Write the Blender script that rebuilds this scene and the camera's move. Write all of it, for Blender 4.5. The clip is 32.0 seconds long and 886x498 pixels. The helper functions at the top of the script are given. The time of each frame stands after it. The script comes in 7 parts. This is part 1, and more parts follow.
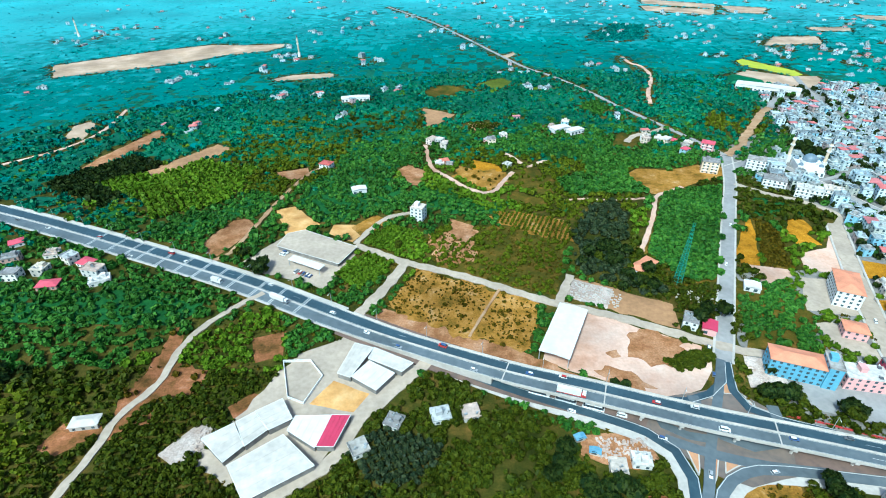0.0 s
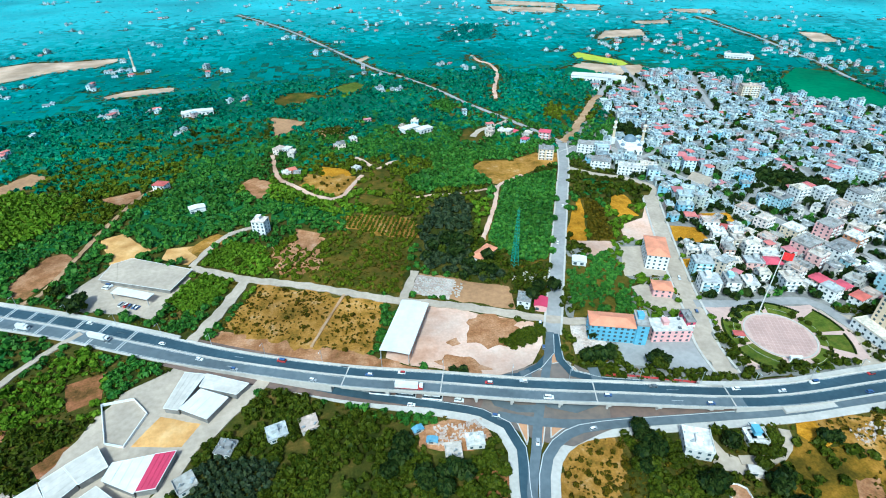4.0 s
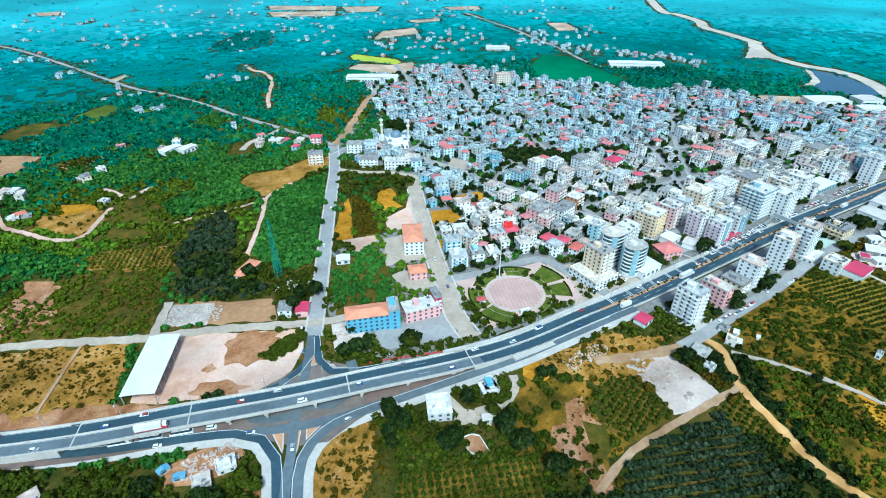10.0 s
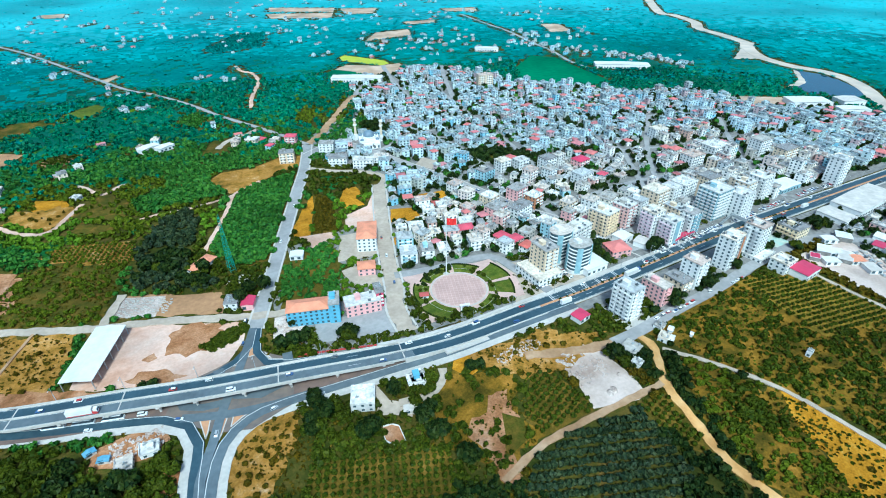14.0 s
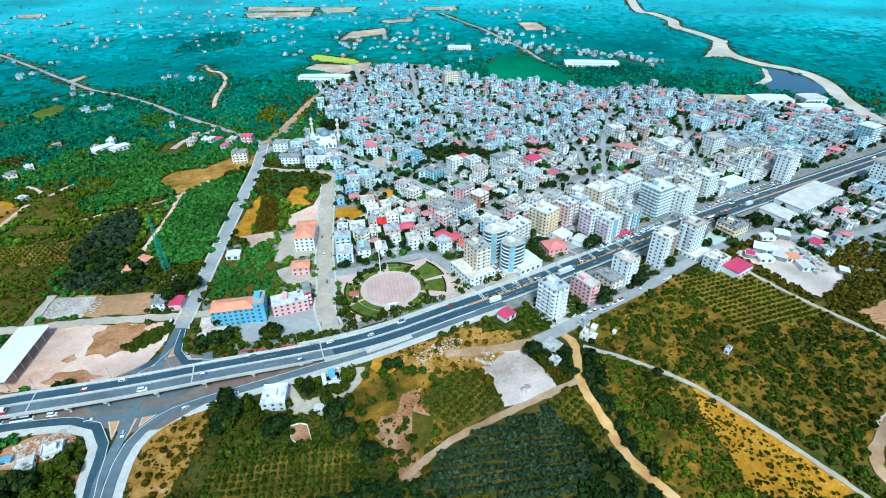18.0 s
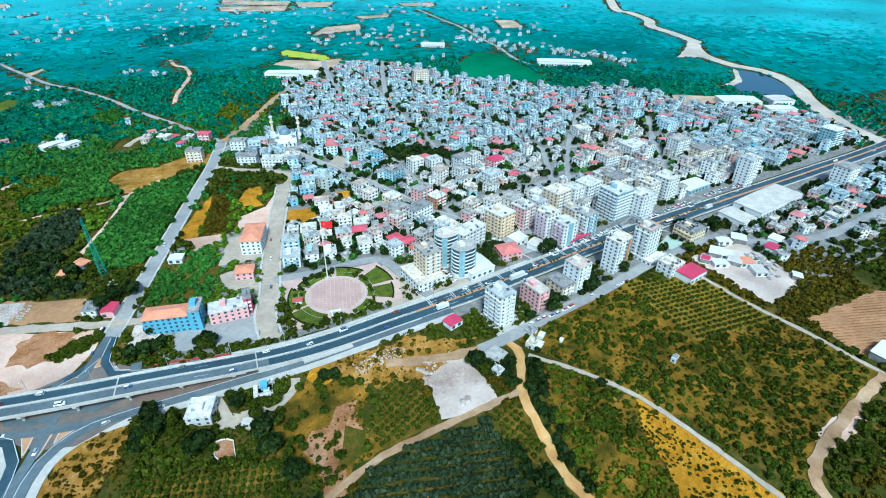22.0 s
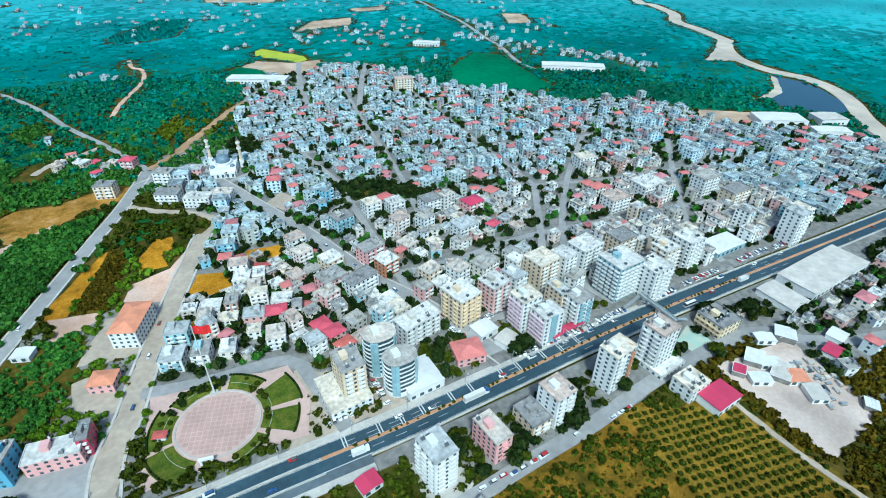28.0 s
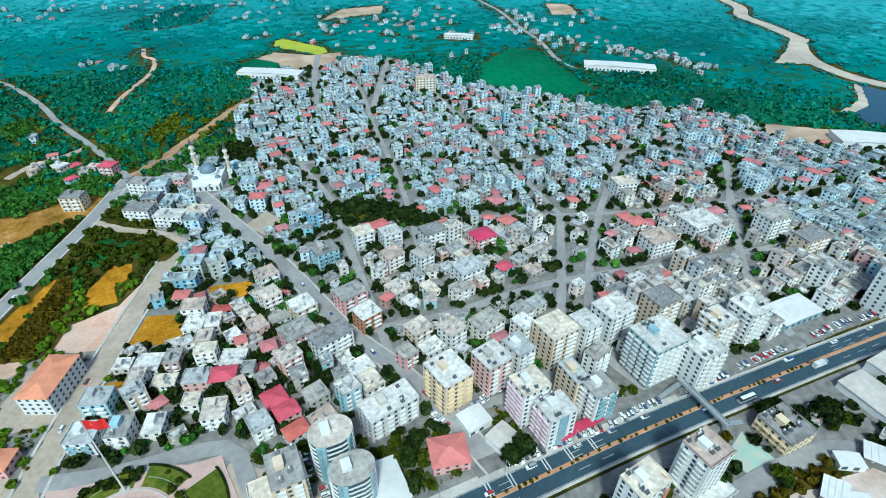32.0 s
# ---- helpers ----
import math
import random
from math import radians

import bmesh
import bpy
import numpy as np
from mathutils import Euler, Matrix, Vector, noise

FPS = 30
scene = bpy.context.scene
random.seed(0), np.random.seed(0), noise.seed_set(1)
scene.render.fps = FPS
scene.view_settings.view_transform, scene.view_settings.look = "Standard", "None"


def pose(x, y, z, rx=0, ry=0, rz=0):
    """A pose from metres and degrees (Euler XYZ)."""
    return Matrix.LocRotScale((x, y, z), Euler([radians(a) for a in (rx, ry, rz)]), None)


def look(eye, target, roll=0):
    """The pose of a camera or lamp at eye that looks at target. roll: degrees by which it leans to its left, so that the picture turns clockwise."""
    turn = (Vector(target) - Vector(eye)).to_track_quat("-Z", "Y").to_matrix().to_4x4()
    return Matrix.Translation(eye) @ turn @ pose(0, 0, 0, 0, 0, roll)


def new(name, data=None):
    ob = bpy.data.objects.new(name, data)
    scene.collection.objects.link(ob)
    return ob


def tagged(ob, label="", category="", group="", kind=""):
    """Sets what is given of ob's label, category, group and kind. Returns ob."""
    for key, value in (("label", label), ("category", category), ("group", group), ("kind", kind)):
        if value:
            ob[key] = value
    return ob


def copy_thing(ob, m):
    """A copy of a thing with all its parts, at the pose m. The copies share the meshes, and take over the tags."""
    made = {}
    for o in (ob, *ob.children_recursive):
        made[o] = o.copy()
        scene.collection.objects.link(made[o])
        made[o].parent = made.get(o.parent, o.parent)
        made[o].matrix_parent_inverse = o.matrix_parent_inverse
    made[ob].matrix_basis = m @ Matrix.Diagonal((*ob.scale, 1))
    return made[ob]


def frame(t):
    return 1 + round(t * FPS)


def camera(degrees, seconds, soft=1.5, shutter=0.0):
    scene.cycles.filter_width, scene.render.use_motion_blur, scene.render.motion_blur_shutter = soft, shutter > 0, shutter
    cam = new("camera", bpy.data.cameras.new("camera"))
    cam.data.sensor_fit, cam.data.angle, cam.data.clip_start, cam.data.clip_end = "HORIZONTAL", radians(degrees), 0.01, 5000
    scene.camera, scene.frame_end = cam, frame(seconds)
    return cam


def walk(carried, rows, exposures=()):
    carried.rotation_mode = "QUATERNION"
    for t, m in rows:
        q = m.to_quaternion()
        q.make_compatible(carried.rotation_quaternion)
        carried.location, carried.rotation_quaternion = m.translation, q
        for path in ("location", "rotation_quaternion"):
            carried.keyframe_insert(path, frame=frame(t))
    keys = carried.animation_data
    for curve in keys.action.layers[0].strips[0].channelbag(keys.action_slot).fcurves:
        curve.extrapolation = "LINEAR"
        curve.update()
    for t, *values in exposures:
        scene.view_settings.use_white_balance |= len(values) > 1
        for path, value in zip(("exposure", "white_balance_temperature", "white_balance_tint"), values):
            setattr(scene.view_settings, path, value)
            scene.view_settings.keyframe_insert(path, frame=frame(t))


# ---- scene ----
PATH = [
    (0, (-1.470, -0.673, 225.915), (-1.528, 0.999, 224.819), -0.60),
    (0.5, (4.070, -0.740, 225.739), (4.037, 0.933, 224.643), -0.60),
    (1, (9.708, -1.205, 225.708), (9.747, 0.469, 224.615), -0.60),
    (1.5, (14.889, -1.475, 225.674), (14.975, 0.198, 224.581), -0.60),
    (2, (20.789, -1.971, 225.622), (20.914, -0.300, 224.530), -0.70),
    (2.5, (26.204, -2.650, 225.632), (26.374, -0.984, 224.540), -0.70),
    (4.5, (46.177, -5.607, 224.612), (46.581, -3.975, 223.529), -0.20),
    (5, (52.387, -7.152, 225.084), (52.897, -5.549, 224.002), -0.20),
    (5.5, (56.873, -9.102, 225.988), (57.509, -7.544, 224.908), -0.20),
    (6, (62.226, -11.148, 226.744), (62.963, -9.635, 225.663), -0.20),
    (6.5, (67.264, -12.846, 227.284), (68.066, -11.367, 226.203), -0.20),
    (7, (71.927, -14.775, 227.266), (72.793, -13.331, 226.187), -0.00),
    (7.5, (75.899, -16.324, 226.912), (76.807, -14.905, 225.834), 0.20),
    (8, (79.863, -18.722, 227.371), (80.783, -17.312, 226.291), 0.50),
    (8.5, (84.090, -21.404, 228.108), (84.992, -19.986, 227.025), 0.60),
    (9, (89.026, -25.536, 228.991), (89.910, -24.106, 227.907), 0.50),
    (9.5, (93.490, -29.383, 229.177), (94.364, -27.946, 228.094), 0.30),
    (10, (97.863, -33.312, 229.306), (98.730, -31.871, 228.224), 0.20),
    (10.5, (102.665, -37.089, 229.424), (103.523, -35.641, 228.342), 0.10),
    (11, (107.498, -40.905, 229.574), (108.349, -39.453, 228.493), 0.10),
    (11.5, (112.216, -45.010, 230.090), (113.058, -43.554, 229.009), -0.00),
    (12, (116.919, -49.044, 230.487), (117.756, -47.584, 229.406), -0.10),
    (12.5, (121.897, -53.313, 230.714), (122.727, -51.849, 229.633), -0.20),
    (13, (126.804, -57.597, 230.602), (127.632, -56.131, 229.523), -0.20),
    (13.5, (130.875, -61.016, 230.475), (131.704, -59.550, 229.396), -0.20),
    (14, (135.288, -64.567, 230.539), (136.118, -63.102, 229.461), -0.20),
    (14.5, (140.082, -67.941, 230.665), (140.914, -66.477, 229.587), -0.20),
    (16.5, (161.691, -81.010, 230.880), (162.523, -79.548, 229.798), -0.30),
    (17, (167.003, -84.067, 230.688), (167.834, -82.605, 229.607), -0.30),
    (17.5, (172.083, -86.741, 230.492), (172.914, -85.278, 229.411), -0.40),
    (18, (177.207, -88.980, 230.606), (178.044, -87.521, 229.524), -0.30),
    (18.5, (181.530, -90.078, 230.263), (182.373, -88.624, 229.179), -0.20),
    (19, (186.128, -91.404, 229.878), (186.969, -89.950, 228.793), -0.10),
    (19.5, (189.787, -92.236, 229.922), (190.630, -90.785, 228.835), -0.10),
    (20, (193.828, -92.623, 229.648), (194.681, -91.178, 228.560), 0.10),
    (20.5, (197.407, -92.912, 229.472), (198.273, -91.475, 228.383), 0.30),
    (21, (201.157, -92.920, 229.460), (202.026, -91.486, 228.370), 0.50),
    (21.5, (204.229, -92.902, 229.444), (205.100, -91.469, 228.353), 0.60),
    (22, (207.061, -92.577, 229.665), (207.939, -91.150, 228.573), 0.80),
    (22.5, (209.550, -92.305, 229.776), (210.436, -90.883, 228.683), 0.90),
    (23, (211.853, -91.932, 229.595), (212.746, -90.516, 228.501), 1.10),
    (23.5, (214.805, -91.596, 228.967), (215.700, -90.182, 227.872), 1.10),
    (24, (218.105, -91.531, 228.696), (218.998, -90.117, 227.600), 1.20),
    (24.5, (224.141, -89.868, 228.261), (225.032, -88.456, 227.160), 1.20),
    (25, (235.116, -82.143, 227.955), (235.995, -80.729, 226.847), 1.00),
    (25.5, (250.853, -71.066, 227.515), (251.706, -69.648, 226.392), 0.55),
    (26, (266.591, -59.989, 227.076), (267.418, -58.567, 225.939), 0.10),
    (26.5, (282.328, -48.912, 226.636), (283.143, -47.488, 225.492), -0.10),
    (27, (293.622, -33.576, 226.083), (294.432, -32.151, 224.935), -0.00),
    (27.5, (303.633, -18.014, 225.666), (304.445, -16.588, 224.522), 0.20),
    (28, (312.225, -7.911, 225.327), (313.034, -6.473, 224.196), 0.60),
    (28.5, (320.432, -3.842, 224.503), (321.241, -2.398, 223.379), 1.00),
    (29, (329.311, -2.146, 223.725), (330.116, -0.699, 222.602), 1.30),
    (29.5, (337.191, -0.506, 222.934), (337.990, 0.941, 221.808), 1.40),
    (30, (343.498, 3.347, 222.111), (344.264, 4.803, 220.974), 1.50),
    (30.5, (349.587, 10.658, 221.081), (350.294, 12.135, 219.933), 1.30),
    (31, (356.778, 22.339, 220.215), (357.459, 23.821, 219.057), 0.90),
    (31.5, (364.516, 36.229, 219.099), (365.187, 37.710, 217.934), 0.70),
    (32, (372.305, 49.743, 218.081), (372.971, 51.223, 216.911), 0.50),
]
cam = camera(80.9, 32.0, soft=1.0)
walk(cam, [(t, look(eye, target, roll)) for t, eye, target, roll in PATH], exposures=[(0, 0.8, 4980, -12), (5, 0.68, 4820, -12), (10, 0.64, 4720, -12), (24, 0.58, 4700, -12), (32, 0.31, 5040, -12)])

# ---------------------------------------------------------------- light
SUN_ELEV, SUN_AZ = 52.0, 205.0
world = bpy.data.worlds.new("world")
scene.world = world
world.use_nodes = True
wn, wl = world.node_tree.nodes, world.node_tree.links
sky = wn.new("ShaderNodeTexSky")
sky.sky_type, sky.sun_disc = "NISHITA", False
sky.sun_elevation, sky.sun_rotation = radians(SUN_ELEV), radians(SUN_AZ)
sky.air_density, sky.dust_density, sky.ozone_density = 1.0, 3.0, 1.0
wl.new(sky.outputs[0], wn["Background"].inputs[0])
wn["Background"].inputs[1].default_value = 0.105

sun = new("sun", bpy.data.lights.new("sun", "SUN"))
sun.data.energy, sun.data.angle, sun.data.color = 2.75, radians(9.0), (1.0, 0.93, 0.82)
a, e = radians(SUN_AZ), radians(SUN_ELEV)
sun.matrix_world = look((math.sin(a) * math.cos(e) * 900, math.cos(a) * math.cos(e) * 900, math.sin(e) * 900), (0, 0, 0))

# ---------------------------------------------------------------- materials
MATS = {}


def mat(name, c1, c2, grain=0.6, blotch=0.03, rough=0.85, spread=0.25, rand="", bump=0.0, metal=0.0, tints=(), spec=0.5, hue=0.0):
    """A surface with colour between c1 and c2 at two scales, in metres; rand: '' none, 'object' or 'island' tint by tints."""
    if name in MATS:
        return MATS[name]
    m = bpy.data.materials.new(name)
    m.use_nodes = True
    n, l = m.node_tree.nodes, m.node_tree.links
    b = n["Principled BSDF"]
    b.inputs["Roughness"].default_value, b.inputs["Metallic"].default_value = rough, metal
    b.inputs["Specular IOR Level"].default_value = spec
    geo = n.new("ShaderNodeNewGeometry")
    fine, wide = n.new("ShaderNodeTexNoise"), n.new("ShaderNodeTexNoise")
    fine.inputs["Scale"].default_value, fine.inputs["Detail"].default_value = grain, 6
    wide.inputs["Scale"].default_value, wide.inputs["Detail"].default_value = blotch, 3
    l.new(geo.outputs["Position"], fine.inputs["Vector"])
    l.new(geo.outputs["Position"], wide.inputs["Vector"])
    ramp = n.new("ShaderNodeMapRange")
    ramp.inputs[1].default_value, ramp.inputs[2].default_value = 0.3, 0.7
    l.new(fine.outputs["Fac"], ramp.inputs[0])
    mix = n.new("ShaderNodeMix")
    mix.data_type = "RGBA"
    mix.inputs[6].default_value, mix.inputs[7].default_value = (*c1, 1), (*c2, 1)
    l.new(ramp.outputs[0], mix.inputs[0])
    out = mix.outputs[2]
    if rand:
        info = n.new("ShaderNodeObjectInfo").outputs["Random"] if rand == "object" else geo.outputs["Random Per Island"]
        if tints:
            cr = n.new("ShaderNodeValToRGB")
            cr.color_ramp.interpolation = "CONSTANT" if rand == "object" or len(tints) > 6 else "LINEAR"
            while len(cr.color_ramp.elements) < len(tints):
                cr.color_ramp.elements.new(0.5)
            for i, c in enumerate(tints):
                cr.color_ramp.elements[i].position = i / len(tints)
                cr.color_ramp.elements[i].color = (*c, 1)
            l.new(info, cr.inputs[0])
            tint = n.new("ShaderNodeMix")
            tint.data_type, tint.blend_type = "RGBA", "MULTIPLY"
            tint.inputs[0].default_value = 1.0
            l.new(out, tint.inputs[6])
            l.new(cr.outputs[0], tint.inputs[7])
            out = tint.outputs[2]
    val = n.new("ShaderNodeMapRange")
    val.inputs[1].default_value, val.inputs[2].default_value = 0.3, 0.7
    val.inputs[3].default_value, val.inputs[4].default_value = 1 - spread, 1 + spread
    l.new(wide.outputs["Fac"], val.inputs[0])
    hsv = n.new("ShaderNodeHueSaturation")
    l.new(val.outputs[0], hsv.inputs["Value"])
    l.new(out, hsv.inputs["Color"])
    l.new(hsv.outputs[0], b.inputs["Base Color"])
    if bump:
        bp = n.new("ShaderNodeBump")
        bp.inputs["Strength"].default_value, bp.inputs["Distance"].default_value = 0.6, bump
        l.new(fine.outputs["Fac"], bp.inputs["Height"])
        l.new(bp.outputs[0], b.inputs["Normal"])
    MATS[name] = m
    return m


def land(name, colours, scale=0.1, rough=0.9, bump=0.25, detail=9.0, sharp=0.7, low=0.3, high=0.7, tuft=.62):
    """Rough open ground: patches of several colours, broken up down to tufts and stones."""
    m = mat(name, (1, 1, 1), (tuft, tuft, tuft), 0.9 if tuft < .7 else .5, 0.02, rough, 0.28, bump=bump, spec=0.1)
    n, l = m.node_tree.nodes, m.node_tree.links
    geo = n["Geometry"]
    noise = n.new("ShaderNodeTexNoise")
    noise.inputs["Scale"].default_value, noise.inputs["Detail"].default_value, noise.inputs["Roughness"].default_value = scale, detail, sharp
    l.new(geo.outputs["Position"], noise.inputs["Vector"])
    cut = n.new("ShaderNodeMapRange")
    cut.inputs[1].default_value, cut.inputs[2].default_value = low, high
    l.new(noise.outputs["Fac"], cut.inputs[0])
    cr = n.new("ShaderNodeValToRGB")
    while len(cr.color_ramp.elements) < len(colours):
        cr.color_ramp.elements.new(0.5)
    for i, c in enumerate(colours):
        cr.color_ramp.elements[i].position = i / (len(colours) - 1)
        cr.color_ramp.elements[i].color = (*c, 1)
    l.new(cut.outputs[0], cr.inputs[0])
    tint = n.new("ShaderNodeMix")
    tint.data_type, tint.blend_type = "RGBA", "MULTIPLY"
    tint.inputs[0].default_value = 1.0
    hsv = n["Hue/Saturation/Value"]
    l.new(hsv.outputs[0], tint.inputs[6])
    l.new(cr.outputs[0], tint.inputs[7])
    l.new(tint.outputs[2], n["Principled BSDF"].inputs["Base Color"])
    return m


GRASS = land("country_ground", ((.016, .026, .003), (.036, .045, .005), (.07, .066, .009), (.15, .098, .02), (.3, .175, .056)), 0.045, low=.3, high=.74, sharp=.76)
# all but NEARCANOPY carry haze in their colour, bluer and paler by distance
THINHAZECANOPY = mat("grove_canopy", (0.009, 0.07, 0.04), (0.026, 0.125, 0.068), 0.16, 0.006, 0.6, 0.45, bump=1.0, spec=0.1)
MIDHAZECANOPY = mat("teal_haze_canopy", (0.012, 0.128, 0.115), (0.025, 0.172, 0.152), 0.13, 0.005, 0.6, 0.35, bump=0.6, spec=0.1)
PALEHAZECANOPY = mat("pale_haze_canopy", (0.03, 0.205, 0.205), (0.05, 0.25, 0.25), 0.12, 0.005, 0.6, 0.32, bump=0.4, spec=0.1)
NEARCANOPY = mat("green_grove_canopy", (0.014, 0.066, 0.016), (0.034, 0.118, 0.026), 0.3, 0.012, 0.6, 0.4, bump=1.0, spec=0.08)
HAZECANOPY = mat("horizon_haze_canopy", (0.06, 0.305, 0.33), (0.09, 0.345, 0.365), 0.1, 0.004, 0.6, 0.3, bump=0.3, spec=0.1)
DRY = land("dry_grass", ((.05, .058, .007), (.16, .1, .012), (.33, .165, .024), (.43, .23, .055), (.56, .38, .21)), 0.07, low=.27, high=.68, sharp=.74)
GOLD = land("golden_straw", ((.1, .075, .005), (.33, .155, .007), (.5, .225, .009), (.58, .29, .022), (.62, .41, .13)), 0.12, sharp=.8)
BARE = land("bare_earth", ((.36, .18, .1), (.52, .31, .215), (.62, .42, .325), (.67, .5, .41)), 0.022, sharp=.66, bump=.05, low=.28, high=.66, tuft=.84)
DIRT = land("dirt_track", ((.28, .16, .075), (.4, .25, .14), (.5, .35, .22)), 0.06, sharp=.6, bump=.05, tuft=.8)
FARTAN = land("far_tan_earth", ((.34, .24, .15), (.46, .33, .23), (.54, .41, .31)), 0.03, sharp=.6, bump=.02, tuft=.85)
RUST = land("rusty_earth", ((0.045, 0.0396, 0.0078), (0.18, 0.0864, 0.026), (0.342, 0.137, 0.0585), (0.495, 0.259, 0.156)), 0.08)
MOTTLED = land("worn_bare_earth", ((0.133, 0.085, 0.024), (0.304, 0.136, 0.056), (0.456, 0.238, 0.12), (0.57, 0.357, 0.24)), 0.06)
SOIL = mat("ploughed_soil", (0.28, 0.15, 0.07), (0.4, 0.22, 0.1), 0.3, 0.04, 0.95, 0.2, bump=0.2)
ORANGE = land("orange_dirt", ((.46, .23, .07), (.6, .34, .12), (.66, .42, .19)), 0.08, sharp=.6, bump=.05, tuft=.84)
SCRUBLAND = land("scrub_floor", ((.036, .034, .003), (.1, .07, .006), (.24, .13, .011), (.4, .2, .03)), 0.06)
GRAVEL = land("pale_gravel", ((.37, .265, .21), (.51, .4, .335), (.6, .48, .415), (.65, .54, .475)), 0.03, sharp=.6, bump=.05, tuft=.84)
FARCROP = mat("far_crop", (0.012, 0.11, 0.05), (0.026, 0.15, 0.06), 0.12, 0.01, 0.8, 0.3, spec=.1)
RUBBLE = land("pale_rubble", ((.34, .24, .19), (.48, .38, .32), (.58, .48, .42), (.66, .57, .52)), 0.12, bump=.4)
ORCHARD = land("orchard_floor", ((.044, .04, .0045), (.092, .07, .007), (.175, .11, .014), (.27, .16, .032)), 0.08)
MEADOW = land("meadow", ((.034, .042, .004), (.064, .066, .006), (.125, .088, .011), (.28, .135, .03)), 0.07)
LAWN = land("lawn", ((.065, .1, .011), (.115, .15, .015), (.19, .185, .028)), 0.2, sharp=.6)
YELLOW = mat("yellow_crop", (0.42, 0.44, 0.02), (0.34, 0.38, 0.02), 0.1, 0.03, 0.85, 0.15)
PALEROAD = mat("pale_road", (0.33, 0.31, 0.3), (0.26, 0.25, 0.24), 0.3, 0.04, 0.85, 0.18)
CONCRETE = mat("concrete_paving", (0.46, 0.37, 0.29), (0.36, 0.29, 0.22), 0.35, 0.05, 0.85, 0.15)
PLAZA = mat("plaza_paving", (0.56, 0.38, 0.32), (0.48, 0.33, 0.28), 0.5, 0.1, 0.8, 0.1)
STREET = mat("worn_street", (0.13, 0.125, 0.115), (0.26, 0.24, 0.22), 0.25, 0.03, 0.85, 0.2)
ASPHALT = mat("dark_asphalt", (0.026, 0.052, 0.072), (0.045, 0.075, 0.096), 0.4, 0.04, 0.6, 0.2)
OLDROAD = mat("grey_asphalt", (0.085, 0.105, 0.12), (0.125, 0.145, 0.16), 0.3, 0.03, 0.7, 0.2)
KERB = mat("pale_concrete", (0.52, 0.48, 0.43), (0.43, 0.39, 0.35), 0.5, 0.06, 0.8, 0.12)
PAINT = mat("road_paint", (0.6, 0.6, 0.58), (0.5, 0.5, 0.48), 0.8, 0.1, 0.6, 0.1)
REDSOIL = mat("island_soil", (0.5, 0.25, 0.12), (0.4, 0.22, 0.12), 0.5, 0.1, 0.95, 0.15)
RIVERBED = mat("river_gravel", (0.55, 0.45, 0.35), (0.42, 0.36, 0.3), 0.05, 0.012, 0.9, 0.2)
WATER = mat("water", (0.01, 0.04, 0.07), (0.015, 0.05, 0.08), 0.02, 0.01, 0.08, 0.1)
WHITE = mat("white_render", (0.74, 0.73, 0.71), (0.66, 0.65, 0.63), 0.5, 0.08, 0.8, 0.08)
TINTS = ((1.15, 1.15, 1.15), (1.1, 1.05, .98), (.95, 1, 1.05), (1, .86, .7), (.85, .85, .85), (1.2, 1.2, 1.2), (1, .62, .58), (.55, .85, .98), (.75, .5, .42), (1.1, 1.05, .95), (.82, .78, .72), (1.2, 1.2, 1.18), (.68, .65, .6), (1.1, .95, .9), (1.15, 1.15, 1.15))
WALLS = mat("town_render", (0.72, 0.7, 0.67), (0.62, 0.6, 0.57), 0.45, 0.1, 0.85, 0.1, "object", tints=TINTS)
TOWNWALLS = mat("joined_town_render", (0.72, 0.7, 0.67), (0.62, 0.6, 0.57), 0.45, 0.1, 0.85, 0.1, "island", tints=TINTS)
# bluish copy of the town render: haze over far walls put into the colour
HAZEWALLS = mat("old_town_haze_render", (0.54, 0.64, 0.69), (0.45, 0.55, 0.6), 0.45, 0.1, 0.85, 0.1, "island", tints=TINTS)
ROOFTINTS = ((1.1, 1.1, 1.1), (.75, .73, .7), (1.1, 1, .92), (.65, .64, .64), (1.3, 1.3, 1.3), (.95, .78, .7), (1.2, 1.2, 1.2), (.5, .5, .52), (1.25, 1.15, 1.0), (.85, .9, .95))
ROOF = mat("flat_roof", (0.62, 0.59, 0.56), (0.36, 0.34, 0.31), 0.45, 0.12, 0.9, 0.2, "object", tints=ROOFTINTS)
TOWNROOF = mat("joined_town_roof", (0.56, 0.54, 0.52), (0.3, 0.29, 0.27), 0.45, 0.12, 0.9, 0.2, "island", tints=ROOFTINTS)
# bluish copy of the town roof, again with haze in its colour
HAZEROOF = mat("old_town_haze_roof", (0.46, 0.53, 0.56), (0.26, 0.31, 0.33), 0.45, 0.12, 0.9, 0.2, "island", tints=ROOFTINTS)
LILAC = mat("lilac_render", (0.72, 0.58, 0.62), (0.66, 0.53, 0.57), 0.5, 0.1, 0.8, 0.1)
LEADBLUE = mat("lead_dome", (0.12, 0.17, 0.22), (0.17, 0.22, 0.27), 0.6, 0.2, 0.5, 0.1)
REDROOF = mat("red_tiles", (0.56, 0.14, 0.1), (0.48, 0.11, 0.09), 1.2, 0.2, 0.75, 0.15, "object", tints=((1, 1, 1), (1, 1.3, 1.1), (.8, .7, .8), (1, .6, 1.2)))
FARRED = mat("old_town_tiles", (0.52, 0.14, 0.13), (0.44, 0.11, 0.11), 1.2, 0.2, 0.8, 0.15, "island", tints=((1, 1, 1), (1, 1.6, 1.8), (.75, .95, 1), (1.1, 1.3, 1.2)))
ORANGEROOF = mat("orange_tiles", (0.68, 0.27, 0.15), (0.58, 0.23, 0.13), 1.2, 0.2, 0.75, 0.15)
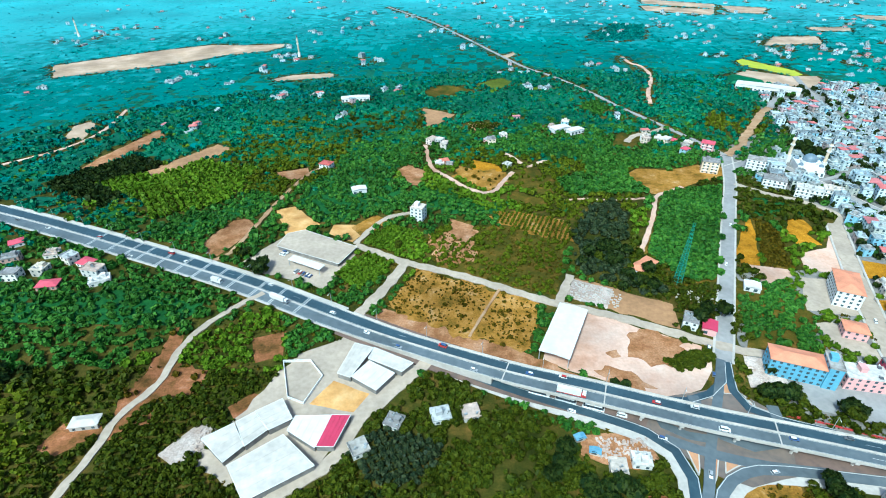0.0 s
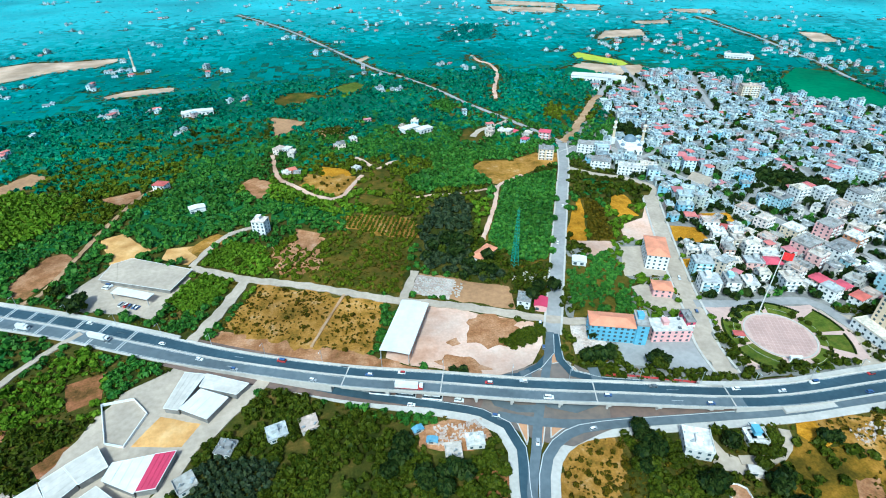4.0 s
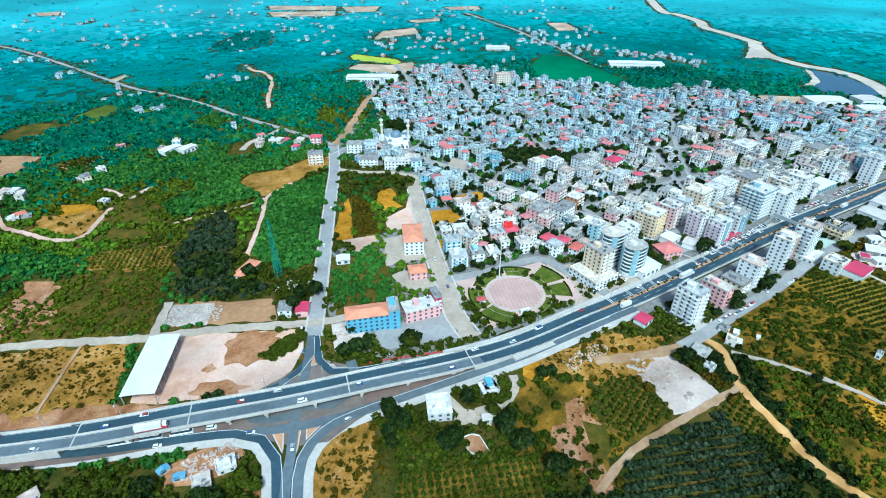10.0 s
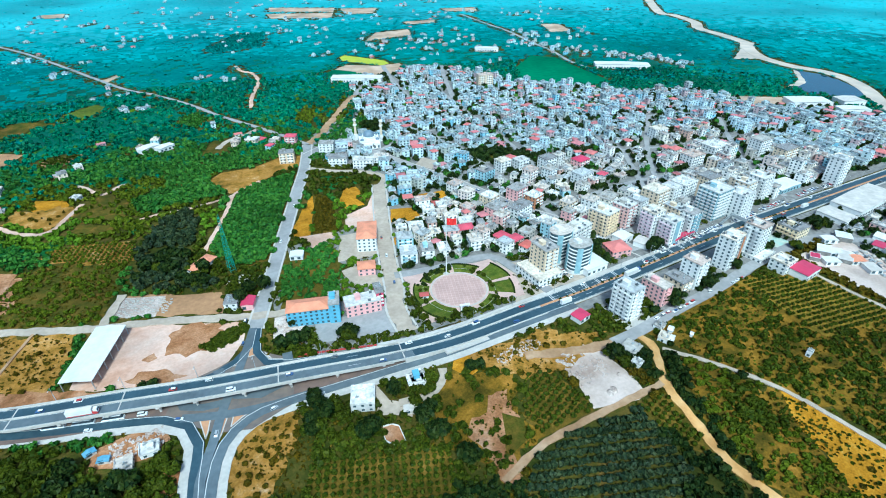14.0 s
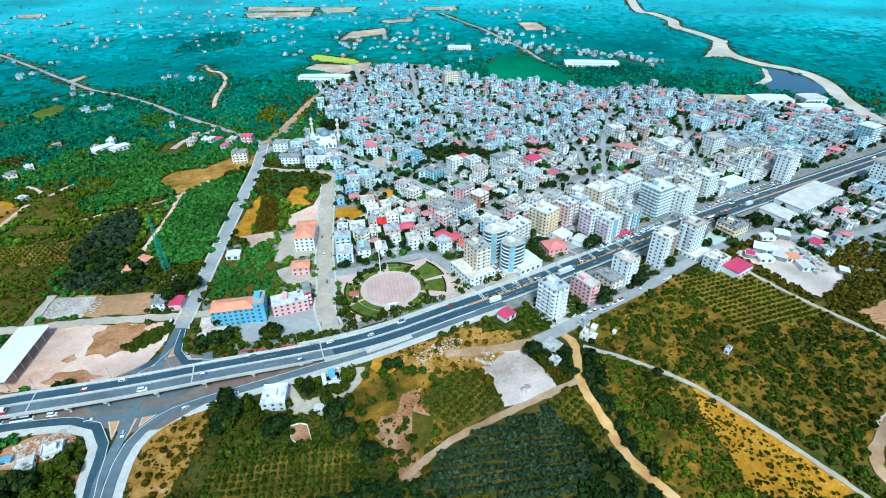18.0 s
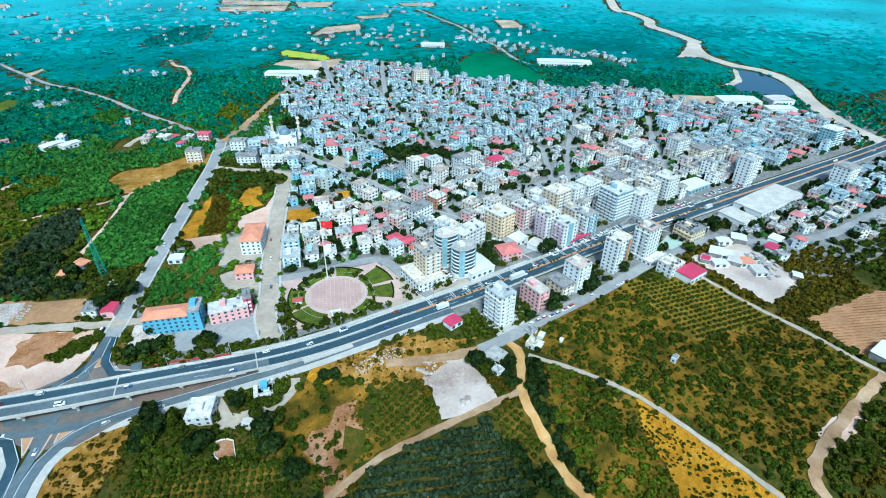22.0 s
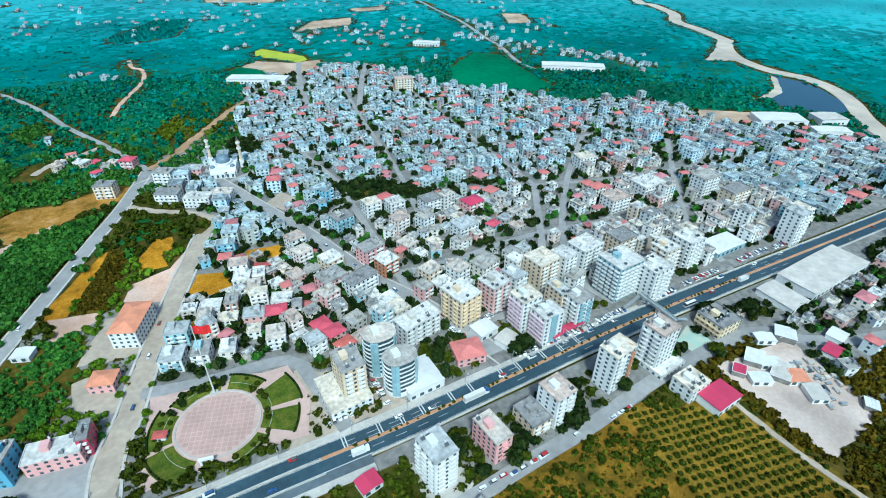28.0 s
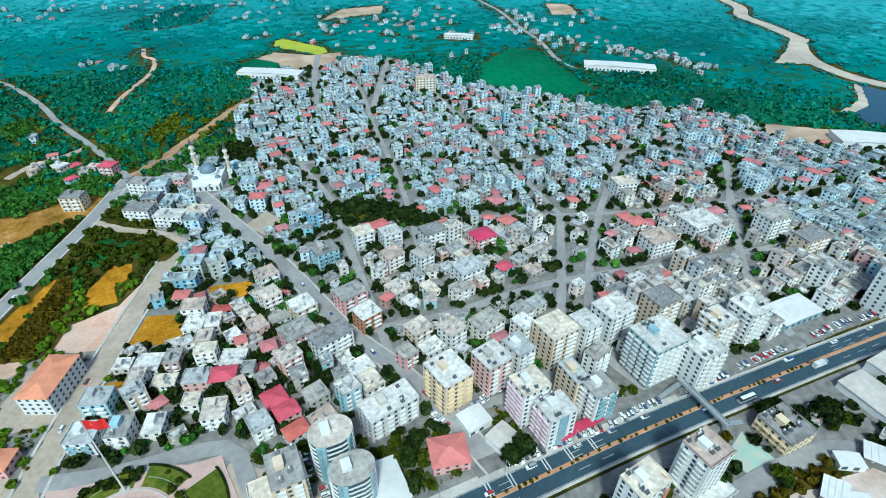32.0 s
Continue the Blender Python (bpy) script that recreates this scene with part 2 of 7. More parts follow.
CRIMSON = mat("crimson_sheet", (0.5, 0.04, 0.1), (0.43, 0.04, 0.09), 0.6, 0.1, 0.5, 0.1)
SHEET = mat("white_sheet_metal", (0.69, 0.67, 0.64), (0.61, 0.59, 0.57), 0.3, 0.08, 0.75, 0.08, spec=0.2)
GREYSHEET = mat("weathered_sheet_roof", (0.6, 0.54, 0.48), (0.48, 0.43, 0.38), 0.3, 0.1, 0.7, 0.12)
GLASS = mat("window_glass", (0.03, 0.05, 0.06), (0.06, 0.085, 0.1), 0.7, 0.2, 0.12, 0.3, "island", tints=((.6, .6, .6), (1.4, 1.4, 1.4)))
TEALGLASS = mat("teal_glazing", (0.26, 0.4, 0.45), (0.32, 0.46, 0.5), 0.5, 0.2, 0.15, 0.2)
BLUEWALL = mat("blue_render", (0.17, 0.4, 0.54), (0.14, 0.34, 0.47), 0.5, 0.1, 0.8, 0.1)
PINKWALL = mat("pink_render", (0.72, 0.4, 0.38), (0.65, 0.36, 0.34), 0.5, 0.1, 0.8, 0.1)
YELLOWWALL = mat("yellow_render", (0.74, 0.6, 0.4), (0.68, 0.55, 0.36), 0.5, 0.1, 0.8, 0.1)
BEIGEWALL = mat("beige_render", (0.7, 0.55, 0.38), (0.62, 0.5, 0.36), 0.5, 0.1, 0.8, 0.1)
BRICKWALL = mat("orange_brick", (0.5, 0.22, 0.1), (0.42, 0.19, 0.1), 1.5, 0.1, 0.85, 0.1)
DARK = mat("dark_metal", (0.05, 0.06, 0.07), (0.08, 0.09, 0.1), 1, 0.2, 0.5, 0.1)
STEEL = mat("galvanised_steel", (0.45, 0.47, 0.48), (0.38, 0.4, 0.41), 1, 0.2, 0.45, 0.1, metal=0.4)
GREENSTEEL = mat("green_painted_steel", (0.05, 0.3, 0.22), (0.05, 0.24, 0.18), 1, 0.2, 0.55, 0.1)
FLAGRED = mat("red_flag_cloth", (0.7, 0.02, 0.02), (0.6, 0.02, 0.02), 1, 0.2, 0.8, 0.1)
BARK = mat("bark", (0.14, 0.1, 0.07), (0.2, 0.15, 0.1), 2, 0.3, 0.9, 0.2)
LEAF = {
    # first four: haze tinted into the leaves, bluer and paler with distance
    "plain": mat("thin_haze_leaves", (1, 1, 1), (0.8, 0.8, 0.8), 0.8, 0.006, 0.5, 0.35, "island", spec=0.1, tints=((0.009, 0.085, 0.05), (0.014, 0.118, 0.068), (0.024, 0.155, 0.082), (0.042, 0.192, 0.09))),
    "teal": mat("teal_haze_leaves", (1, 1, 1), (0.8, 0.8, 0.8), 0.8, 0.006, 0.5, 0.35, "island", spec=0.1, tints=((0.012, 0.125, 0.112), (0.018, 0.158, 0.142), (0.028, 0.188, 0.164), (0.044, 0.22, 0.178))),
    "pale": mat("pale_haze_leaves", (1, 1, 1), (0.82, 0.82, 0.82), 0.8, 0.006, 0.5, 0.32, "island", spec=0.1, tints=((0.028, 0.2, 0.2), (0.036, 0.225, 0.228), (0.048, 0.25, 0.248), (0.066, 0.28, 0.265))),
    "remote": mat("horizon_haze_leaves", (1, 1, 1), (0.85, 0.85, 0.85), 0.8, 0.005, 0.5, 0.3, "island", spec=0.1, tints=((0.06, 0.3, 0.325), (0.07, 0.32, 0.345), (0.085, 0.34, 0.36), (0.11, 0.365, 0.38))),
    "grove": mat("grove_leaves", (1, 1, 1), (0.75, 0.75, 0.75), 0.8, 0.015, 0.5, 0.3, "island", spec=0.08, tints=((0.024, 0.08, 0.0125), (0.036, 0.112, 0.015), (0.054, 0.147, 0.018), (0.078, 0.182, 0.021))),
    "lime": mat("lime_leaves", (1, 1, 1), (0.75, 0.75, 0.75), 0.8, 0.02, 0.5, 0.25, "island", spec=0.05, tints=((0.06, 0.12, 0.005), (0.082, 0.15, 0.0065), (0.105, 0.18, 0.008), (0.13, 0.205, 0.01))),
    "citrus": mat("citrus_leaves", (1, 1, 1), (0.75, 0.75, 0.75), 0.8, 0.02, 0.5, 0.3, "island", spec=0.05, tints=((0.023, 0.037, 0.0028), (0.033, 0.049, 0.0033), (0.047, 0.063, 0.004), (0.067, 0.08, 0.0048))),
    "bright": mat("young_citrus_leaves", (1, 1, 1), (0.75, 0.75, 0.75), 0.8, 0.02, 0.5, 0.25, "island", spec=0.05, tints=((0.05, 0.076, 0.0035), (0.068, 0.095, 0.004), (0.09, 0.115, 0.005), (0.118, 0.138, 0.006))),
    "olive": mat("olive_leaves", (1, 1, 1), (0.8, 0.8, 0.8), 0.8, 0.02, 0.55, 0.2, "island", spec=0.15, tints=((0.0105, 0.022, 0.009), (0.018, 0.033, 0.013), (0.028, 0.045, 0.017), (0.045, 0.06, 0.021))),
    "scrub": mat("scrub_leaves", (1, 1, 1), (0.7, 0.75, 0.7), 0.8, 0.02, 0.55, 0.3, "island", spec=0.05, tints=((0.036, 0.036, 0.0024), (0.054, 0.047, 0.003), (0.08, 0.06, 0.0036), (0.118, 0.077, 0.0048))),
    "dark": mat("dark_tree_leaves", (1, 1, 1), (0.75, 0.75, 0.75), 0.8, 0.02, 0.5, 0.25, "island", spec=0.05, tints=((0.0075, 0.0175, 0.0045), (0.0125, 0.0255, 0.006), (0.02, 0.0355, 0.007), (0.032, 0.047, 0.0085))),
}


# ---------------------------------------------------------------- building blocks
class Shape:
    """Collects faces of one mesh."""

    def __init__(self):
        self.v, self.f = [], []

    def prism(self, poly, z0, z1, top=1.0):
        n, k = len(poly), len(self.v)
        cx, cy = sum(p[0] for p in poly) / n, sum(p[1] for p in poly) / n
        self.v += [(x, y, z0) for x, y in poly] + [(cx + (x - cx) * top, cy + (y - cy) * top, z1) for x, y in poly]
        self.f += [tuple(range(k + n, k + 2 * n)), tuple(range(k + n - 1, k - 1, -1))]
        self.f += [(k + i, k + (i + 1) % n, k + n + (i + 1) % n, k + n + i) for i in range(n)]
        return self

    def box(self, x, y, z0, sx, sy, h, rot=0.0, top=1.0):
        c, s = math.cos(rot), math.sin(rot)
        q = [(x + c * u * sx / 2 - s * w * sy / 2, y + s * u * sx / 2 + c * w * sy / 2) for u, w in ((-1, -1), (1, -1), (1, 1), (-1, 1))]
        return self.prism(q, z0, z0 + h, top)

    def round(self, x, y, z0, r, h, n=12, top=1.0):
        return self.prism([(x + r * math.cos(2 * math.pi * i / n), y + r * math.sin(2 * math.pi * i / n)) for i in range(n)], z0, z0 + h, top)

    def quad(self, *p):
        k = len(self.v)
        self.v += list(p)
        self.f.append(tuple(range(k, k + len(p))))
        return self

    def mesh(self, name, material):
        me = bpy.data.meshes.new(name)
        me.from_pydata(self.v, [], self.f)
        me.materials.append(material)
        return me


def part(name, shape, material, parent=None, label="", kind=""):
    """One mesh object under its thing."""
    data = shape if isinstance(shape, bpy.types.Mesh) else shape.mesh(name, material)
    ob = new(name, data)
    ob.parent = parent
    if label or kind:
        tagged(ob, label, "", "", kind)
    return ob


def thing(name, x, y, z=0.0, rot=0.0, label="", category="", group="", kind=""):
    ob = new(name)
    ob.empty_display_size = 1
    ob.matrix_basis = pose(x, y, z, 0, 0, rot)
    return tagged(ob, label, category, group, kind)


def smooth(points, step=8.0):
    """Points along a gentle curve through the given ones."""
    p = [Vector(q) for q in points]
    p = [2 * p[0] - p[1]] + p + [2 * p[-1] - p[-2]]
    out = []
    for i in range(1, len(p) - 2):
        n = max(1, int((p[i + 1] - p[i]).length / step))
        for k in range(n):
            t = k / n
            out.append(0.5 * (2 * p[i] + (p[i + 1] - p[i - 1]) * t + (2 * p[i - 1] - 5 * p[i] + 4 * p[i + 1] - p[i + 2]) * t ** 2
                              + (3 * p[i] - p[i - 1] - 3 * p[i + 1] + p[i + 2]) * t ** 3))
    return out + [p[-2]]


def sides(line):
    """Unit vectors to the left of a line at each of its points."""
    out = []
    for i in range(len(line)):
        d = line[min(i + 1, len(line) - 1)] - line[max(i - 1, 0)]
        out.append(Vector((-d.y, d.x)).normalized())
    return out


def strip(line, left, right, z0, z1, shape=None):
    """A slab along a line between two offsets; z1 is a height or a function of the running length."""
    shape = shape or Shape()
    k, run = len(shape.v), 0.0
    for i, (p, s) in enumerate(zip(line, sides(line))):
        run += (p - line[i - 1]).length if i else 0
        top = z1(run) if callable(z1) else z1
        low = z0(run) if callable(z0) else z0
        a, b = p + s * left, p + s * right
        shape.v += [(a.x, a.y, low), (b.x, b.y, low), (b.x, b.y, top), (a.x, a.y, top)]
        if i:
            q, r = k + 4 * i - 4, k + 4 * i
            shape.f += [(q + j, r + j, r + (j + 1) % 4, q + (j + 1) % 4) for j in range(4)]
    shape.f += [(k, k + 1, k + 2, k + 3), tuple(range(len(shape.v) - 1, len(shape.v) - 5, -1))]
    return shape


# ---------------------------------------------------------------- map of what is taken
X0, Y0, CELL = -1700.0, -200.0, 3.0
taken = np.zeros((870, 1300), bool)          # rows run along y
GX, GY = np.meshgrid(X0 + CELL * (np.arange(1300) + 0.5), Y0 + CELL * (np.arange(870) + 0.5))


def inside(poly, x, y):
    hit = np.zeros(np.shape(x), bool)
    for (ax, ay), (bx, by) in zip(poly, poly[1:] + poly[:1]):
        if ay != by:
            hit ^= ((ay > y) != (by > y)) & (x < (bx - ax) * (y - ay) / (by - ay) + ax)
    return hit


def take(poly, grid=None):
    grid = taken if grid is None else grid
    xs, ys = [p[0] for p in poly], [p[1] for p in poly]
    i0, i1 = max(0, int((min(xs) - X0) / CELL)), int((max(xs) - X0) / CELL) + 2
    j0, j1 = max(0, int((min(ys) - Y0) / CELL)), int((max(ys) - Y0) / CELL) + 2
    grid[j0:j1, i0:i1] |= inside(poly, GX[j0:j1, i0:i1], GY[j0:j1, i0:i1])


def take_line(line, half):
    for p, q in zip(line, line[1:]):
        d = (q - p).normalized()
        s = Vector((-d.y, d.x)) * half
        take([tuple(p - d * 2 + s), tuple(q + d * 2 + s), tuple(q + d * 2 - s), tuple(p - d * 2 - s)])


def is_free(x, y, grid=None):
    i, j = ((np.asarray(x) - X0) / CELL).astype(int), ((np.asarray(y) - Y0) / CELL).astype(int)
    ok = (i >= 0) & (j >= 0) & (i < 1300) & (j < 870)
    return ok & ~(taken if grid is None else grid)[np.clip(j, 0, 869), np.clip(i, 0, 1299)]


# ---------------------------------------------------------------- ground, fields, roads
ground = new("ground", Shape().quad((-9000, -9000, 0), (9000, -9000, 0), (9000, 9000, 0), (-9000, 9000, 0)).mesh("ground", GRASS))
tagged(ground, "green country ground with grass, groves and bare patches", "ground", kind="structure")
LEVEL = [0.02]


def field(name, poly, material, label, category="field", free=False, z=None):
    """A piece of land as a thin sheet over the ground with a wavering edge."""
    LEVEL[0] += 0.004
    z = LEVEL[0] if z is None else z
    edge = []
    if free and len(poly) < 12 and z == LEVEL[0] and material not in (STREET, ORCHARD):      # worn patches run out raggedly
        ring = [Vector(p) for p in poly]
        mid = sum(ring, Vector((0, 0))) / len(ring)
        k = 0
        for p, q in zip(ring, ring[1:] + ring[:1]):
            n = max(3, int((q - p).length / 3))
            for i in range(n):
                v = p.lerp(q, i / n)
                reach = min(.16, 3.2 / max(6.0, (v - mid).length))
                edge.append(tuple(mid + (v - mid) * (1 + reach * (.7 * math.sin(k * .53 + poly[0][0]) + .6 * math.sin(k * 1.37 + poly[0][1]) + random.uniform(-.55, .55)))))
                k += 1
        poly_edges = ()
    else:
        poly_edges = zip(poly, poly[1:] + poly[:1])
    for (ax, ay), (bx, by) in poly_edges:
        n = max(2, min(14, int(math.hypot(bx - ax, by - ay) / 7)))
        for k in range(n):
            w = 0.0 if k == 0 else random.uniform(-1, 1) * min(1.4, 0.02 * math.hypot(bx - ax, by - ay))
            t, d = k / n, math.hypot(bx - ax, by - ay)
            edge.append((ax + (bx - ax) * t - (by - ay) / d * w, ay + (by - ay) * t + (bx - ax) / d * w))
    ob = new(name, Shape().prism(edge, -0.3, z).mesh(name, material))
    if not free:
        take(poly)
    return tagged(ob, label, category, kind="structure")


def road(name, points, width, material, label, z=0.12, kerb=0.0, category="road"):
    line = smooth(points, 5.0 if material in (BARE, DIRT, ORANGE, CONCRETE) else 8.0)
    LEVEL[0] += 0.003
    shape = strip(line, width / 2, -width / 2, -0.3, z + LEVEL[0])
    if material in (BARE, DIRT, ORANGE, CONCRETE):      # worn edges
        mid = [p for p in line for _ in range(4)]
        for i, p in enumerate(mid):
            k = 1 + .17 * math.sin(i // 4 * 2.3 + (1.9 if i % 4 in (1, 2) else 0)) + .1 * math.sin(i // 4 * 5.1)
            x, y, h = shape.v[i]
            shape.v[i] = (p.x + (x - p.x) * k, p.y + (y - p.y) * k, h)
    ob = new(name, shape.mesh(name, material))
    tagged(ob, label, category, kind="structure")
    take_line(line, width / 2 + 1.5)
    if kerb:
        for sgn in (1, -1):
            a, b = sgn * width / 2, sgn * (width / 2 + kerb)
            part("pavement", strip(line, max(a, b), min(a, b), -0.3, z + LEVEL[0] + 0.15), KERB, ob)
    return line, ob

# fields and yards
field("bare_lot", [(50, 225), (71, 276), (152, 235), (147, 218), (135, 203), (113, 196), (63, 216)], BARE, "pinkish bare earth lot beside the long white shed")
for pts in ([(106, 246), (115, 252), (129, 248), (141, 241), (134, 230), (124, 221), (112, 219), (104, 229)], [(79, 216), (85, 221), (99, 215), (111, 203), (105, 201), (82, 208)], [(88, 231), (95, 233), (97, 228), (91, 226)]):
    field("lot_patch", pts, MOTTLED, "brown churned patch on a bare lot", free=True)
field("tower_forecourt", [(367, 132), (371, 101), (385, 99), (396, 103), (390, 128)], KERB, "pale paved forecourt round a white tower", "forecourt", free=True)
field("verge_strip", [(-51, 270), (43, 229), (50, 224), (63, 215), (113, 195), (103, 188), (20, 214), (-62, 250)], MOTTLED, "trodden brown verge above the highway", free=True)
take([(-51, 270), (43, 229), (50, 224), (63, 215), (113, 195), (103, 188), (20, 214), (-62, 250)])
field("dry_lot", [(-31, 317), (55, 279), (43, 230), (-12, 249), (-51, 271)], DRY, "golden dry grass lot between road and highway", free=True)
field("soil_lot", [(74, 283), (84, 307), (144, 278), (141, 253)], SOIL, "brown soil lot with rubble behind the back road")
field("rubble_heap_ground", [(74, 285), (82, 306), (108, 294), (99, 272)], RUBBLE, "pale rubble dumped at the edge of a soil lot")
field("citrus_plot", [(-80, 352), (-60, 379), (-33, 370), (-48, 332)], MEADOW, "bright green citrus plot beside a concrete lane", free=True)
field("citrus_plot", [(-93, 306), (-73, 340), (-47, 324), (-70, 289)], MEADOW, "bright green citrus plot beside the filling station", free=True)
field("station_forecourt", [(-169, 319), (-140, 371), (-78, 344), (-96, 289)], CONCRETE, "pale concrete forecourt of the filling station", "forecourt")
field("meadow", [(-14, 314), (-32, 357), (-7, 385), (92, 372), (79, 323), (67, 285)], MEADOW, "green and brown meadow with scattered bushes", free=True)
field("rust_ground", [(-186, 180), (-190, 193), (-183, 206), (-185, 244), (-178, 247), (-170, 225), (-165, 214), (-145, 212), (-149, 194), (-172, 184), (-173, 170)], RUST, "rusty trodden earth beside a farm track", free=True)
field("rust_ground", [(-131, 239), (-111, 246), (-107, 224), (-122, 218)], RUST, "rusty clearing among trees")
field("rust_ground", [(-126, 185), (-116, 195), (-102, 193), (-108, 183), (-119, 176)], RUST, "rusty earth with rubble behind the warehouses")
field("rust_ground", [(-214, 157), (-209, 172), (-192, 177), (-185, 168), (-201, 153)], RUST, "rusty clearing beside a farm shed")
field("rust_ground", [(-211, 340), (-206, 362), (-197, 386), (-186, 390), (-177, 380), (-181, 352), (-190, 331)], MOTTLED, "tan levelled earth beside a dirt track")
field("bare_patch", [(-24, 365), (-5, 376), (14, 372), (12, 330), (-3, 320), (-21, 331)], MOTTLED, "worn tan patch in a meadow", free=True)
field("young_grove", [(29, 407), (75, 400), (94, 384), (91, 357), (74, 360), (30, 386)], DRY, "tan field of young grove trees in rows", free=True)
field("grove_floor", [(143, 339), (191, 440), (253, 458), (187, 304), (163, 303)], ORCHARD, "floor of a dense green citrus grove", free=True)
field("golden_strip", [(212, 326), (213, 340), (244, 392), (251, 398), (243, 370), (225, 325)], GOLD, "golden straw strip beside the town road")
field("row_crop", [(227, 324), (244, 372), (251, 396), (257, 396), (262, 372), (247, 320)], ORCHARD, "young rows on brown ground beside golden straw", free=True)
field("ploughed_field", [(560, 10), (639, 0), (664, -20), (574, -60), (554, -29)], SOIL, "brown ploughed field beside a dirt track")
field("scrub_land", [(377, 93), (482, 103), (540, 77), (550, -40), (438, -58), (407, 19)], SCRUBLAND, "olive green scrub land with low bushes", free=True)
field("big_grove", [(482, 103), (540, 77), (550, 16), (476, 35)], land("grove_straw", ((.09, .075, .008), (.21, .14, .014), (.38, .22, .026)), 0.1), "golden floor of a large planted grove", free=True)
field("golden_field", [(403, 19), (409, 14), (414, -7), (418, -33), (420, -62), (416, -64), (373, -39), (383, -17), (392, 3)], GOLD, "golden straw field beside a concrete track", free=True)
field("gravel_yard", [(305, 108), (331, 115), (340, 98), (341, 70), (338, 58), (331, 56), (318, 59), (304, 64), (309, 83)], GRAVEL, "pale gravel yard below the highway")
field("planted_plot", [(267, 80), (291, 102), (301, 100), (306, 70), (303, 63), (269, 63)], ORCHARD, "brown plot planted with round trees in rows", free=True)
field("dry_ground", [(222, 118), (250, 128), (280, 108), (266, 80), (268, 64), (236, 52), (224, 84)], SCRUBLAND, "dry golden brown ground between plots", free=True)
field("track_ground", [(404, 18), (377, 74), (352, 30), (343, -20), (360, -80), (418, -88), (374, -40), (392, 3)], SCRUBLAND, "golden scrub ground between tracks", free=True)
field("brown_ground", [(260, 100), (271, 100), (262, 80), (242, 49), (234, 54), (235, 70), (236, 89), (249, 93)], MOTTLED, "brown worn ground between plots", free=True)
field("green_strip", [(244, 62), (258, 87), (266, 78), (260, 66)], MEADOW, "narrow green vegetable strip")
field("rubble_yard", [(60, 160), (62, 171), (76, 173), (94, 172), (98, 158), (86, 152), (70, 155)], MOTTLED, "dusty yard with rubble round low houses", "yard")
field("garden_path", [(201, 141), (206, 140), (208, 126), (214, 121), (219, 116), (214, 109), (205, 116), (197, 120), (203, 128)], CONCRETE, "pale concrete court before a garden house", "path")
field("walled_plot", [(196, 111), (202, 110), (205, 107), (204, 97), (198, 96), (195, 102)], MOTTLED, "bare brown plot inside a low garden wall", "plot")
field("brown_bed", [(79, 139), (88, 148), (99, 136), (96, 121), (80, 130)], RUST, "brown garden ground beside the junction", free=True)
field("bare_widening", [(470, -44), (509, -45), (500, -56), (468, -55)], BARE, "pale bare ground beside a dirt track", free=True)
field("planted_plot", [(327, 54), (350, 53), (340, 7), (330, 18), (326, 36)], ORCHARD, "narrow brown plot planted with round trees", free=True)
field("dry_bank", [(254, 138), (323, 128), (352, 108), (305, 93), (277, 109)], DRY, "brown dry bank below the highway", free=True)
field("golden_bush_ground", [(251, 129), (255, 134), (266, 134), (264, 120), (256, 118)], GOLD, "golden dry patch beside a service road")
field("golden_scrub", [(116, 126), (129, 144), (148, 150), (160, 146), (156, 130), (148, 114), (134, 101), (118, 108)], DRY, "golden scrub beside the junction", free=True)
field("young_grove", [(157, 109), (222, 82), (210, 55), (149, 90)], ORCHARD, "yellow green young grove in rows", free=True)
field("works_yard", [(-130, 150), (-99, 225), (-66, 245), (-22, 224), (-60, 165), (-85, 128)], CONCRETE, "pale yard round the warehouses", "yard")
field("dirt_pile_lot", [(-82, 188), (-72, 205), (-50, 196), (-57, 183)], ORANGE, "orange earth lot between warehouses")
field("works_waste", [(-150, 155), (-135, 178), (-125, 160), (-138, 148)], RUBBLE, "rubble and waste beside the warehouses")
field("house_clearing", [(-190, 165), (-174, 180), (-160, 182), (-170, 160)], RUST, "bare clearing round a farmhouse", free=True)
field("town_land", [(183, 160), (262, 166), (300, 160), (560, 158), (1030, 150), (1060, 240), (960, 330), (900, 400), (880, 480), (760, 530), (740, 600), (650, 690), (640, 800), (520, 850), (420, 770), (380, 620), (300, 560), (276, 494), (330, 400), (270, 320), (205, 318), (172, 240)], STREET, "worn grey ground of streets and yards in the town", "ground", free=True)
field("south_town_land", [(360, 136), (420, 96), (524, 104), (602, 100), (560, 60), (600, 30), (720, 20), (900, 60), (1030, 135)], STREET, "worn grey ground of yards south of the highway", "ground", free=True)
field("sports_court", [(551, 124), (568, 130), (570, 112), (552, 112)], mat("court_surface", (.32, .5, .42), (.5, .46, .36), .12, .05, .8, .15), "faded green sports court beside a school", "sports court")
field("depot_yard", [(552, 98), (613, 92), (603, 34), (552, 30)], GRAVEL, "pale dusty depot yard with stacked goods", "yard")
field("school_yard", [(322, 160), (340, 215), (390, 160)], CONCRETE, "pale paved yard round a tower's podium", "yard", free=True)
field("bank_slope", [(176, 230), (192, 300), (214, 304), (231, 306), (236, 266), (215, 232)], MEADOW, "green overgrown slope beside the town road", free=True)
field("school_terrace", [(231, 273), (246, 311), (276, 306), (268, 274), (260, 267)], CONCRETE, "pale concrete terrace round a long building", "yard")
field("earth_yard", [(256, 322), (262, 342), (288, 350), (300, 368), (306, 364), (296, 332), (286, 311), (268, 316)], BARE, "bare dusty ground beside the boulevard", "yard")
field("golden_yard", [(294, 310), (304, 333), (323, 326), (323, 302), (308, 305)], GOLD, "golden straw plot between houses")
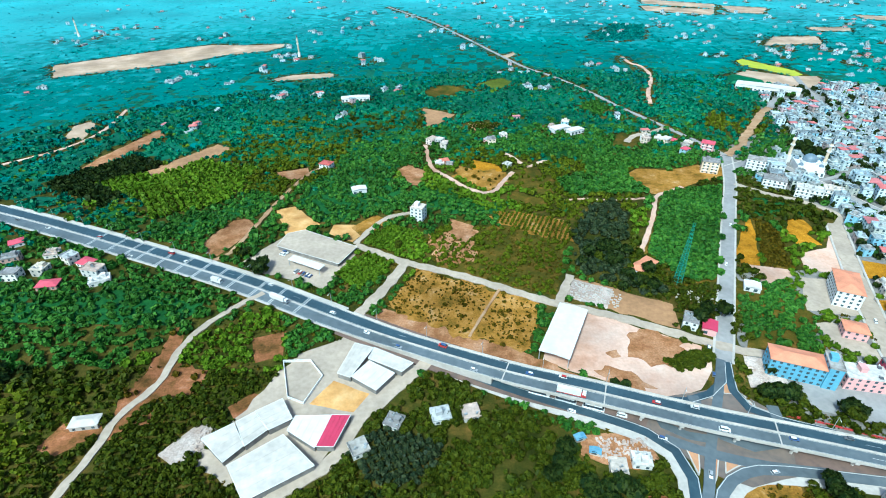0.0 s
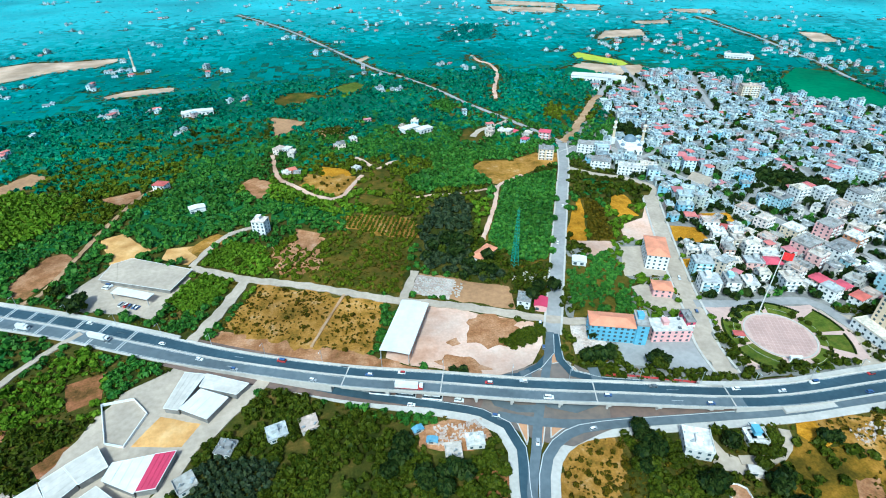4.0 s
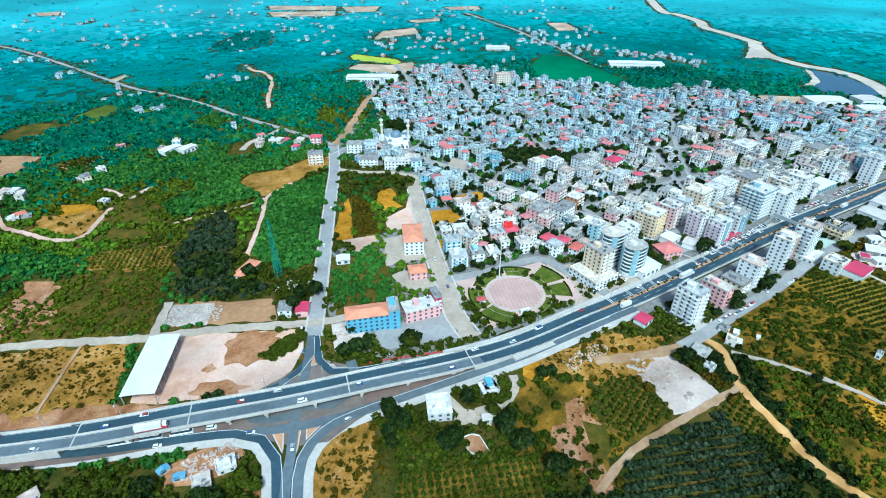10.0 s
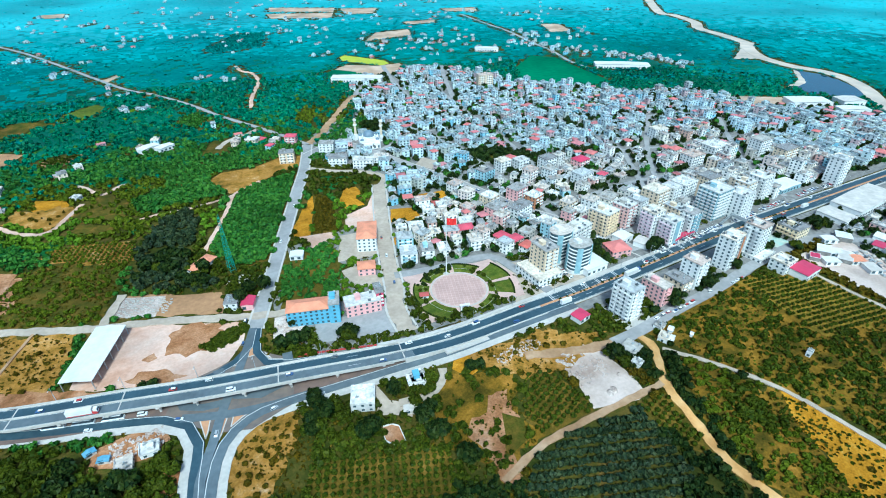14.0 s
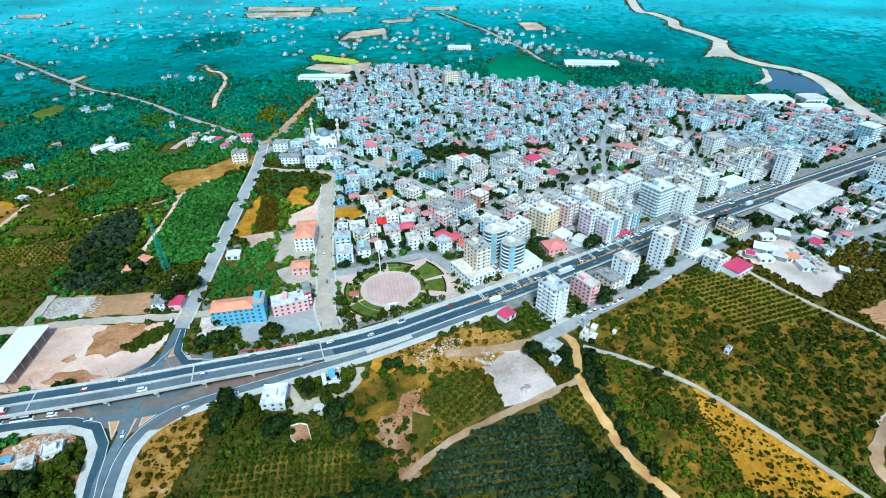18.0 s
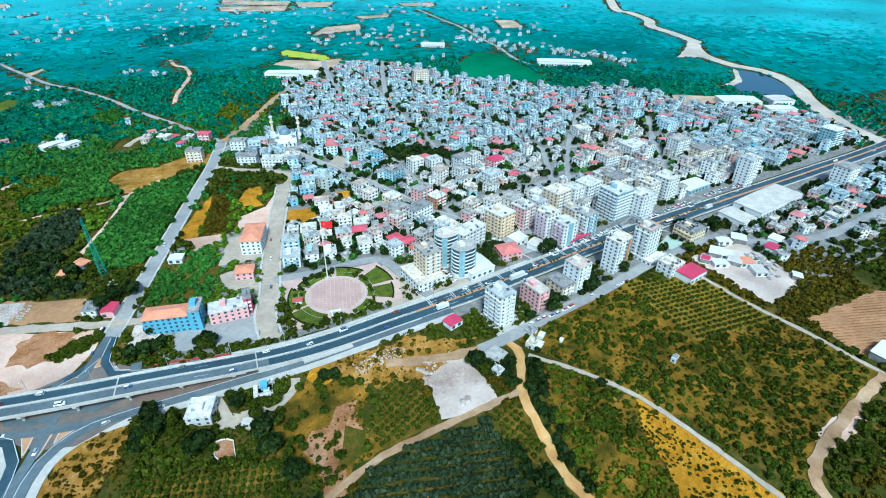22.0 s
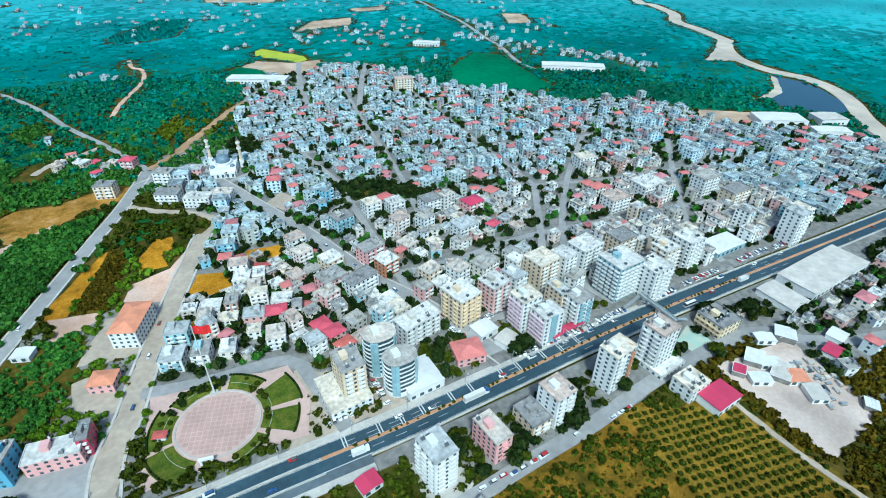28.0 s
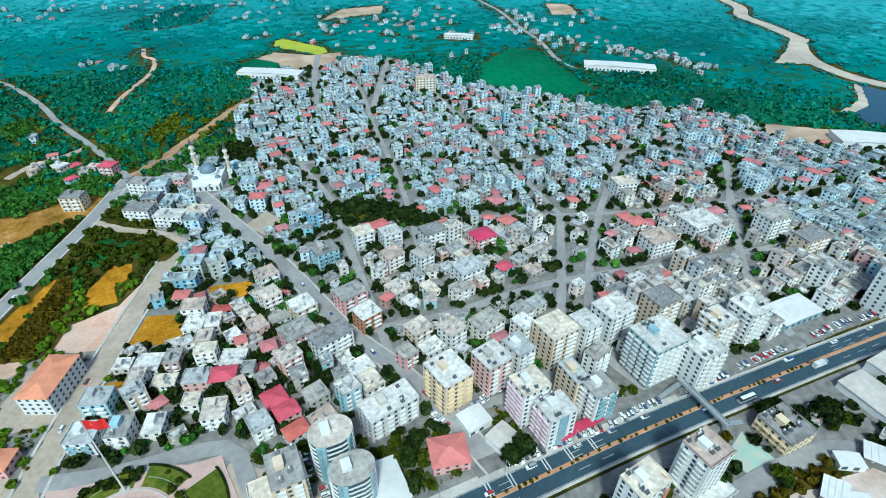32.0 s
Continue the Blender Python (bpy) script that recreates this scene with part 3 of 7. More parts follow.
field("golden_yard", [(281, 274), (283, 285), (297, 284), (295, 272)], GOLD, "golden straw plot beside the boulevard")
field("golden_yard", [(268, 354), (269, 374), (282, 396), (294, 394), (294, 379), (284, 371), (287, 354)], GOLD, "golden straw plot beside an earth yard")
field("pale_yard", [(214, 327), (243, 320), (242, 312), (221, 299), (217, 304)], BARE, "pale levelled yard beside the town road")
field("house_yard", [(230, 236), (229, 260), (240, 262), (256, 230), (255, 224)], CONCRETE, "pale paved yard round a pink house", "yard")
field("green_lot", [(433, 394), (441, 420), (472, 405), (511, 361), (506, 353), (442, 383)], MEADOW, "overgrown green lot inside the town", "lot", free=True)
field("pale_yard", [(370, 413), (388, 428), (398, 409), (382, 394)], CONCRETE, "pale school yard beside the main street", "yard")
field("golden_yard", [(340, 347), (367, 343), (362, 327), (340, 336)], GOLD, "golden straw lot between houses")
field("green_lot", [(363, 570), (393, 570), (394, 518), (372, 520)], MEADOW, "overgrown green lot behind the mosque", "lot", free=True)
field("house_court", [(188, 190), (192, 210), (243, 204), (236, 176)], PALEROAD, "grey asphalt court below the blue building", "yard")
field("waste_corner", [(163, 205), (170, 230), (186, 226), (186, 205)], RUBBLE, "waste ground beside the blue building")

# farther fields
for pts, material, label in (
        ([(480, 950), (494, 962), (544, 884), (543, 857), (526, 848), (474, 918)], YELLOW, "bright yellow crop field beyond the town"),
        ([(440, 862), (468, 886), (516, 850), (560, 848), (554, 820), (516, 787), (482, 780), (464, 806)], FARTAN, "bare levelled ground beyond the town"),
        ([(408, 812), (418, 848), (440, 862), (466, 828), (458, 800)], FARCROP, "green plot at the edge of town"),
        ([(690, 648), (728, 714), (810, 775), (843, 740), (830, 682), (808, 560), (786, 552), (717, 583)], FARCROP, "wide green field beyond the old town"),
        ([(580, 1065), (640, 1148), (728, 1150), (702, 1078), (645, 1078)], FARTAN, "tan bare field far beyond the town"),
        ([(-718, 922), (-654, 975), (-584, 1035), (-500, 1086), (-432, 1081), (-336, 1094), (-371, 1029), (-435, 1003), (-491, 945), (-570, 895), (-665, 844)], FARTAN, "long tan field on the plain"),
        ([(487, 1561), (658, 1491), (626, 1409), (480, 1479)], FARTAN, "tan field on the far plain"),
        ([(1050, 1045), (1090, 1020), (1055, 935), (1000, 942)], FARTAN, "tan field near the river"),
        ([(-41, 613), (-50, 690), (-25, 678), (-7, 664), (-19, 641)], SOIL, "tan terraced field among groves"),
        ([(10, 501), (14, 518), (39, 507), (43, 492), (38, 482), (16, 489)], GOLD, "golden clearing among groves"),
        ([(46, 427), (50, 444), (81, 427), (78, 409)], MEADOW, "light green plot among groves"),
        ([(167, 483), (182, 498), (213, 494), (246, 508), (282, 498), (273, 482), (234, 466), (188, 441), (180, 442)], DRY, "dry tan field beside a grove"),
        ([(-9, 392), (12, 380), (5, 352), (-6, 362)], MOTTLED, "orange bare ground beside a farmhouse"),
        ([(26, 807), (66, 840), (82, 814), (54, 775)], LAWN, "light green plot on the plain"),
        ([(73, 985), (102, 1020), (104, 1002), (82, 969)], FARTAN, "tan strip on the plain"),
        ([(524, 1680), (695, 1578), (664, 1505), (504, 1600)], FARTAN, "long tan field on the far plain"),
        ([(701, 1553), (805, 1513), (752, 1426), (684, 1446)], FARTAN, "tan field on the far plain"),
        ([(-67, 1860), (-6, 1857), (-8, 1782), (-63, 1797)], FARTAN, "tan field on the far plain"),
        ([(-109, 365), (-108, 380), (-74, 379), (-87, 353)], ORANGE, "orange bare ground above the filling station"),
        ([(-191, 483), (-159, 496), (-153, 480), (-168, 464)], MOTTLED, "bare yard at the head of a dirt track"),
        ([(-399, 486), (-396, 523), (-385, 558), (-372, 608), (-354, 585), (-367, 537), (-377, 501)], MOTTLED, "brown bare strip between groves"),
        ([(-67, 488), (-56, 505), (-34, 489), (-39, 457), (-52, 457)], MOTTLED, "golden brown clearing among groves"),
        ([(-330, 480), (-280, 560), (-255, 545), (-310, 470)], SOIL, "brown strip among groves"),
        ([(-474, 579), (-487, 619), (-474, 638), (-461, 622), (-448, 573)], FARTAN, "pale farmyard among groves"),
        ([(-140, 355), (-165, 405), (-150, 412), (-120, 380)], ORANGE, "orange bare strip beside a farm track"),
        ([(-92, 375), (-75, 398), (-60, 388), (-80, 360)], DRY, "dry patch above the filling station"),
        ([(-300, 835), (-272, 859), (-210, 869), (-204, 845), (-248, 835), (-289, 824)], FARTAN, "tan strip on the plain"),
        ([(170, 560), (190, 600), (215, 590), (195, 550)], MEADOW, "light green plot on the plain"),
        ([(760, 1250), (850, 1240), (830, 1200), (760, 1210)], FARTAN, "tan field on the far plain"),
        ([(-60, 760), (-20, 800), (20, 770), (-30, 740)], MEADOW, "light green plot on the plain"),
        ([(960, 1400), (1060, 1370), (1030, 1310), (950, 1350)], FARTAN, "tan field on the far plain"),
        ([(910, 401), (962, 362), (938, 330), (891, 346), (886, 376)], FARTAN, "bare works ground beside the river")):
    field("field", pts, material, label)

for pts, material, label in (
        ([(10, 607), (12, 631), (49, 631), (49, 618), (32, 605)], SOIL, "tan field with young rows among groves"),
        ([(-8, 480), (0, 500), (50, 486), (44, 462), (30, 446), (6, 460)], DRY, "dry worn ground round a golden clearing"),
        ([(44, 469), (69, 499), (95, 478), (86, 438), (53, 446)], MEADOW, "light green meadow among groves"),
        ([(124, 486), (134, 542), (190, 518), (167, 483)], ORCHARD, "floor of striped citrus rows"),
        ([(263, 1153), (354, 1294), (416, 1280), (371, 1125), (274, 1112)], MIDHAZECANOPY, "light plot with rows on the far plain, tinted for haze"),
        ([(162, 706), (189, 720), (198, 684), (174, 653)], ORCHARD, "light plot with rows on the plain")):
    field("field", pts, material, label, free=True)

# river
road("river_bed", [(1900, 1500), (1483, 1054), (1451, 968), (1405, 865), (1340, 800), (1317, 726), (1284, 640)], 26, RIVERBED, "pale dry gravel river bed", 0.02, category="river")
road("river_bed", [(1284, 640), (1225, 590), (1187, 545), (1170, 504), (1164, 462), (1172, 417), (1155, 367), (1117, 321), (1070, 281), (1025, 230), (985, 167), (960, 60)], 24, RIVERBED, "pale dry gravel river bed", 0.02, category="river")
field("gravel_bank", [(1279, 648), (1298, 630), (1196, 557), (1172, 528), (1125, 556), (1180, 585)], RIVERBED, "broad pale gravel bank in the river's bend", z=.3)
field("water", [(1141, 448), (1150, 411), (1140, 374), (1110, 331), (1081, 302), (1044, 310), (1021, 359), (1036, 385), (1082, 399)], WATER, "dark blue pond beside the river", "water", z=0.3)
field("pond_bank", [(1141, 452), (1136, 440), (1078, 392), (1028, 380), (1026, 392), (1080, 406)], RIVERBED, "pale bank of a pond", z=0.32)

# ---------------------------------------------------------------- streets and lanes
TOWN_ROAD = [(156, 225), (165, 245), (203, 331), (241, 417), (262, 464), (286, 530)]
road("town_road", TOWN_ROAD, 9.5, PALEROAD, "straight grey town road past groves", kerb=1.4)
road("earth_road", [(288, 533), (312, 557), (329, 584), (348, 609), (373, 646), (392, 673), (412, 694)], 10, DIRT, "wide unpaved road at the edge of town")
road("back_road", [(-41, 324), (3, 307), (61, 279), (103, 264), (160, 238), (184, 231)], 7, CONCRETE, "pale concrete back road between lots")
road("back_road", [(-84, 348), (-41, 324)], 7, CONCRETE, "pale concrete lane behind the filling station")
road("boulevard", [(243, 172), (246, 197), (256, 222), (266, 255), (287, 313), (316, 387)], 12.5, CONCRETE, "broad pale boulevard beside the park", kerb=1.5)
road("cross_street", [(266, 463), (285, 444), (310, 428), (325, 411), (327, 399), (316, 384)], 6, CONCRETE, "pale concrete cross street")
road("park_street", [(262, 234), (292, 227), (338, 221), (346, 200), (352, 160)], 8, PALEROAD, "grey street behind the park")
road("main_street", [(450, 160), (441, 196), (428, 235), (412, 270), (401, 308), (388, 352), (368, 406), (340, 482), (319, 519), (276, 500)], 10, PALEROAD, "grey main street through the old town", kerb=1.2)
road("side_street", [(428, 240), (433, 315), (436, 368), (440, 419), (430, 500)], 5.4, PALEROAD, "narrow grey street between houses")
road("side_street", [(441, 196), (477, 193), (499, 196), (535, 235), (600, 330)], 6, PALEROAD, "grey street between apartment blocks")
road("side_street", [(545, 160), (540, 205), (575, 260), (640, 330), (720, 400)], 5.4, PALEROAD, "grey street through the town")
road("side_street", [(645, 155), (668, 210), (720, 270), (800, 350)], 6, PALEROAD, "grey street through the town")
road("side_street", [(412, 270), (470, 262), (545, 262), (640, 245), (760, 225)], 5.6, PALEROAD, "grey street across the town")
road("side_street", [(388, 352), (440, 380), (520, 360), (600, 330), (700, 300), (860, 270)], 4.6, PALEROAD, "narrow grey street across the town")
road("side_street", [(350, 470), (430, 500), (520, 470), (640, 420), (780, 390)], 4.6, PALEROAD, "narrow grey street across the old town")
road("side_street", [(480, 330), (500, 420), (520, 560), (540, 690), (530, 800)], 4.6, PALEROAD, "narrow grey street up the old town")
road("side_street", [(600, 330), (610, 480), (620, 640)], 4.6, PALEROAD, "narrow grey street up the old town")
road("upper_street", [(412, 694), (440, 731), (473, 730), (505, 740)], 8, PALEROAD, "pale street at the upper edge of town")
road("upper_street", [(475, 632), (488, 698), (505, 774), (526, 847)], 8, PALEROAD, "pale street climbing out of the old town")
road("upper_street", [(534, 607), (580, 713), (618, 792)], 7, PALEROAD, "pale straight street between upper houses")
road("farm_track", [(260, 711), (267, 744), (280, 786), (297, 832), (305, 872), (304, 914), (292, 935), (290, 979)], 6, BARE, "pale winding farm track on the plain")
road("hamlet_lane", [(251, 620), (232, 604), (205, 590), (190, 570)], 7, CONCRETE, "pale lane through a hamlet")
road("farm_track", [(33, 547), (54, 530), (69, 502), (82, 511), (104, 527), (114, 535)], 4, BARE, "pale farm track between groves")
road("farm_track", [(96, 427), (114, 430), (138, 428), (170, 432), (181, 436)], 2.6, BARE, "thin pale field path")
road("service_lane", [(357, 134.5), (441, 134), (530, 134.5), (629, 132), (720, 128.5), (820, 125), (922, 121.5)], 8, STREET, "worn grey service lane south of the highway")
road("frontage_lane", [(440, 163.5), (530, 164), (629, 161.5), (720, 158), (820, 154.5), (922, 151)], 8, STREET, "worn grey frontage lane before the shops")
road("foot_path", [(6, 243), (16, 266), (28, 292)], 1.8, DIRT, "trodden path across a dry lot")
road("country_road", [(286, 532), (277, 558), (264, 588), (250, 620), (231, 660), (211, 703), (194, 750), (170, 803), (140, 860), (109, 905), (62, 1017), (0, 1170), (-70, 1330), (-200, 1560)], 6, PALEROAD, "pale country road across the plain")
road("far_road", [(838, 645), (844, 700), (872, 785), (889, 868), (924, 1017), (934, 1111), (960, 1300)], 7, PALEROAD, "pale road leaving the town")
road("orange_track", [(368, 100), (372, 90), (370, 80), (353, 56), (346, 33), (339, 6), (341, -20), (345, -60)], 5.5, ORANGE, "orange dirt track between groves")
road("concrete_track", [(375, 78), (394, 50), (408, 20), (414, -13), (418, -50), (420, -90)], 3, CONCRETE, "pale concrete farm track")
road("gravel_path", [(296, 116), (325, 104), (352, 97)], 7, DIRT, "pale gravel path below the highway")
road("south_street", [(352, 97), (375, 97), (419, 100), (464, 102), (524, 108), (599, 106), (624, 84), (676, 62), (740, 58), (850, 56), (1000, 60)], 8.5, PALEROAD, "pale dusty street behind the towers")
road("dirt_track", [(540, 80), (541, 38), (546, 2), (549, -43)], 3.2, CONCRETE, "pale farm track beside a large grove")
road("dirt_track", [(549, -43), (489, -48), (443, -58), (430, -90)], 6, DIRT, "pale dirt track across scrub")
road("grove_track", [(352, 58), (321, 59), (288, 60), (262, 59), (235, 52)], 4, DIRT, "narrow dirt track between plots")
road("farm_track", [(-138, 285), (-152, 270), (-166, 249), (-172, 228), (-172, 201), (-182, 177), (-183, 153), (-190, 110)], 4.5, CONCRETE, "pale dusty farm track through groves")
road("farm_track", [(-190, 325), (-181, 335), (-175, 373), (-167, 430), (-155, 479), (-142, 500)], 4, DIRT, "narrow dirt track between groves")
road("station_lane", [(-68, 262), (-54, 290), (-41, 324)], 8, CONCRETE, "pale concrete lane from the highway")
road("station_lane", [(-84, 350), (-74, 375), (-61, 394), (-36, 404)], 5, CONCRETE, "pale concrete lane to a house")
road("works_lane", [(-10, 229), (-18, 222), (-39, 195), (-52, 180), (-58, 162), (-66, 149), (-82, 137), (-100, 115)], 7, CONCRETE, "pale lane to the warehouses")
road("farm_track", [(-40, 560), (-30, 500), (-12, 475), (4, 454), (22, 441), (34, 447), (42, 465), (54, 488)], 4.5, BARE, "winding pale farm track")
road("farm_track", [(142, 343), (155, 370), (169, 401), (182, 435), (195, 444), (213, 456)], 4, BARE, "narrow dirt track beside a grove")
road("farm_track", [(81, 310), (68, 279)], 6, CONCRETE, "short concrete lane")
road("farm_track", [(-500, 490), (-454, 544), (-440, 600), (-454, 683)], 5, BARE, "pale farm track on the plain")

road("south_lane", [(246, 132), (240, 122), (226, 118), (212, 121)], 5, CONCRETE, "concrete lane to the houses below the highway")

# ---------------------------------------------------------------- highway and viaduct
MAIN = [(-1500, 790), (-900, 566), (-600, 456), (-418, 398), (-269, 342), (-164, 299), (-98, 267), (-40, 238), (26, 209), (78, 192), (127, 177), (176, 165), (223, 155.5),
        (262, 151), (317, 150), (378, 148), (441, 148.5), (530, 149), (629, 146.5), (720, 143), (820, 139.5), (922, 136), (1022, 138), (1300, 160), (2200, 260)]
main_line = smooth(MAIN, 6.0)
run_at = [0.0]
for p, q in zip(main_line, main_line[1:]):
    run_at.append(run_at[-1] + (q - p).length)


def run_of(x):
    """The running length of the highway where it passes x."""
    return float(np.interp(x, [p.x for p in main_line], run_at))


R_W0, R_W1, R_E1, R_E0 = run_of(-100), run_of(22), run_of(226), run_of(305)
R_UP, R_DOWN = run_of(85), run_of(150)
DECK = 7.6


def deck_height(run):
    up = min(max((run - R_W0) / (R_UP - R_W0), 0), 1)
    down = min(max((R_E0 - run) / (R_E0 - R_DOWN), 0), 1)
    t = min(up, down)
    return 0.6 + (DECK - 0.6) * (t * t * (3 - 2 * t))


def half_width(run):
    return float(np.interp(run, [run_of(-300), run_of(-90), run_of(-30), run_of(240), run_of(330), run_of(700)], [11.5, 10.5, 8.2, 8.0, 8.8, 9.0]))


def span(r0, r1):
    keep = [i for i, r in enumerate(run_at) if r0 <= r <= r1]
    return [main_line[i] for i in keep], run_at[keep[0]]


def band(r0, r1, u0, u1, low, high, shape=None):
    """A slab along the highway between two shares of its half width."""
    line, start = span(r0, r1)
    shape = shape or Shape()
    k, run = len(shape.v), start
    for i, (p, s) in enumerate(zip(line, sides(line))):
        run += (p - line[i - 1]).length if i else 0
        w, z = half_width(run), deck_height(run)
        a, b = p + s * (u0 * w if abs(u0) <= 1 else math.copysign(w + abs(u0) - 1, u0)), p + s * (u1 * w if abs(u1) <= 1 else math.copysign(w + abs(u1) - 1, u1))
        lo = -0.3 if low is None else z + low
        shape.v += [(a.x, a.y, lo), (b.x, b.y, lo), (b.x, b.y, z + high), (a.x, a.y, z + high)]
        if i:
            q, r = k + 4 * i - 4, k + 4 * i
            shape.f += [(q + j, r + j, r + (j + 1) % 4, q + (j + 1) % 4) for j in range(4)]
    shape.f += [(k, k + 1, k + 2, k + 3), tuple(range(len(shape.v) - 1, len(shape.v) - 5, -1))]
    return shape


R_END, R_START = run_at[-2], 0.0
highway = thing("highway", 0, 0, 0, 0, "dual carriageway highway with dark and grey asphalt", "highway", kind="structure")
part("embankment", band(R_START, R_W1, 1, -1, None, -0.06), KERB, highway, "pale concrete retaining walls and verge")
part("embankment", band(R_E1, R_END, 1, -1, None, -0.06), KERB, highway, "pale concrete retaining walls and verge")
part("bridge_deck", band(R_W1 + 0.2, R_E1 - 0.2, 0.96, -0.96, -1.5, -0.06), KERB, highway, "pale concrete viaduct deck")
part("carriageway", band(R_START, R_END, 0.85, 0.06, -0.05, 0.0), ASPHALT, highway, "dark fresh asphalt carriageway")
part("carriageway", band(R_START, run_of(238), -0.06, -0.87, -0.05, 0.0), OLDROAD, highway, "grey worn carriageway")
part("carriageway", band(run_of(232), R_END, -0.06, -0.87, -0.05, 0.004), ASPHALT, highway, "dark asphalt carriageway")
for r0, r1 in ((R_START + 1, R_END - 1),):
    for u0, u1 in ((1.0, 0.965), (-0.965, -1.0)):
        part("parapet", band(run_of(-75), run_of(335), u0, u1, -0.4, 0.95), KERB, highway, "pale concrete parapet")
part("median_barrier", band(run_of(-60), run_of(330), 0.035, -0.035, 0, 0.8), KERB, highway, "pale concrete median barrier")
part("median", band(run_of(330), run_of(1050), 0.1, -0.1, 0, 0.22), REDSOIL, highway, "planted earth median with dry grass")
part("median", band(run_of(-420), run_of(-80), 0.03, -0.05, 0, 0.2), KERB, highway, "pale concrete median")
part("verge", band(run_of(-420), run_of(-75), 3.2, 1.0, None, 0.1), KERB, highway, "pale concrete verge")
part("verge", band(run_of(215), run_of(560), 4.2, 1.0, None, -0.1), KERB, highway, "pale paved verge beside the highway")
part("verge", band(run_of(250), run_of(350), -1.0, -4.0, None, -0.1), KERB, highway, "pale concrete verge")
take_line(main_line, 14)

marks = Shape()
run = run_of(-420)
while run < run_of(1000):
    for u in (0.47, -0.47, 0.2 if run > run_of(240) else 0.47):
        band(run, run + 7.5, u + 0.012, u - 0.012, 0, 0.02, marks)
    run += 12.5
for u in (0.81, 0.1, -0.1, -0.83):
    band(run_of(-420), run_of(1000), u + 0.01, u - 0.01, 0, 0.018, marks)
part("lane_marking", marks, PAINT, highway, "white lane markings", "stuff")
bars = Shape()
for x in [-300 + 17 * i for i in range(13)] + [345 + 15 * i for i in range(11)]:
    r = run_of(x)
    for k in range(2):
        line, _ = span(r - 8, r + 14)
        d = (line[-1] - line[0]).normalized()
        s = Vector((-d.y, d.x))
        c = main_line[int(np.searchsorted(run_at, r))] + d * (1.6 * k)
        w = half_width(r)
        for u0, u1 in ((0.08, 0.86),) if x > 0 else ((0.08, 0.86), (-0.85, -0.1)):
            bars.box(*(c + s * w * (u0 + u1) / 2), deck_height(r), 0.6, w * (u1 - u0), 0.024, math.atan2(d.y, d.x))
part("rumble_strip", bars, PAINT, highway, "white painted warning bars", "stuff")
# expansion joints
for x in (26, 78, 152, 224):
    r = run_of(x)
    line, _ = span(r - 8, r + 8)
    d = (line[-1] - line[0]).normalized()
    part("expansion_joint", Shape().box(*main_line[int(np.searchsorted(run_at, r))], deck_height(r), 0.7, 15.4, 0.026, math.atan2(d.y, d.x)), KERB, highway, "pale expansion joint")

# piers
for k in range(8):
    r = R_W1 + 24 + k * (R_E1 - R_W1 - 40) / 7
    i = int(np.searchsorted(run_at, r))
    p, d = main_line[i], (main_line[i + 1] - main_line[i - 1]).normalized()
    yaw = math.atan2(d.y, d.x)
    z = deck_height(r)
    pier = thing("viaduct_pier", p.x, p.y, 0, math.degrees(yaw), "pale concrete pier under the viaduct deck", "pier", "piers of the viaduct", "structure")
    part("cap", Shape().box(0, 0, z - 2.7, 1.9, 15.6, 1.2), KERB, pier)
    for v in (-5, 0, 5):
        part("column", Shape().round(0, v, -0.2, 0.75, z - 2.5, 10), KERB, pier)

# worn ground under and beside the viaduct
under, _ = span(run_of(-80), run_of(275))
LEVEL[0] += 0.004
tagged(new("verge_ground", strip(under, 13, -12, -0.3, LEVEL[0]).mesh("verge_ground", mat("verge_soil", (0.2, 0.13, 0.1), (0.11, 0.08, 0.07), 0.2, 0.05, 0.95, 0.2))), "brown trodden ground beside the viaduct", "ground", kind="structure")

# service roads and junction
junction = field("junction_paving", [(96, 176), (108, 196), (128, 200), (150, 206), (170, 184), (160, 150), (136, 144), (118, 152)], mat("junction_soil", (0.2, 0.15, 0.12), (0.12, 0.1, 0.09), 0.2, 0.05, 0.95, 0.2), "brown trodden ground of the junction under the viaduct", "ground")
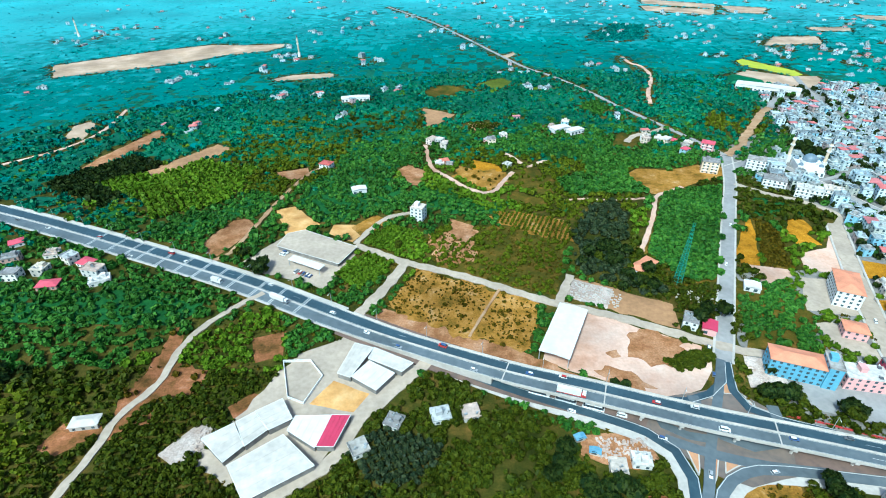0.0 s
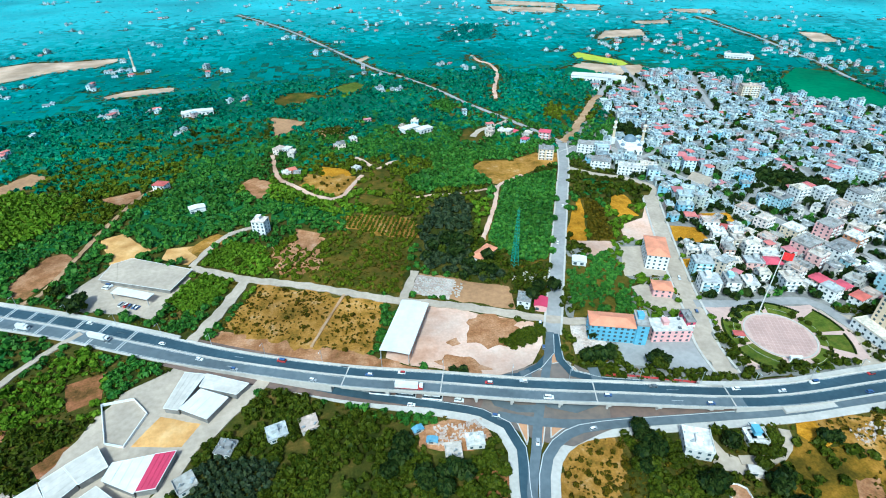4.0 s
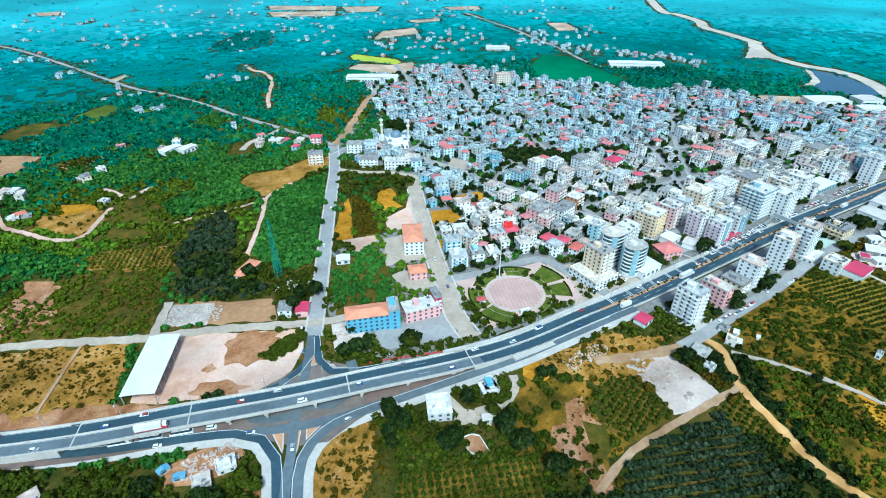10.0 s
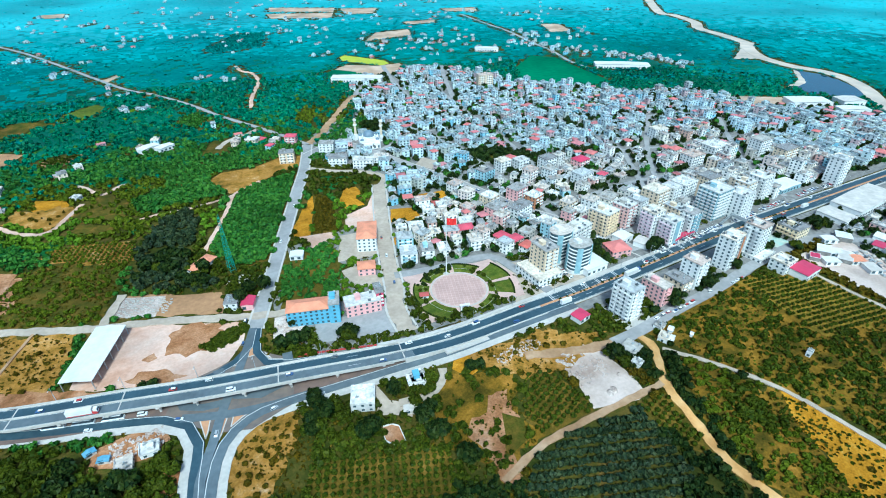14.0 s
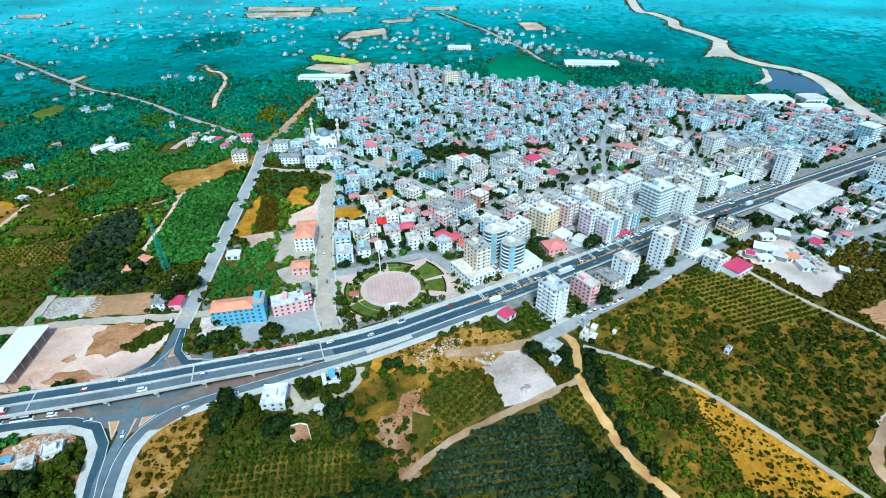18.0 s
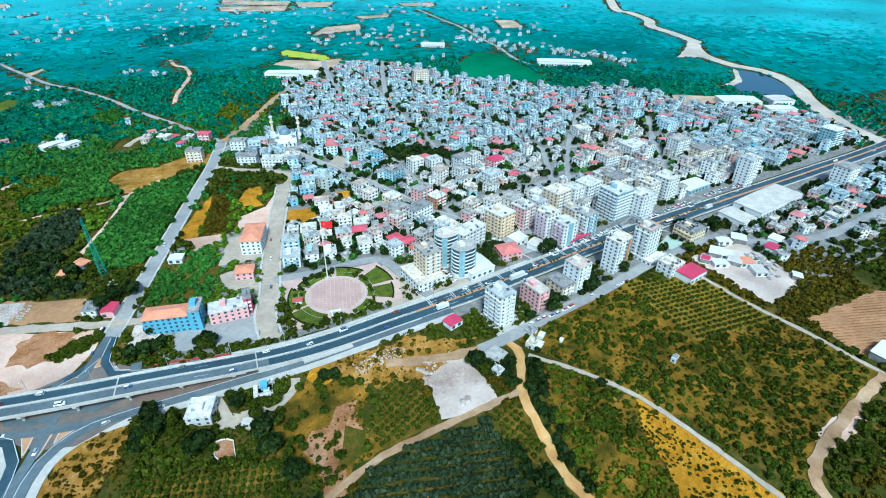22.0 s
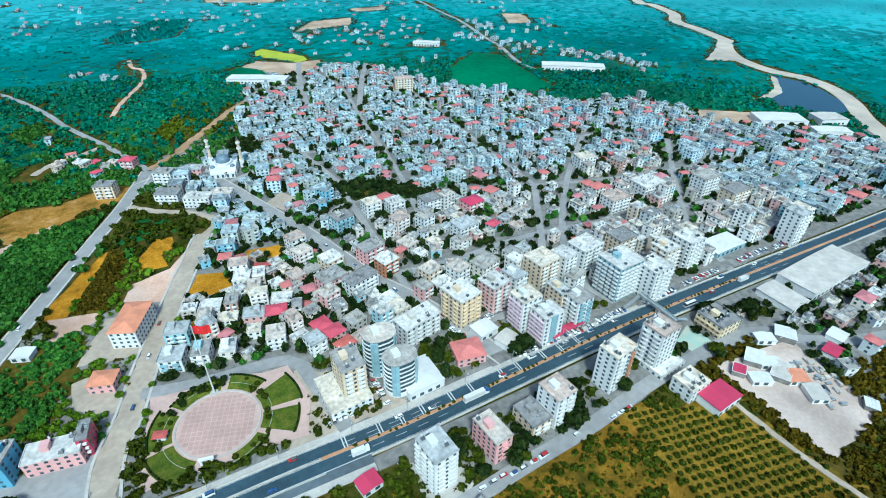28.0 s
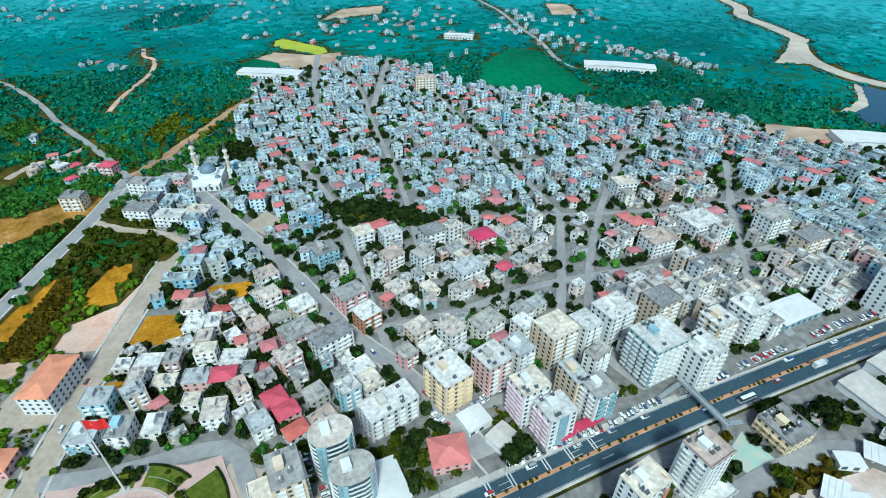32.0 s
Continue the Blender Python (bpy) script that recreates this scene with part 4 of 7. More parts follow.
for name, pts, w in (
        ("service_road", [(-26, 229.5), (-7, 218.5), (19, 205), (48, 193), (72, 184), (96, 173.5), (107, 163), (110, 148), (105, 128), (99, 95)], 5.4),
        ("service_road", [(106, 95), (112, 121), (121, 141), (136, 151.5), (156, 153), (206, 147.5), (255, 142), (278, 141), (316, 140), (357, 138.5)], 5.6),
        ("slip_road", [(154.5, 224), (149, 209), (138, 199.5), (124, 194.5), (104, 196)], 4.6),
        ("slip_road", [(157.5, 224), (152, 202), (155, 190), (168, 182.5), (192, 175)], 5.2),
        ("junction_lane", [(155, 226), (143, 200), (131, 177), (124, 163), (116, 144), (107, 124), (102, 95)], 5.0),
        ("junction_lane", [(104, 170), (120, 163), (136, 158), (150, 155), (176, 152)], 5.5),
        ("junction_lane", [(128, 198), (128, 184), (134, 172), (146, 166), (158, 168), (166, 178), (168, 192)], 6.0),
        ("junction_lane", [(112, 196), (104, 188), (106, 178), (116, 172), (126, 170)], 5.0)):
    line, ob = road(name, pts, w, ASPHALT if name == "slip_road" or pts[0][0] < 0 else OLDROAD, "dark asphalt road of the junction", 0.2)
    if name == "service_road":
        south = Shape()
        strip(line, -w / 2, -w / 2 - 4.6, -0.3, 0.5, south)
        part("pavement", south, KERB, ob, "broad pale concrete pavement")
        take_line(line, w / 2 + 5.5)
    if name != "junction_lane":
        part("edge_line", strip(line, w / 2 - 0.25, w / 2 - 0.6, 0.2, 0.2 + LEVEL[0] + 0.03), PAINT, ob)
for pts in ([(112.5, 166), (118.5, 164), (115, 153), (113.5, 150)], [(121.5, 161), (127, 160.5), (121.5, 149), (118, 144)], [(130, 160), (143, 158.5), (133, 154.5), (126.5, 151)],
            [(146, 200), (151, 217), (152, 200)], [(134, 197), (146, 207), (143, 196)], [(156, 200), (157, 192), (168, 186), (160, 186)],
            [(104, 192), (124, 190), (116, 182)], [(140, 176), (154, 178), (150, 168)]):
    isl = new("traffic_island", Shape().prism(pts, 0, 0.62).mesh("traffic_island", REDSOIL))
    tagged(isl, "orange earth traffic island with pale kerb", "traffic island", kind="structure")
    k = Shape()
    edge = [Vector(q) for q in pts + pts[:1]]
    for p, q in zip(edge, edge[1:]):
        d = q - p
        k.box(*(p + q) / 2, 0, d.length, 0.6, 0.7, math.atan2(d.y, d.x))
    part("kerb", k, KERB, isl)

# red and white roadworks barrier on the town side
fence = thing("roadworks_barrier", 0, 0, 0, 0, "low red plastic roadworks barrier beside the highway", "barrier")
fence_line = smooth([(172, 186), (186, 182), (209, 174), (227, 168), (257, 162)], 4.0)
for k, (p, q) in enumerate(zip(fence_line, fence_line[1:])):
    part("panel", Shape().box(*(p + q) / 2, 0, (q - p).length - .2, .5, 1.3, math.atan2((q - p).y, (q - p).x), .9), mat("red_plastic", (.5, .05, .05), (.42, .05, .05), .6, .1, .5, .1), fence)

# ridges of the ploughed field
plough = [(560, 10), (639, 0), (664, -20), (574, -60), (554, -29)]
ridges = Shape()
for i in range(-30, 31):
    for j in range(-24, 25):
        c, q = math.cos(-.42), math.sin(-.42)
        x, y = 605 + c * j * 4 - q * i * 2.6, -20 + q * j * 4 + c * i * 2.6
        if inside(plough, np.array(x), np.array(y)):
            ridges.box(x, y, 0, 4.05, .9, .45, -.42 + random.uniform(-.03, .03), .8)
tagged(new("furrow_ridges", ridges.mesh("furrow_ridges", MOTTLED)), "brown ridges of a ploughed field", "field", kind="stuff")
# heaps on the gravel yard
for hx, hy, hw, hd, hr in ((313, 99, 12, 4, -55), (322, 68, 7, 5, 20), (328, 88, 3, 2, 0), (318, 104, 7, 3, -30), (335, 76, 3, 2, 40)):
    heap = Shape()
    for k in range(5):
        heap.round((k - 2) * hw / 6, math.sin(k * 1.7) * hd * .15, -.1, hd * .5, 1.0 + .3 * (k % 2), 9, .25)
    ob = new("gravel_heap", heap.mesh("gravel_heap", RUBBLE))
    ob.matrix_basis = pose(hx, hy, 0, 0, 0, hr)
    tagged(ob, "low heap of grey gravel in a yard", "gravel heap", "heaps in the gravel yard")

# ---------------------------------------------------------------- buildings
FLOOR = 3.05
CACHE = {}
PANE = Shape().box(0, 0, 0, 1.5, 0.10, 1.5).mesh("window", GLASS)


def cached(key, make, name, material):
    if key not in CACHE:
        CACHE[key] = make().mesh(name, material)
    return CACHE[key]


def openings(w, d, floors, gap=3.3):
    """Places of the windows: x, y, z, turn."""
    out = []
    for f in range(floors):
        for along, off, turn in ((w, -d / 2, 0), (w, d / 2, math.pi), (d, -w / 2, -math.pi / 2), (d, w / 2, math.pi / 2)):
            n = max(1, int((along - 1.0) / gap))
            for k in range(n):
                u = (k + 0.5) / n * along - along / 2
                z = f * FLOOR + (1.0 if f else 0.7)
                x, y = (u, off) if turn in (0, math.pi) else (off, u)
                out.append((x, y, z, turn))
    return out


def roof_shape(w, d, h, seed, clutter=1):
    """A flat roof with parapet; clutter: stair head, tanks and solar collectors in the same mesh."""
    r = random.Random(seed)
    s = Shape().box(0, 0, h - 0.25, w + 0.5, d + 0.5, 0.25)
    for x, y, sx, sy in ((0, d / 2 + .05, w + .5, .3), (0, -d / 2 - .05, w + .5, .3), (w / 2 + .1, 0, .3, d - .2), (-w / 2 - .1, 0, .3, d - .2)):
        s.box(x, y, h - 0.002, sx, sy, r.choice((0.25, 0.5, 0.9)))
    if clutter:
        s.box(r.uniform(-.25, .25) * w, r.uniform(-.2, .2) * d, h, min(3.4, w * .35), min(4.2, d * .4), r.choice((0.0, 2.3, 2.6)) + .05)
    return s


def clutter_shape(w, d, h, seed):
    r = random.Random(seed)
    s = Shape()
    for _ in range(r.randint(2, 6)):
        x, y = r.uniform(-.4, .4) * w, r.uniform(-.4, .4) * d
        if r.random() < .5:
            s.box(x, y, h + .5, 2.0, 0.12, 1.1, r.uniform(0, .4)).box(x, y + .7, h, 2.0, .12, .5)
            s.round(x, y, h + 1.5, .4, 1.0, 8)
        else:
            s.box(x, y, h, r.uniform(.6, 1.6), r.uniform(.6, 1.6), r.uniform(.5, 1.3), r.uniform(0, 1))
    for _ in range(4):
        s.box(r.choice((-.46, .46)) * w, r.uniform(-.46, .46) * d, h, .3, .3, r.uniform(.6, 1.6))
    return s


def footprint(x, y, rot, w, d, grow=1.5):
    c, s = math.cos(radians(rot)), math.sin(radians(rot))
    w, d = w / 2 + grow, d / 2 + grow
    return [(x + c * u * w - s * v * d, y + s * u * w + c * v * d) for u, v in ((-1, -1), (1, -1), (1, 1), (-1, 1))]


def hip(w, d, z, rise, over=0.5):
    w, d = w / 2 + over, d / 2 + over
    k = max(w - d, 0)
    m = max(d - w, 0)
    s = Shape()
    s.v = [(-w, -d, z), (w, -d, z), (w, d, z), (-w, d, z), (-k, -m, z + rise), (k, m, z + rise), (-w, -d, z - .25), (w, -d, z - .25), (w, d, z - .25), (-w, d, z - .25)]
    if w >= d:
        s.f = [(0, 1, 5, 4), (2, 3, 4, 5), (1, 2, 5), (3, 0, 4)]
    else:
        s.f = [(1, 2, 5, 4), (3, 0, 4, 5), (0, 1, 4), (2, 3, 5)]
    s.f += [(0, 6, 7, 1), (1, 7, 8, 2), (2, 8, 9, 3), (3, 9, 6, 0), (9, 8, 7, 6)]
    return s


def block(name, x, y, rot, w, d, floors, wall, label, category="apartment block", detail=2, roof=None, hipped=None, trim=None, balcony=None, group="", glazing=None, claim=True, seed=None):
    """A building with walls, flat or hipped roof, windows, balconies and things on its roof."""
    seed = int(abs(x * 7 + y * 13)) if seed is None else seed
    r = random.Random(seed)
    h = floors * FLOOR + 0.3
    if claim:
        take(footprint(x, y, rot, w, d, .4 if detail < 2 else 1.5))
    b = thing(name, x, y, 0, rot, label, category, group)
    body = Shape().box(0, 0, -.4, w, d, h + .15)
    if detail == 2:
        for f in range(1, floors):
            part("floor_band", cached(("band", w, d, wall.name), lambda: Shape().box(0, 0, -.12, w + .16, d + .16, .24), "floor_band", wall), wall, b).location = (0, 0, f * FLOOR)
    part("wall", body, wall, b)
    if hipped:
        part("roof", hip(w, d, h, min(w, d) * .17), hipped, b)
    else:
        part("roof", roof_shape(w, d, h, seed, detail < 2), roof or ROOF, b)
    if detail == 2:
        for px, py, pz, turn in openings(w, d, floors):
            o = part("window", PANE, GLASS, b)
            o.matrix_basis = Matrix.Translation((px, py, pz)) @ Matrix.Rotation(turn, 4, "Z")
        if not hipped:
            part("stair_head", Shape().box(-w * .12, d * .1, h, 3.4, 4.6, 2.7).box(-w * .12, d * .1, h + 2.7, 3.9, 5.1, .2), wall, b, "small stair head on the roof")
            for k in range(r.randint(3, 6) if w * d > 185 else 1):
                tx, ty = r.uniform(-.38, .38) * w, r.choice((-.36, -.2, .33, .4)) * d
                sp = part("solar_collector", cached("solar", lambda: Shape().quad((-1, -.7, .35), (1, -.7, .35), (1, .6, 1.35), (-1, .6, 1.35)).quad((-1, .6, 1.3), (1, .6, 1.3), (1, -.7, .3), (-1, -.7, .3)).box(0, .65, 0, 1.9, .1, 1.3), "solar_collector", DARK), DARK, b, "dark solar collector")
                sp.location = (tx, ty, h)
                tk = part("water_tank", cached("tank", lambda: Shape().round(0, 0, .9, .45, 1.1, 10).round(0, 0, .0, .5, .9, 6), "water_tank", SHEET), SHEET, b, "white water tank")
                tk.location = (tx, ty + 1.1, h)
        for side, n, mt in balcony or ():
            for k in range(n):
                for f in range(1, floors):
                    if side in "sn":
                        u, off = ((k + .5) / n - .5) * w, (d / 2 + .65) * (-1 if side == "s" else 1)
                        px, py, turn = u, off, 0
                    else:
                        u, off = ((k + .5) / n - .5) * d, (w / 2 + .65) * (-1 if side == "w" else 1)
                        px, py, turn = off, u, math.pi / 2
                    o = part("balcony", cached(("balc", mt.name), lambda: Shape().box(0, 0, 0, 3.6, 1.3, .18).box(0, -.6, .18, 3.6, .1, .85).box(0, .6, .18, 3.6, .1, .85).box(-1.75, 0, .18, .1, 1.1, .85).box(1.75, 0, .18, .1, 1.1, .85), "balcony", mt), mt, b)
                    o.matrix_basis = Matrix.Translation((px, py, f * FLOOR - .05)) @ Matrix.Rotation(turn, 4, "Z")
    else:
        key = (w, d, floors)

        def panes():
            s = Shape()
            for px, py, pz, turn in openings(w, d, floors):
                s.box(px, py, pz, 1.5, .12, 1.5, turn)
            return s
        part("glazing", cached(("win", key), panes, "glazing", glazing or GLASS), glazing or GLASS, b, "dark window panes", "stuff")
        if detail == 1:
            if not hipped:
                part("roof_clutter", clutter_shape(w, d, h, seed), STEEL, b, "tanks, collectors and posts on the roof", "stuff")
            if floors > 2:
                def rails():
                    s = Shape()
                    for f in range(1, floors):
                        for v in (-1, 1):
                            s.box(w * .22, v * (d / 2 + .55), f * FLOOR - .1, w * .34, 1.1, 1.0)
                            s.box(-w * .25, v * (d / 2 + .45), f * FLOOR - .1, w * .25, .9, 1.0)
                    return s
                part("balcony_rail", cached(("rails", key), rails, "balcony_rail", WHITE), WHITE, b, "stacked balconies with solid white rails", "stuff")
    if trim:
        for (px, py, sx, sy), mt in trim:
            part("facade_stripe", Shape().box(px, py, 0, sx, sy, h + .2), mt, b, "coloured facade stripe")
    return b


def canopy(name, x, y, rot, w, d, h, top, label, legs=True, pitch=0.8, category="shed", wall=None, walls=False):
    """A shed: a shallow gabled sheet roof on posts or walls."""
    take(footprint(x, y, rot, w, d))
    b = thing(name, x, y, 0, rot, label, category)
    s = Shape()
    a, c = w / 2, d / 2
    s.v = [(-a, -c, h), (0, -c, h + pitch), (a, -c, h), (-a, c, h), (0, c, h + pitch), (a, c, h), (-a, -c, h - .3), (a, -c, h - .3), (-a, c, h - .3), (a, c, h - .3), (0, -c, h + pitch - .3), (0, c, h + pitch - .3)]
    s.f = [(0, 1, 4, 3), (1, 2, 5, 4), (6, 8, 11, 10), (10, 11, 9, 7), (0, 6, 10, 1), (1, 10, 7, 2), (3, 4, 11, 8), (4, 5, 9, 11), (0, 3, 8, 6), (2, 7, 9, 5)]
    part("roof", s, top, b)
    ribs = Shape()
    for k in range(1, int(d / 6)):
        y0 = -c + k * 6
        for sg in (-1, 1):
            ribs.quad((0, y0 - .1, h + pitch + .05), (sg * a, y0 - .1, h + .05), (sg * a, y0 + .1, h + .05), (0, y0 + .1, h + pitch + .05))
    part("roof_rib", ribs, top, b, "seams of the sheet roof", "stuff")
    if walls:
        part("wall", Shape().box(0, 0, -.3, w - .8, d - .8, h - .05), wall or WHITE, b)
        o = Shape()
        for k in range(int(w / 5)):
            o.box(-a + 2.5 + k * 5, -c + .36, 1.0, 2.4, .12, 2.2)
        part("glazing", o, GLASS, b, "dark openings in the wall", "stuff")
    elif legs:
        post = Shape().box(0, 0, -.2, .45, .45, h).mesh("post", STEEL)
        for k in range(int(d / 8) + 1):
            for sg in (-1, 1):
                part("post", post, STEEL, b).location = (sg * (a - .6), -c + .6 + k * (d - 1.2) / max(1, int(d / 8)), 0)
    return b


def hall(name, poly, h, top, label, wall=None, category="warehouse"):
    """A low hall on an uneven plan: walls, a thin sheet roof and roof seams."""
    cx, cy = sum(p[0] for p in poly) / len(poly), sum(p[1] for p in poly) / len(poly)
    take(poly)
    b = thing(name, cx, cy, 0, 0, label, category)
    ring = [(x - cx, y - cy) for x, y in poly]
    part("wall", Shape().prism([(x * .97, y * .97) for x, y in ring], -.3, h - .05), wall or STREET, b)
    part("roof", Shape().prism(ring, h - .2, h + .12), top, b)
    a, c = Vector(ring[0]), Vector(ring[1])
    d, e = Vector(ring[-1]), Vector(ring[2])
    for k in range(1, 4):
        p, q = a.lerp(d, k / 4), c.lerp(e, k / 4)
        v = q - p
        part("roof_seam", Shape().box(*((p + q) / 2 * .98), h + .12, v.length * .96, .35, .16, math.atan2(v.y, v.x)), top, b)
    part("parapet", (lambda s: [s.box(*(p + q) / 2, h, (q - p).length, .3, .2, math.atan2((q - p).y, (q - p).x)) for p, q in zip([Vector(r) for r in ring], [Vector(r) for r in ring[1:] + ring[:1]])] and s)(Shape()), WHITE, b)
    return b


# houses too far to tell apart, joined by what they are made of
JOINED = {}


def join_house(x, y, rot, w, d, floors, red, seed):
    """Adds a far house to the joined mesh."""
    take(footprint(x, y, rot, w, d, .3))
    r, h = random.Random(seed), floors * FLOOR + .3
    c, s = math.cos(radians(rot)), math.sin(radians(rot))
    win = Shape()
    for px, py, pz, turn in openings(w, d, floors, 3.6):
        ux, uy = math.cos(turn) * .85, math.sin(turn) * .85
        ox, oy = (0, math.copysign(.06, py)) if turn in (0, math.pi) else (math.copysign(.06, px), 0)
        win.quad((px - ux + ox, py - uy + oy, pz), (px + ux + ox, py + uy + oy, pz), (px + ux + ox, py + uy + oy, pz + 1.6), (px - ux + ox, py - uy + oy, pz + 1.6))
    if floors > 2:
        bal = Shape().box(w * .22, -d / 2 - .5, FLOOR, w * .3, 1.0, .9)
        for f in range(2, floors):
            bal.box(w * .22, -d / 2 - .5, f * FLOOR, w * .3, 1.0, .9)
    else:
        bal = Shape()
    top = hip(w, d, h, min(w, d) * .17) if red else roof_shape(w, d, h, seed, 1)
    # farther houses take the bluish wall and roof copies that paint haze
    coat = HAZEWALLS if y > 340 or x > 760 else TOWNWALLS
    for mt, sh in ((coat, Shape().box(0, 0, -.3, w, d, h + .05)), (coat, bal), (FARRED if red else HAZEROOF if coat is HAZEWALLS else TOWNROOF, top), (GLASS, win)) + (() if red or y > 480 else ((STEEL, clutter_shape(w, d, h, seed)),)):
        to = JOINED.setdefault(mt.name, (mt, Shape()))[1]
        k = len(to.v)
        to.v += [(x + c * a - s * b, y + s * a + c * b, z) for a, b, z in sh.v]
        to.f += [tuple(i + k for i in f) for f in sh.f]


# towers and blocks along the highway
canopy("garden_shed", 215, 113, -25, 8, 5, 2.6, GREYSHEET, "low grey sheet roofed shed beside a court", walls=True, wall=KERB)
block("small_house", 229, 131, -12, 9, 7, 1, BLUEWALL, "small pale blue house with a white roof below the highway", category="house", detail=2)
for hx, hy, hw in ((393, 87, 5.5), (386, 81, 6.5), (401, 77, 3.5)):
    canopy("hut", hx, hy, 28, hw, hw * .7, 2.4, SHEET, "small white roofed hut among bushes", walls=True, wall=WHITE, category="hut")
TARP = mat("blue_tarpaulin", (0.1, 0.26, 0.4), (0.2, 0.36, 0.46), 0.6, 0.2, 0.6, 0.2)
for hx, hy, hr in ((61, 169, 20), (67, 161, -15)):
    canopy("tarpaulin_shelter", hx, hy, hr, 6, 4, 2.2, TARP, "makeshift shelter under a blue tarpaulin", walls=True, wall=KERB, category="shelter")
garden_wall = thing("garden_wall", 0, 0, 0, 0, "low whitewashed wall round a bare plot", "wall")
ring = [(196, 111), (202, 110), (205, 107), (204, 97), (198, 96), (195, 102), (196, 111)]
for (ax, ay), (bx, by) in zip(ring, ring[1:]):
    part("wall_run", Shape().box((ax + bx) / 2, (ay + by) / 2, -.2, math.hypot(bx - ax, by - ay) + .28, .3, 1.3, math.atan2(by - ay, bx - ax)), WHITE, garden_wall)

block("apartment_tower", 379.5, 115.5, 6, 12.5, 16, 8, WHITE, "white apartment tower with stacked balconies and rooftop collectors", balcony=(("s", 2, WHITE), ("w", 3, WHITE)))
block("apartment_house", 410.5, 116.5, 6, 10, 18, 5, PINKWALL, "narrow pink apartment house with red roof covering", balcony=(("s", 1, PINKWALL),))
block("low_house", 436, 118, 4, 12, 16, 3, BEIGEWALL, "low beige house beside a white tower", category="house", detail=1)
block("apartment_tower", 449.5, 117, 6, 13, 14, 7, WHITE, "white apartment tower with dark balcony openings", balcony=(("e", 2, DARK), ("s", 2, WHITE)))
block("apartment_tower", 491.5, 119.5, 8, 16, 12, 9, WHITE, "white apartment tower with dark red vertical stripe", balcony=(("s", 2, WHITE),), trim=(((3.2, -7.5, 2.2, .5), BRICKWALL), ((6.6, -3, .5, 2.5), BRICKWALL)))
block("apartment_tower", 525, 120, 6, 15, 14, 9, WHITE, "tall plain white tower on a podium", balcony=(("w", 2, WHITE),))
block("podium", 527, 116, 6, 21, 19, 1, WHITE, "white two storey podium of a tower", category="podium", detail=1, claim=False)
block("school_building", 583, 121, 1, 18, 18, 3, YELLOWWALL, "yellow four storey building with rows of windows", category="school", detail=2, balcony=(("w", 4, YELLOWWALL),))
block("low_house", 525, 94, 3, 15, 13, 3, WHITE, "white three storey house beside a crimson shed", category="house", detail=2)
canopy("market_shed", 533, 81, 3, 20, 14, 6, CRIMSON, "crimson sheet metal shed beside a grove", walls=True)
canopy("garage_shed", 350, 126, 10, 11, 9, 4, CRIMSON, "small crimson roofed shed below the highway", walls=True)
block("apartment_tower", 363, 183, 2, 13, 17, 8, BEIGEWALL, "cream apartment tower with balconies on a pale podium", balcony=(("s", 2, WHITE), ("e", 2, WHITE)))
block("podium", 358, 181, 2, 23, 27, 2, WHITE, "pale flat podium of a cream tower", category="podium", detail=1, claim=False)
canopy("shop_hall", 398, 171, 2, 22, 22, 6, SHEET, "white roofed shop hall below rounded towers", walls=True, category="shop")


def round_tower(x, y, floors, label):
    h = floors * FLOOR
    take(footprint(x, y, 0, 20, 20))
    b = thing("rounded_tower", x, y, 0, 0, label, "apartment tower")
    ring = [(7.6 * math.cos(t) + (1.6 if math.cos(t) > 0 else -1.6), 7.2 * math.sin(t)) for t in [2 * math.pi * (k + .5) / 24 for k in range(24)]]
    part("wall", Shape().prism(ring, -.3, h), WHITE, b)
    part("roof", Shape().prism([(px * 1.04, py * 1.04) for px, py in ring], h, h + .3).prism([(px * .7, py * .7) for px, py in ring], h + .3, h + .5), ROOF, b, "pale rounded roof slab")
    part("stair_head", Shape().box(-2, 1, h + .3, 4, 5, 2.6), WHITE, b)
    for f in range(1, floors):
        part("balcony", cached("ringbalc", lambda: Shape().prism([(px * 1.05, py * 1.05) for px, py in ring], 0, .9), "balcony", WHITE), WHITE, b).location = (0, 0, f * FLOOR - .1)
        part("glazing", cached("ringglass", lambda: Shape().prism([(px * 1.015, py * 1.015) for px, py in ring], 0, 2.0), "glazing", GLASS), GLASS, b).location = (0, 0, f * FLOOR + .85)
    for k in (3, 4, 9, 10, 15, 16, 20):
        part("glazed_bay", Shape().box(ring[k][0] * 1.04, ring[k][1] * 1.04, 2, 2.2, .8, h - 2.5, math.atan2(ring[k][1], ring[k][0]) + math.pi / 2), TEALGLASS, b, "pale blue glazed bay")
    return b


round_tower(388, 172, 8, "white rounded tower with ring balconies and dark bands")
round_tower(384, 190, 9, "taller white rounded tower with ring balconies")
block("police_station", 432, 174, -12, 17, 15, 2, PINKWALL, "two storey building with salmon hipped tile roof", category="public building", hipped=mat("salmon_tiles", (.62, .2, .17), (.54, .17, .15), 1.2, .2, .75, .15))
block("apartment_block", 414, 204, 12, 26, 13, 5, WALLS, "grey five storey apartment block", detail=2, balcony=(("s", 4, WHITE),))
block("apartment_block", 446, 206, 12, 17, 19, 7, BEIGEWALL, "beige apartment block with orange trimmed balconies", balcony=(("s", 3, YELLOWWALL), ("w", 2, YELLOWWALL)))
block("apartment_block", 470, 205, 12, 15, 15, 7, WALLS, "grey apartment tower with blind side wall", detail=2, balcony=(("s", 2, WHITE),))
